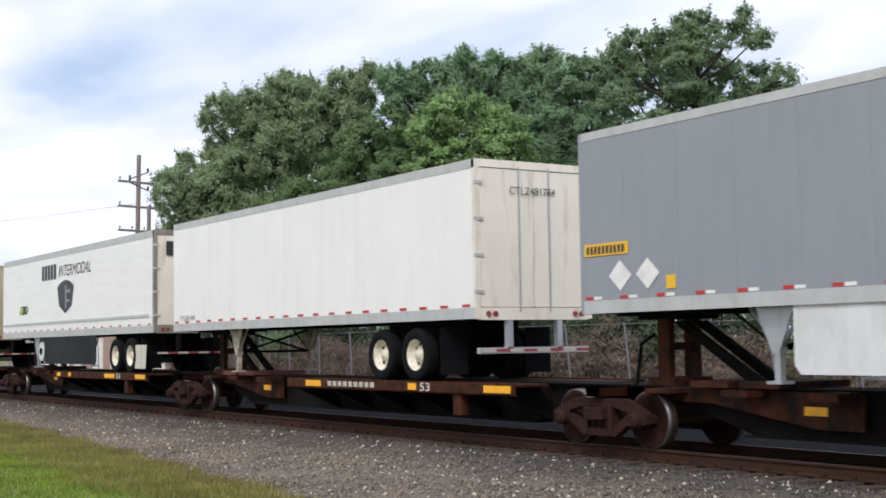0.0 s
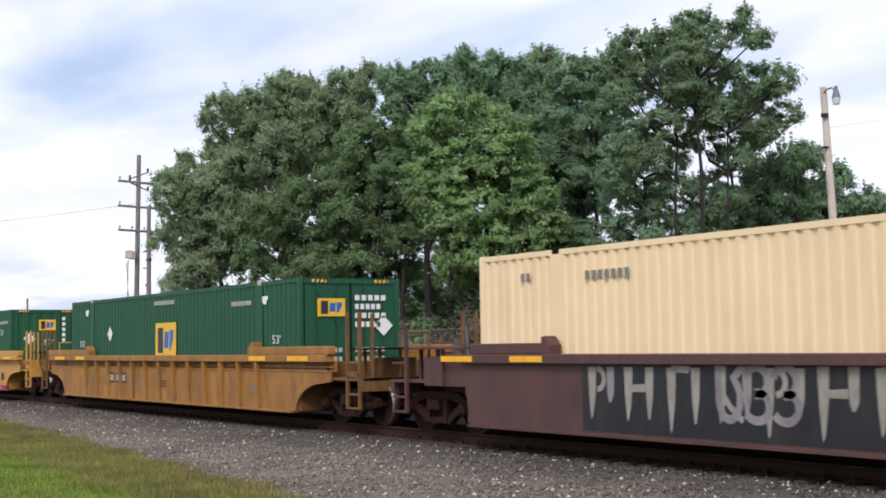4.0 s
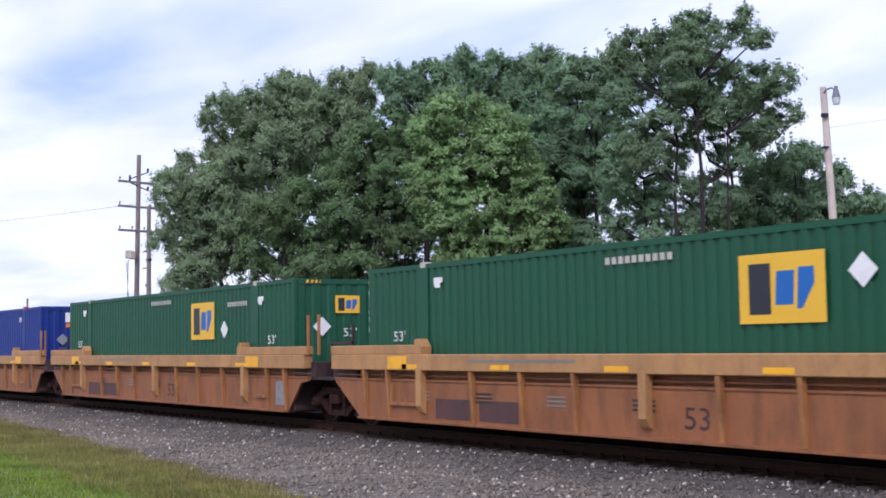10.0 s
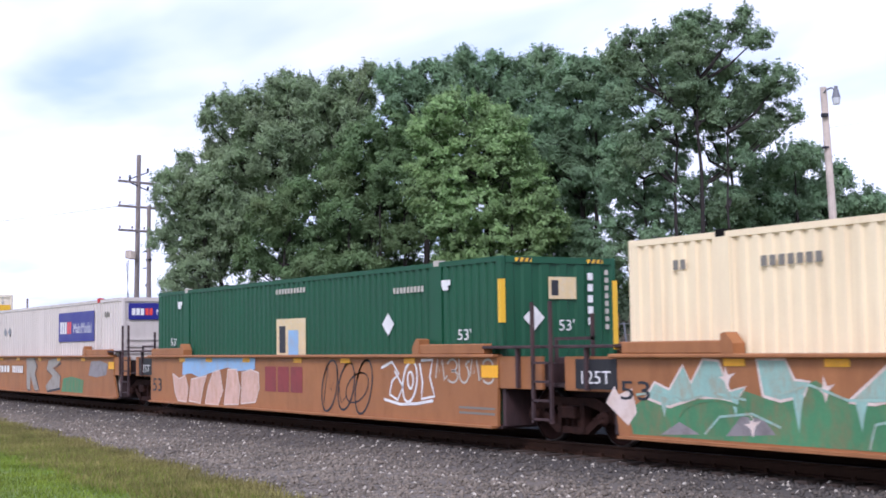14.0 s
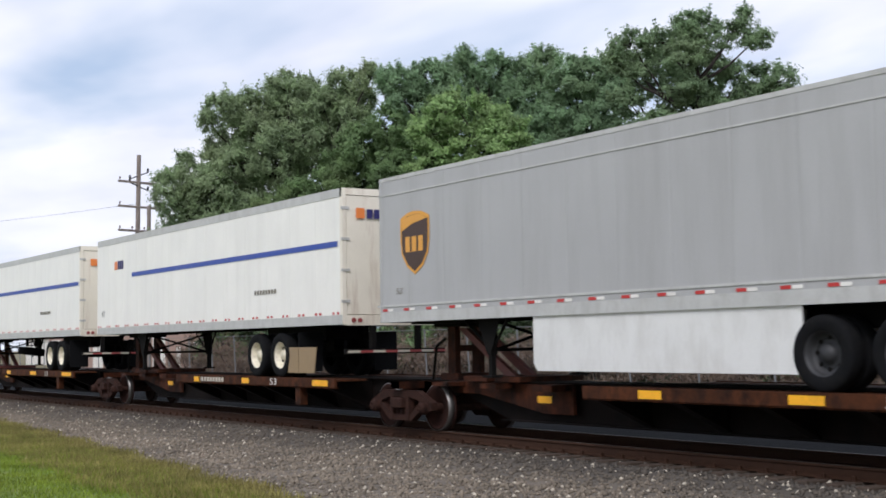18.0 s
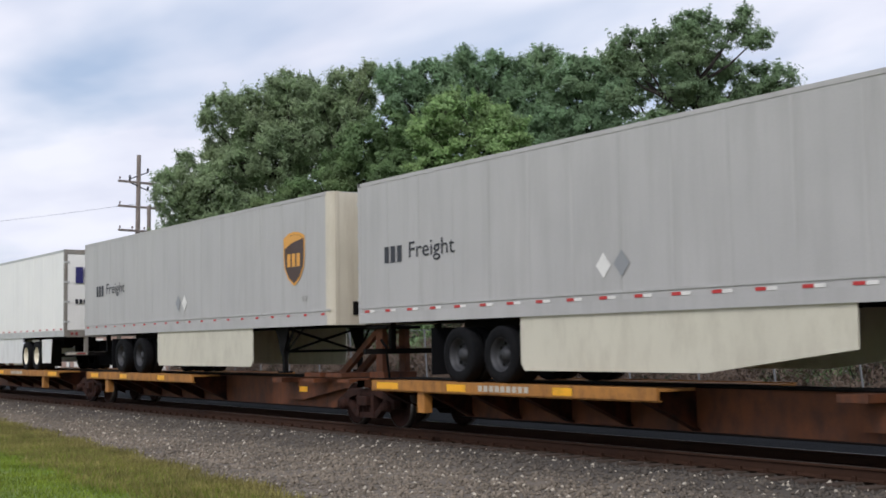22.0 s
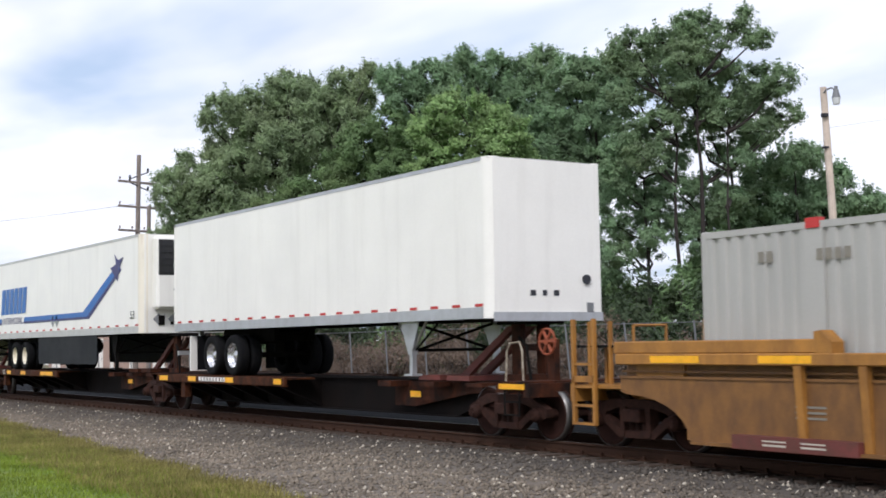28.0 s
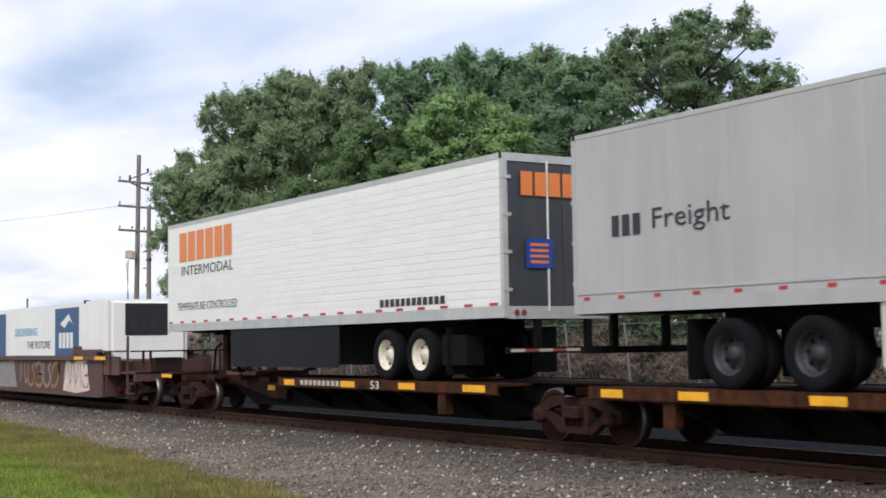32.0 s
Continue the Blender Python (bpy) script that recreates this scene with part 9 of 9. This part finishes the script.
def build_poles():
    a = pole("utility_pole", "weathered timber utility pole with three crossarms", -70.0, 11.0, 12.3, 0.16, 0.55, "pole_wood")
    arm = Vector((-0.35, 1.24, 0))
    for z, n in ((10.78, 2), (9.42, 2), (8.1, 4)):
        b = part("crossarm", prism(bmesh.new(), [(-1.3, -0.06), (1.3, -0.06), (1.3, 0.06), (-1.3, 0.06)], -0.05, 0.05), "pole_wood", a, loc=(-0.1, 0, z))
        b.rotation_euler = (0, 0, math.atan2(arm.y, arm.x))
        for k in range(n):
            u = (-1.2 + 2.4 * k / (n - 1))
            bm = lathe(bmesh.new(), [(0, 0)], 3)
            rod(bm, (u, 0, 0.06), (u, 0, 0.16), 0.02, 6)
            rod(bm, (u, 0, 0.14), (u, 0, 0.24), 0.06, 8, 0.035)
            part("insulator", bm, "insulator", b)
    for z, s in ((11.15, 1), (10.55, -1)):
        bm = bmesh.new()
        rod(bm, (0, -0.5, z - 0.2 * s), (0, 0.5, z + 0.2 * s), 0.035, 6)
        rod(bm, (0, 0.5, z + 0.2 * s), (0, 0.52, z + 0.2 * s + 0.22), 0.06, 8)
        rod(bm, (0, -0.5, z - 0.2 * s), (0, -0.52, z - 0.2 * s + 0.2), 0.06, 8)
        part("switch_arm", bm, "cable", a, "dark line switch on the pole")
    for k in (0, 1):
        part("transformer_box", soft_box((-0.8 + 0.5 * k, -0.42 + 0.5 * k, -0.5, -0.2, 6.62 - 0.08 * k, 7.05 - 0.08 * k), r=0.03), "pole_pale", a, "pale equipment box")
    bm = bmesh.new()
    for k in range(3):
        rod(bm, (-0.9 + 0.2 * k, -0.4, 6.5), (-0.5 - 0.3 * k, -0.3, 3.0), 0.012, 5)
    part("hanging_cables", bm, "cable", a)
    b = pole("utility_pole", "shorter timber utility pole beside the tall one", -69.0, 11.2, 9.4, 0.15, 0.0, "pole_wood")
    part("pole_bracket", B((-0.2, 0.2, -0.1, 0.1, 6.4, 6.5), (-0.22, 0.0, -0.12, -0.02, 5.0, 5.15), (-0.9, 0.0, -0.02, 0.02, 6.9, 6.95), (-0.9, 0.0, -0.02, 0.02, 6.0, 6.05)), "cable", b)
    # the lamp pole
    l = pole("street_lamp", "pale timber pole with a small yard lamp", -25.45, 15.0, 8.78, 0.13, -0.45, "pole_pale")
    bm = bmesh.new()
    pts = [(0.0, -0.05, 8.55), (0.15, -0.06, 8.68), (0.35, -0.07, 8.7), (0.5, -0.08, 8.62)]
    for p, q in zip(pts, pts[1:]):
        rod(bm, p, q, 0.025, 7)
    part("lamp_arm", bm, "steel", l)
    lathe_pts = bmesh.new()
    rod(lathe_pts, (0.52, -0.08, 8.38), (0.52, -0.08, 8.62), 0.12, 14, 0.07)
    rod(lathe_pts, (0.52, -0.08, 8.62), (0.52, -0.08, 8.72), 0.05, 10)
    part("lamp_head", lathe_pts, "steel", l)
    part("lamp_bowl", rod(bmesh.new(), (0.52, -0.08, 8.2), (0.52, -0.08, 8.38), 0.09, 14, 0.125), "lamp_glass", l)
    part("pole_fitting", B((0.05, 0.2, -0.2, -0.05, 7.9, 8.0), (0.05, 0.18, -0.2, -0.05, 7.0, 7.06)), "cable", l)
    # wires
    def wire(name, p, q, sag, r=0.014):
        root = thing(name, "thin sagging overhead wire", "cable", p[0], p[1], p[2])
        bm = bmesh.new()
        p, q = Vector(p), Vector(q)
        prev = Vector((0, 0, 0))
        for k in range(1, 15):
            t = k / 14
            m = (q - p) * t - Vector((0, 0, sag * 4 * t * (1 - t)))
            rod(bm, prev, m, r, 5)
            prev = m
        part("strand", bm, "cable", root, loc=(0, 0, p.z))
    wire("overhead_wire", (-70.2, 10.9, 9.6), (-160, 11.0, 15.0), 0.25, 0.009)
    wire("overhead_wire", (-25.4, 15.0, 7.6), (30, 20.0, 9.0), 0.6, 0.003)
    s = pole("far_pole", "distant thin utility pole", -196.0, 40.0, 9.2, 0.2, 0.0, "pole_wood")


def house(x, y, w, d, h, wall, label, seed):
    root = thing("house", label, "house", x, y, Z_GROUND)
    z = Z_GROUND
    part("wall", B((-w / 2, w / 2, -d / 2, -d / 2 + 0.2, z, z + h), (-w / 2, w / 2, d / 2 - 0.2, d / 2, z, z + h), (-w / 2, -w / 2 + 0.2, -d / 2 + 0.2, d / 2 - 0.2, z, z + h), (w / 2 - 0.2, w / 2, -d / 2 + 0.2, d / 2 - 0.2, z, z + h)), wall, root, "sided house wall")
    bm = bmesh.new()
    prism(bm, [(-d / 2 - 0.4, z + h), (d / 2 + 0.4, z + h), (0, z + h + d * 0.32)], -w / 2 - 0.4, w / 2 + 0.4, "x")
    part("roof", bm, "roof", root, "grey shingled roof")
    for k in range(3):
        u = -w / 2 + w * (k + 0.5) / 3
        for face in ("s", "e"):
            if face == "s":
                wf = part("window", B((u - 0.6, u + 0.6, -d / 2 - 0.05, -d / 2 - 0.004, z + 1.0, z + 2.4)), "white", root)
                part("pane", B((u - 0.5, u + 0.5, -d / 2 - 0.06, -d / 2 - 0.052, z + 1.1, z + 2.3)), "pane", wf)
            else:
                v = -d / 2 + d * (k + 0.5) / 3
                wf = part("window", B((w / 2 + 0.004, w / 2 + 0.05, v - 0.6, v + 0.6, z + 1.0, z + 2.4)), "white", root)
                part("pane", B((w / 2 + 0.052, w / 2 + 0.06, v - 0.5, v + 0.5, z + 1.1, z + 2.3)), "pane", wf)


def low_building():
    """A long low masonry building with white doors and a flat roof edge."""
    root = thing("building", "long low pinkish-tan masonry building with white doors", "building", -131, 36, Z_GROUND)
    z = Z_GROUND
    part("wall", B((-27, 27, -4, -3.75, z, z + 4.6), (-27, 27, 3.75, 4, z, z + 4.6), (-27, -26.75, -3.75, 3.75, z, z + 4.6), (26.75, 27, -3.75, 3.75, z, z + 4.6)), "house_tan", root, "tan masonry wall")
    part("roof", B((-27.3, 27.3, -4.3, 4.3, z + 4.6, z + 4.75), (-27.3, 27.3, -4.3, -4.05, z + 4.75, z + 5.5), (-27.3, 27.3, 4.05, 4.3, z + 4.75, z + 5.5)), "house_brown", root, "brown roof edge")
    for k, x in enumerate((-24, -19.5, -16, -9, -4.5, 2, 9, 14, 21)):
        wd = (1.6, 0.5, 1.2)[k % 3]
        d = part("door", B((x - wd, x + wd, -4.06, -4.004, z, z + (3.2, 2.2, 2.8)[k % 3])), "house_wall", root, "white painted door")
        part("handle", B((x + wd - 0.25, x + wd - 0.15, -4.1, -4.064, z + 1.0, z + 1.12)), "cable", d)
    for x in (-12.5, -1.2, 5.5, 17.5, 24.5):
        w = part("window", B((x - 0.8, x + 0.8, -4.05, -4.004, z + 1.2, z + 2.6)), "house_wall", root)
        part("pane", B((x - 0.7, x + 0.7, -4.058, -4.052, z + 1.3, z + 2.5)), "pane", w)


def build_houses():
    low_building()
    house(-182, 44, 22, 10, 3.6, "house_wall", "white sided house far beyond the track", 1)


build_trees()
build_fence()
build_understory()
build_poles()
build_houses()


# ---- ballast stones and grass ----
def scatter_stones(name, n, x0, x1, y0, y1, smin, smax, mat, seed, label):
    rng = np.random.default_rng(seed)
    base = np.array([(1, 0, 0), (-1, 0, 0), (0, 1, 0), (0, -1, 0), (0, 0, 1), (0, 0, -1)], float)
    tri = np.array([(0, 2, 4), (2, 1, 4), (1, 3, 4), (3, 0, 4), (2, 0, 5), (1, 2, 5), (3, 1, 5), (0, 3, 5)])
    x = x0 + (x1 - x0) * rng.random(n) ** 0.8 if x0 < x1 else x0
    y = y0 + (y1 - y0) * rng.random(n)
    keep = (np.abs(np.abs(y) - 0.755) > 0.1)
    x, y = x[keep], y[keep]
    n = len(x)
    a = np.abs(y)
    z = np.where(a < 1.75, -0.225, np.where(a < 2.9, -0.225 - (a - 1.75) / 1.15 * 0.125, np.maximum(-0.35 - (a - 2.9) * 0.012, Z_GROUND)))
    s = smin + (smax - smin) * rng.random(n) ** 2
    v = base[None] * (1 + 0.5 * (rng.random((n, 6, 1)) - 0.5)) + 0.35 * (rng.random((n, 6, 3)) - 0.5)
    v *= s[:, None, None] * np.array([1, 1, 0.75])
    ang = rng.random(n) * 6.2832
    ca, sa = np.cos(ang)[:, None], np.sin(ang)[:, None]
    vx, vy = v[..., 0] * ca - v[..., 1] * sa, v[..., 0] * sa + v[..., 1] * ca
    co = np.stack([vx + x[:, None], vy + y[:, None], v[..., 2] + (z + s * 0.25)[:, None]], -1).reshape(-1, 3)
    idx = (tri[None] + (np.arange(n) * 6)[:, None, None]).reshape(-1)
    me = bpy.data.meshes.new(name)
    me.vertices.add(n * 6)
    me.vertices.foreach_set("co", co.reshape(-1).astype(np.float32))
    me.loops.add(n * 24)
    me.loops.foreach_set("vertex_index", idx.astype(np.int32))
    me.polygons.add(n * 8)
    me.polygons.foreach_set("loop_start", np.arange(0, n * 24, 3, dtype=np.int32))
    me.materials.append(M[mat])
    me.update()
    me.validate()
    return tagged(new(name, me), label, "gravel", kind="stuff")


def scatter_grass(name, n, x0, x1, depth, hgt, mat, seed, label, spread=0.0):
    rng = np.random.default_rng(seed)
    x = x0 + (x1 - x0) * rng.random(n)
    e = -5.15 - (x + 36.0) * 0.09 + 0.12 * np.sin(x * 1.7) + 0.08 * np.sin(x * 4.3 + 1)
    y = e + spread * rng.random(n) ** 2 - depth * rng.random(n) ** 1.4
    hh = hgt * (0.5 + rng.random(n))
    ang = rng.random(n) * 6.2832
    w = 0.008 + 0.008 * rng.random(n)
    lx, ly = np.cos(ang), np.sin(ang)
    lean = hh * (rng.random(n) * 0.9)
    la = rng.random(n) * 6.2832
    z = np.full(n, -0.38)
    p0 = np.stack([x - lx * w, y - ly * w, z], 1)
    p1 = np.stack([x + lx * w, y + ly * w, z], 1)
    p2 = np.stack([x + np.cos(la) * lean, y + np.sin(la) * lean, z + hh], 1)
    co = np.stack([p0, p1, p2], 1).reshape(-1)
    me = bpy.data.meshes.new(name)
    me.vertices.add(n * 3)
    me.vertices.foreach_set("co", co.astype(np.float32))
    me.loops.add(n * 3)
    me.loops.foreach_set("vertex_index", np.arange(n * 3, dtype=np.int32))
    me.polygons.add(n)
    me.polygons.foreach_set("loop_start", np.arange(0, n * 3, 3, dtype=np.int32))
    me.materials.append(M[mat])
    me.update()
    me.validate()
    return tagged(new(name, me), label, "grass", kind="stuff")


scatter_stones("ballast_stones", 60000, -58, -9, -7.2, 1.6, 0.018, 0.05, "stone", 1, "grey crushed ballast stones")
scatter_stones("pale_stones", 2600, -58, -9, -7.2, -0.9, 0.018, 0.045, "stone_pale", 2, "scattered pale ballast stones")
scatter_grass("lawn", 200000, -62, -13, 3.6, 0.075, "blade", 5, "short green lawn grass")
scatter_grass("dry_edge_grass", 80000, -62, -13, 1.7, 0.11, "dry_blade", 6, "longer dry grass along the lawn's edge", 0.6)


def motions():
    """The whole train rolls past at one steady speed, and each wheelset turns while it passes the camera."""
    for ob, x, z in TRAIN:
        walk(ob, [(0, pose(x, 0, z)), (16, pose(x + 16 * V, 0, z)), (32, pose(x + 32 * V, 0, z))])
    for ob, x, dx in WHEELSETS:
        first, last = max(0, math.ceil((-60 - x) / V * FPS)), min(32 * FPS, int((-7 - x) / V * FPS))
        rows = [(k / FPS, pose(dx, 0, R_WHEEL, 0, math.degrees(V * (k - first) / FPS / R_WHEEL), 0)) for k in range(first, last + 1)]
        if not rows:
            continue
        if first > 0:
            rows = [(0, rows[0][1])] + rows
        if last < 32 * FPS:
            rows = rows + [(32, rows[-1][1])]
        walk(ob, rows)


motions()
